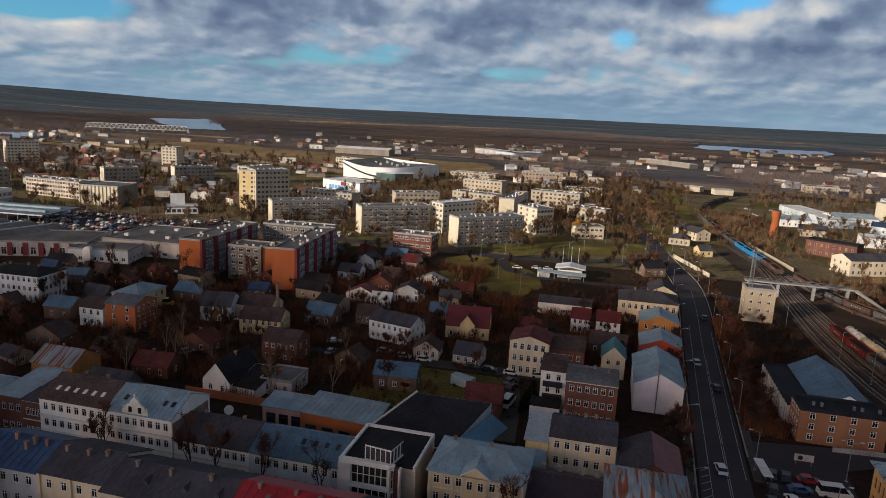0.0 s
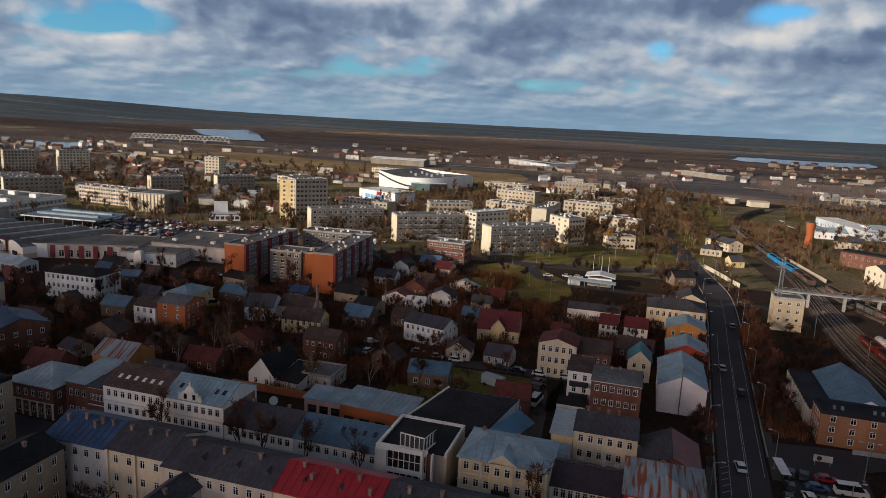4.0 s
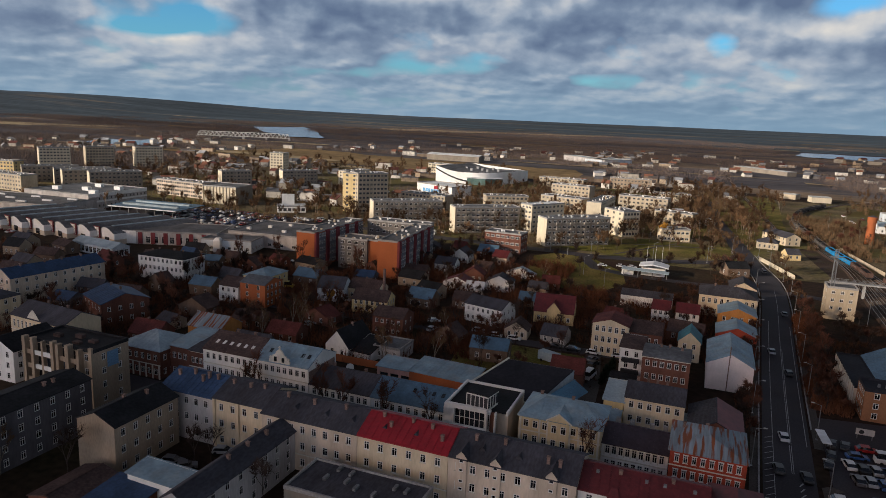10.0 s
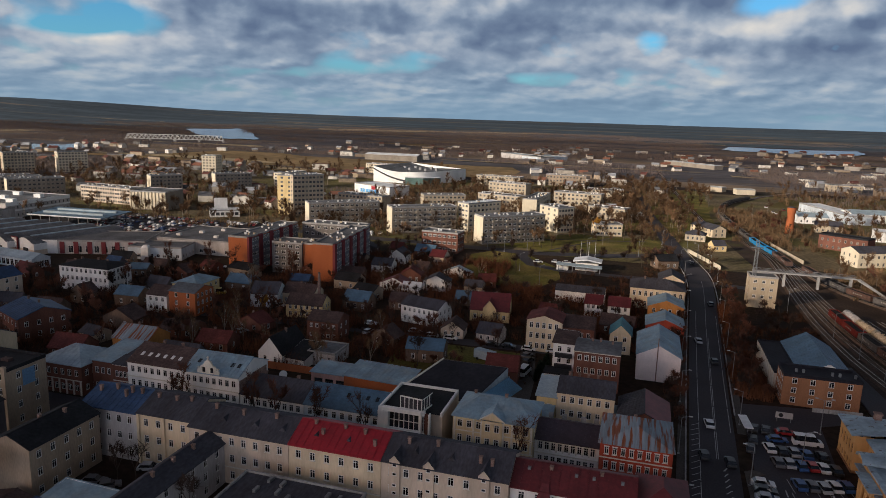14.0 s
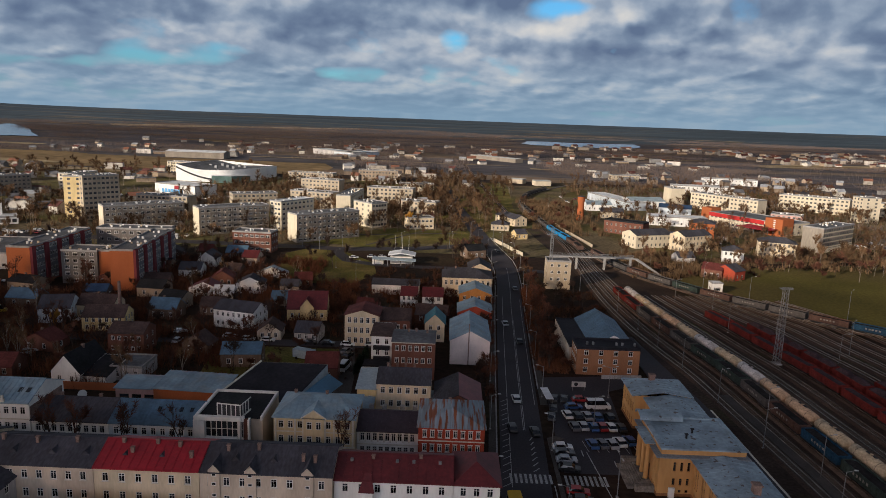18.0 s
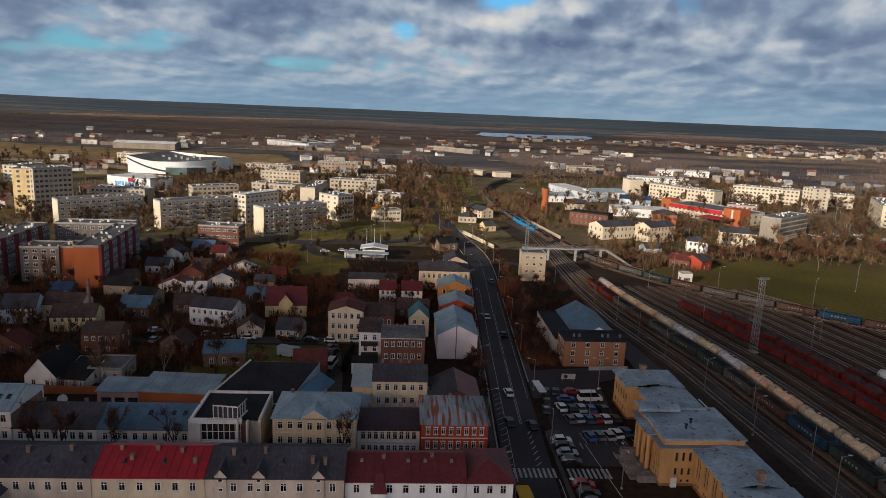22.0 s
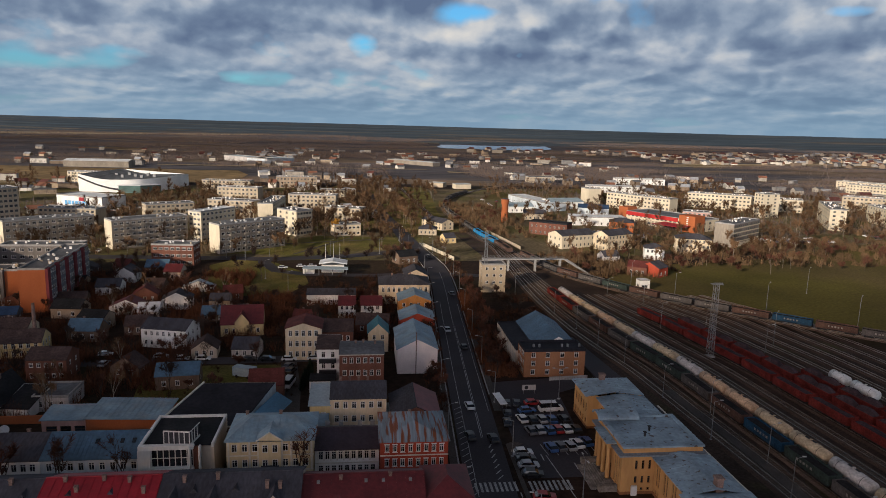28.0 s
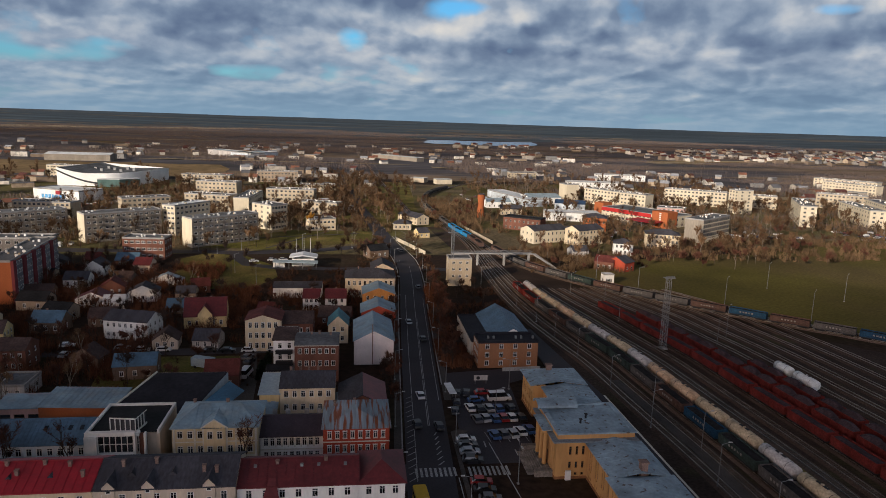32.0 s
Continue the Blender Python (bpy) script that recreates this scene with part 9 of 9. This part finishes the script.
for x, y in ((-88, 116.2), (-71, 117), (-66.5, 117), (-57, 116.5), (-46, 116.5), (-14.5, 116.6)):
    plant(KINDS[2], x, y, 1.35, "street trees")
for x, y in ((16.2, 166), (16.8, 178), (17.6, 193), (18.4, 207), (19, 221), (33.5, 182), (34.6, 199), (36, 226)):
    plant(KINDS[3], x, y, 1.1, "street trees")
for x, y in ((-165, 236), (-179, 229), (-152, 233), (-128, 236), (-66, 246), (-108, 180)):
    plant(KINDS[2], x, y, 1.4, "yard trees")
plant(KINDS[1], -46, 286, 1.5, "yard trees")
plant(YELLOW, -20, 405, 1.3, "autumn trees")
plant(YELLOW, -52.5, 93.5, 0.55, "autumn trees")
plant(YELLOW, -112, 190, 0.9, "autumn trees")


def thuja(x, y, h):
    t = thing("thuja", "slim dark green columnar conifer by the yard", "conifer", pose(x, y, 0), "conifers")
    part("trunk", Geo().use(BARK).tube((0, 0, 0), (0, 0, h * 0.5), 0.12, 0.06, 5), t)
    rr = random.Random(int(x * 10 + y))
    v, f = [], []
    for i in range(260):
        z = h * rr.uniform(0.08, 1.0)
        r = 0.2 * h * (1 - z / h) ** 0.6 * rr.uniform(0.75, 1.1)
        a = rr.uniform(0, 6.28)
        p = Vector((r * math.cos(a), r * math.sin(a), z))
        o = Vector((math.cos(a), math.sin(a), 0.9)) * 0.35
        s = Vector((-math.sin(a), math.cos(a), 0)) * 0.16
        k = len(v)
        v.extend([tuple(p - s - o * 0.3), tuple(p + s - o * 0.3), tuple(p + o)])
        f.append((k, k + 1, k + 2))
    me = bpy.data.meshes.new("crown")
    me.from_pydata(v, [], f)
    me.materials.append(THUJA)
    part("crown", me, t)


for k in range(7):
    thuja(-18.5 + 0.25 * k, 164.5 + 2.1 * k, 3.2 + 0.5 * (k % 3))

# ---- cars ----
CARS = {}
PAINTS = {"white": (0.62, 0.62, 0.62), "black": (0.02, 0.02, 0.022), "silver": (0.33, 0.34, 0.36), "blue": (0.03, 0.08, 0.22), "red": (0.30, 0.02, 0.02), "grey": (0.10, 0.10, 0.11), "green": (0.03, 0.08, 0.05), "yellow": (0.55, 0.36, 0.03)}
GLASS = mat("car_glass", (0.012, 0.014, 0.018), 0.06, spec=0.7)
TYRE = mat("tyre", (0.018, 0.018, 0.018), 0.9)


def car(color, kind="car"):
    t = thing("car" if kind == "car" else "van", "", kind, pose(0, 0, 0))
    paint = mat("paint_" + color, PAINTS[color], 0.3, (0.5, 0.08), (4, 0.06), spec=0.6)
    L, W, H = (4.3, 0.87, 1.45) if kind == "car" else (5.9, 1.0, 2.5)
    belt = 0.92 if kind == "car" else 1.35
    g = Geo().use(paint)
    side = [(-L / 2, 0.35), (L / 2, 0.35), (L / 2, 0.72), (L / 2 - 0.15, belt - 0.12), (L * 0.26, belt), (-L * 0.42, belt), (-L / 2 + 0.05, belt - 0.08), (-L / 2, 0.6)]
    n = len(side)
    for s in (-1, 1):
        g.poly(*[(x, s * W, z) for x, z in (side if s < 0 else side[::-1])])
    for i in range(n):
        (x0, z0), (x1, z1) = side[i], side[(i + 1) % n]
        g.poly((x1, -W, z1), (x0, -W, z0), (x0, W, z0), (x1, W, z1))
    part("body", g, t)
    base = (-L * 0.42, L * 0.26) if kind == "car" else (-L * 0.47, L * 0.36)
    roof_x = (-L * 0.30, L * 0.09) if kind == "car" else (-L * 0.46, L * 0.20)
    c = Geo().use(GLASS)
    b0, b1, r0, r1, wi = *base, *roof_x, W - 0.16
    low = [(b0, -W + 0.03, belt), (b1, -W + 0.03, belt), (b1, W - 0.03, belt), (b0, W - 0.03, belt)]
    up = [(r0, -wi, H - 0.05), (r1, -wi, H - 0.05), (r1, wi, H - 0.05), (r0, wi, H - 0.05)]
    for i in range(4):
        j = (i + 1) % 4
        c.poly(low[i], low[j], up[j], up[i])
    part("cabin_glass", c, t, "dark glass")
    part("roof", Geo().use(paint).prism([(r0 - 0.05, -wi - 0.02), (r1 + 0.05, -wi - 0.02), (r1 + 0.05, wi + 0.02), (r0 - 0.05, wi + 0.02)], H - 0.06, H), t)
    for x in (-L * 0.31, L * 0.31):
        for s in (-1, 1):
            part("wheel", Geo().use(TYRE).tube((x, s * (W - 0.18), 0.33), (x, s * (W + 0.02), 0.33), 0.33, 0.33, 10), t)
    return t


def park(x, y, rz, color, kind="car", where="parked on the asphalt"):
    lab = f"{color} {'hatchback' if kind == 'car' else 'van'} {where}"
    m = pose(x, y, 0.06, 0, 0, rz)
    if (color, kind) in CARS:
        return tagged(copy_thing(CARS[color, kind], m), lab, "", "parked cars")
    t = car(color, kind)
    t.matrix_basis = m
    CARS[color, kind] = t
    return tagged(t, lab, "", "parked cars")


for x, y, rz, c in ((32, 153, 80, "black"), (34.5, 153, 80, "black"), (38.5, 153, 5, "red"), (36, 148.6, 8, "blue"), (31, 147, 84, "black"), (30, 142.5, 84, "black"), (33.8, 144, 98, "white"), (36, 143.3, 98, "black"),
                    (38.3, 143.6, 98, "silver"), (40.6, 143.3, 98, "blue"), (43.6, 143.4, 98, "black"), (34.4, 137.8, 98, "grey"), (36.4, 138.2, 98, "silver"), (38.6, 137.8, 98, "blue"), (40.6, 138.2, 98, "red"),
                    (42.6, 138.2, 98, "white"), (44.8, 138, 98, "black"), (36.8, 129.6, 100, "blue"), (38.9, 129.9, 100, "grey"), (41.0, 130, 100, "silver")):
    park(x, y, rz, c, where="parked in the station car park")
for x, y, rz, c in ((45.2, 131.8, 100, "blue"), (30.2, 127.8, 2, "white"), (30.2, 125.2, 2, "black"), (30.2, 119, -8, "black"), (30.4, 110.5, -5, "red"), (30.6, 107.6, -5, "black"), (31, 104.5, -5, "grey"), (22.6, 152, 95, "white"),
                    (20.4, 136, 95, "black"), (25.2, 134.5, 95, "black"), (27.5, 196, 95, "black"), (24.5, 214, 95, "silver"), (32, 262, 94, "grey")):
    park(x, y, rz, c, where="on the asphalt near the station")
park(42, 149, 4, "white", "van", "parked at the station")
park(43.0, 131.0, 100, "white", "car", "parked at the station")
park(30.2, 122.4, 2, "silver", "car", "parked at the station")
park(-22, 168.3, 80, "white", "van", "parked on the yard lane")
for x, y, rz, c in ((-54, 188.6, 0, "white"), (-48, 188.4, 0, "white"), (-60, 190.5, 5, "silver"), (-35, 187.6, 0, "black"), (-30, 187.4, 0, "black"), (-24, 187.2, 0, "white"), (-17, 188, 10, "white"), (-22.5, 178, 70, "black"), (-23.5, 181.5, 70, "grey"),
                    (-58, 256, 20, "white"), (-40, 311, 10, "white"), (-32, 314, 5, "white"), (-27, 314.5, 5, "white"), (30, 338, 95, "black"), (-76, 193, 10, "white"), (-73.5, 185, 85, "silver"), (-109, 171, 60, "silver")):
    park(x, y, rz, c, where="on the street between gardens")
for x, y, rz, c in ((-169, 242, 20, "white"), (-165, 243.5, 20, "white"), (-137, 197, 10, "yellow"), (-113, 200.5, 10, "white"), (-80, 95, 20, "silver"), (-86, 88, 15, "grey"), (-82.5, 87.5, 40, "grey"), (43.5, 214, 70, "white"), (44.5, 210, 70, "grey")):
    park(x, y, rz, c, where="parked in a yard")
park(-141, 206, 25, "yellow", "van", "parked beside a yellow house")
rng = random.Random(77)
for i in range(6):
    for j in range(13):
        if rng.random() < 0.18:
            park(-290 + j * 5.6 + i * 3, 318 + i * 8 + j * 1.2 - 20, 100 + rng.uniform(-4, 4), rng.choice(("white", "silver", "grey", "black", "blue", "white", "red")), where="in the market car park")
for x, y in ((258, 398), (266, 396), (275, 392), (252, 403), (283, 388), (330, 402), (338, 398), (346, 394), (355, 390), (246, 330 + 74), (178, 372), (184, 369), (190, 366), (195, 372), (175, 378)):
    park(x, y, rng.uniform(-30, 60), rng.choice(("white", "silver", "black", "grey", "red")), where="parked by the eastern blocks")


def bus():
    t = thing("bus", "yellow city bus driving on the main street", "bus", pose(18.4, 100, 0.06, 0, 0, 94))
    y = mat("paint_bus", (0.60, 0.36, 0.02), 0.35, (0.5, 0.08), (4, 0.06))
    g = Geo().use(y)
    g.prism([(-5.9, -1.2), (5.7, -1.2), (5.95, -0.9), (5.95, 0.9), (5.7, 1.2), (-5.9, 1.2)], 0.4, 2.95)
    part("body", g, t)
    part("roof_pod", Geo().use(FRAME).box(-3, -0.8, 2.95, 1, 0.8, 3.2), t)
    for s in (-1, 1):
        part("window_band", Geo().use(GLASS).box(-5.6, min(s * 1.2, s * 1.215), 1.4, 5.4, max(s * 1.2, s * 1.215), 2.5), t)
    part("windscreen", Geo().use(GLASS).box(5.951, -0.85, 1.2, 5.97, 0.85, 2.6), t)
    for x in (-3.4, 3.6):
        for s in (-1, 1):
            part("wheel", Geo().use(TYRE).tube((x, s * 0.95, 0.45), (x, s * 1.22, 0.45), 0.45, 0.45, 12), t)


bus()

# ---- street markings, kerbs, small things ----
def mark(pts, name="road_marking", lab="worn white road marking on asphalt"):
    solid(name, Geo().use(PAINT).poly(*[(x, y, 0.075) for x, y in pts]), lab, "marking", kind="structure")


for off, y0, y1 in ((0.5, 136, 300), (0.85, 136, 210), (-2.7, 112, 240), (3.9, 150, 240)):
    for y in range(y0, y1, 14):
        a, b = street_x(y) + off, street_x(y + 13.4) + off
        mark([(a, y), (a + 0.13, y), (b + 0.13, y + 13.4), (b, y + 13.4)])
for k in range(9):
    mark([(18.2 + k * 0.95, 113.6), (18.7 + k * 0.95, 113.6), (18.7 + k * 0.95, 117), (18.2 + k * 0.95, 117)])
for k in range(9):
    mark([(28.8 + k * 0.95, 113.4), (29.3 + k * 0.95, 113.4), (29.3 + k * 0.95, 117), (28.8 + k * 0.95, 117)])
for k in range(16):
    y = 112 + k * 2.6
    x = street_x(y) - 4.4
    mark([(x, y), (x + 0.25, y), (x + 1.9, y + 1.5), (x + 1.65, y + 1.5)])
for k in range(7):
    y = 118 + k * 2.2
    mark([(23.0 + k * 0.1, y), (23.3 + k * 0.1, y), (24.6, y + 1.5), (24.3, y + 1.5)])
mark([(26.2, 100), (26.4, 100), (26.6, 113), (26.4, 113)])
for x, y in ((34, 125), (40, 121)):
    mark([(x, y), (x + 0.25, y), (x + 0.25, y + 2.6), (x, y + 2.6)])
for k in range(10):
    mark([(35.6 + k * 2.1, 127), (35.75 + k * 2.1, 127), (35.2 + k * 2.1, 132), (35.05 + k * 2.1, 132)])
mark([(37.2, 100), (37.4, 100), (35.2, 127), (35.0, 127)])


def kerb(line, name, lab):
    t = thing(name, lab, "pavement", pose(0, 0, 0), kind="structure")
    for a, b in zip(line, line[1:]):
        part("kerb", Geo().use(CONC).beam((*a, 0.09), (*b, 0.09), 0.3, 0.2), t)


kerb([(street_x(y) + 5.4, y) for y in range(160, 400, 16)], "kerb_east", "pale concrete kerb along the street")
kerb([(street_x(y) - 5.4, y) for y in range(118, 400, 16)], "kerb_west", "pale concrete kerb along the street")
t = thing("traffic_island", "raised paved island between street and car park", "pavement", pose(0, 0, 0), kind="structure")
part("slab", Geo().use(PAVING).prism([(27.0, 104), (28.0, 104), (28.2, 130), (31.5, 132.5), (29.5, 133.6), (27.6, 132.5)], 0, 0.17), t)
sheet("pavement_east", [(28.4, 150), (30.2, 150), (35, 240), (33, 240)], 0.04, PAVING, "grey footpath beside the street", "footpath")
sheet("pavement_west", [(14.2, 118), (16, 118), (22.6, 240), (20.8, 240)], 0.04, PAVING, "grey footpath beside houses", "footpath")
sheet("path_1", [(-60, 372), (-58, 371), (10, 392), (8, 394)], 0.06, PAVING, "worn footpath across the lawn", "footpath")
sheet("path_2", [(-40, 345), (-38, 345), (-8, 400), (-10, 400)], 0.06, PAVING, "worn footpath across the lawn", "footpath")
strip("road_loop", [(-52, 338), (-50, 324), (-42, 306), (-28, 299), (0, 297), (22, 300), (33, 305)], 6, 0.052, ASPHALT, "asphalt access road to the petrol station")
strip("road_lane", [(-140, 184), (-90, 187), (-40, 188), (-14, 189)], 5.5, 0.043, ASPHALT, "narrow asphalt lane among gardens")
strip("road_lane_2", [(-20, 150), (-21, 165), (-24, 186)], 4.5, 0.042, PAVING, "dusty yard lane")
strip("road_path", [(-130, 246), (-85, 241), (-40, 250), (-10, 266)], 3, 0.042, PAVING, "dirt lane along the grass")
sheet("market_square", [(-330, 270), (-215, 300), (-200, 352), (-330, 352)], 0.03, ASPHALT, "asphalt market car park", "car park")
sheet("plot_1", [(-58, 158), (-22, 158), (-26, 184), (-62, 184)], 0.035, GRASS, "rough grass plot with parked trailer", "lawn")

t = thing("container", "pale blue-white cargo trailer on grass", "trailer", pose(-37.5, 175, 0, 0, 0, -22))
part("box", Geo().use(ROOF["palegrey"]).box(0, 0, 0.5, 6, 2.4, 2.9), t)
for x in (1.2, 4.6):
    part("wheel", Geo().use(TYRE).tube((x, -0.05, 0.4), (x, 2.45, 0.4), 0.4, 0.4, 10), t)
t = thing("satellite_dish", "white satellite dish on a yard pole", "dish", pose(-75.5, 137, 0))
part("pole", Geo().use(METAL).tube((0, 0, 0), (0, 0, 3.6), 0.08, 0.08, 6), t)
part("bowl", Geo().use(FRAME).tube((0, -0.1, 4.0), (0.1, -0.5, 4.2), 0.3, 1.0, 14), t)
t = thing("billboard", "pale grey billboard by the station yard", "sign", pose(37.5, 160, 0))
part("panel", Geo().use(PLASTER["grey"]).box(0, 0, 1.0, 3.6, 0.15, 2.4), t)
part("round_mark", Geo().use(DARK).tube((1.1, -0.02, 1.7), (1.1, -0.01, 1.7), 0.5, 0.5, 14), t)
for x in (0.3, 3.2):
    part("post", Geo().use(METAL).box(x, 0.02, 0, x + 0.15, 0.13, 1.0), t)
t = thing("bus_shelter", "pale glass bus shelter on the pavement", "shelter", pose(29.4, 148, 0, 0, 0, 5))
part("roof", Geo().use(ROOF["pale"]).box(0, 0, 2.4, 1.8, 7, 2.55), t)
for y in (0.2, 3.4, 6.6):
    part("post", Geo().use(METAL).box(1.5, y, 0, 1.6, y + 0.1, 2.4), t)
for y in range(96, 400, 28):
    pole_lamp(street_x(y) + 6.2, y + 3, 8, 1, 180, "grey street lamp along the main street")
    pole_lamp(street_x(y) - 6.2, y + 12, 8, 1, 0, "grey street lamp along the main street")
for x, y in ((-70, 336), (-50, 340), (-20, 342), (5, 348), (-33, 268), (-60, 330), (-45, 290), (-90, 240), (-62, 250)):
    pole_lamp(x, y, 8, 1, 30, "grey street lamp beside the lawn")
t = thing("factory_chimney", "slim brick chimney among the cottages", "chimney", pose(-99, 203, 0))
part("shaft", Geo().use(CHIM).tube((0, 0, 0), (0, 0, 13), 0.7, 0.45, 10), t)
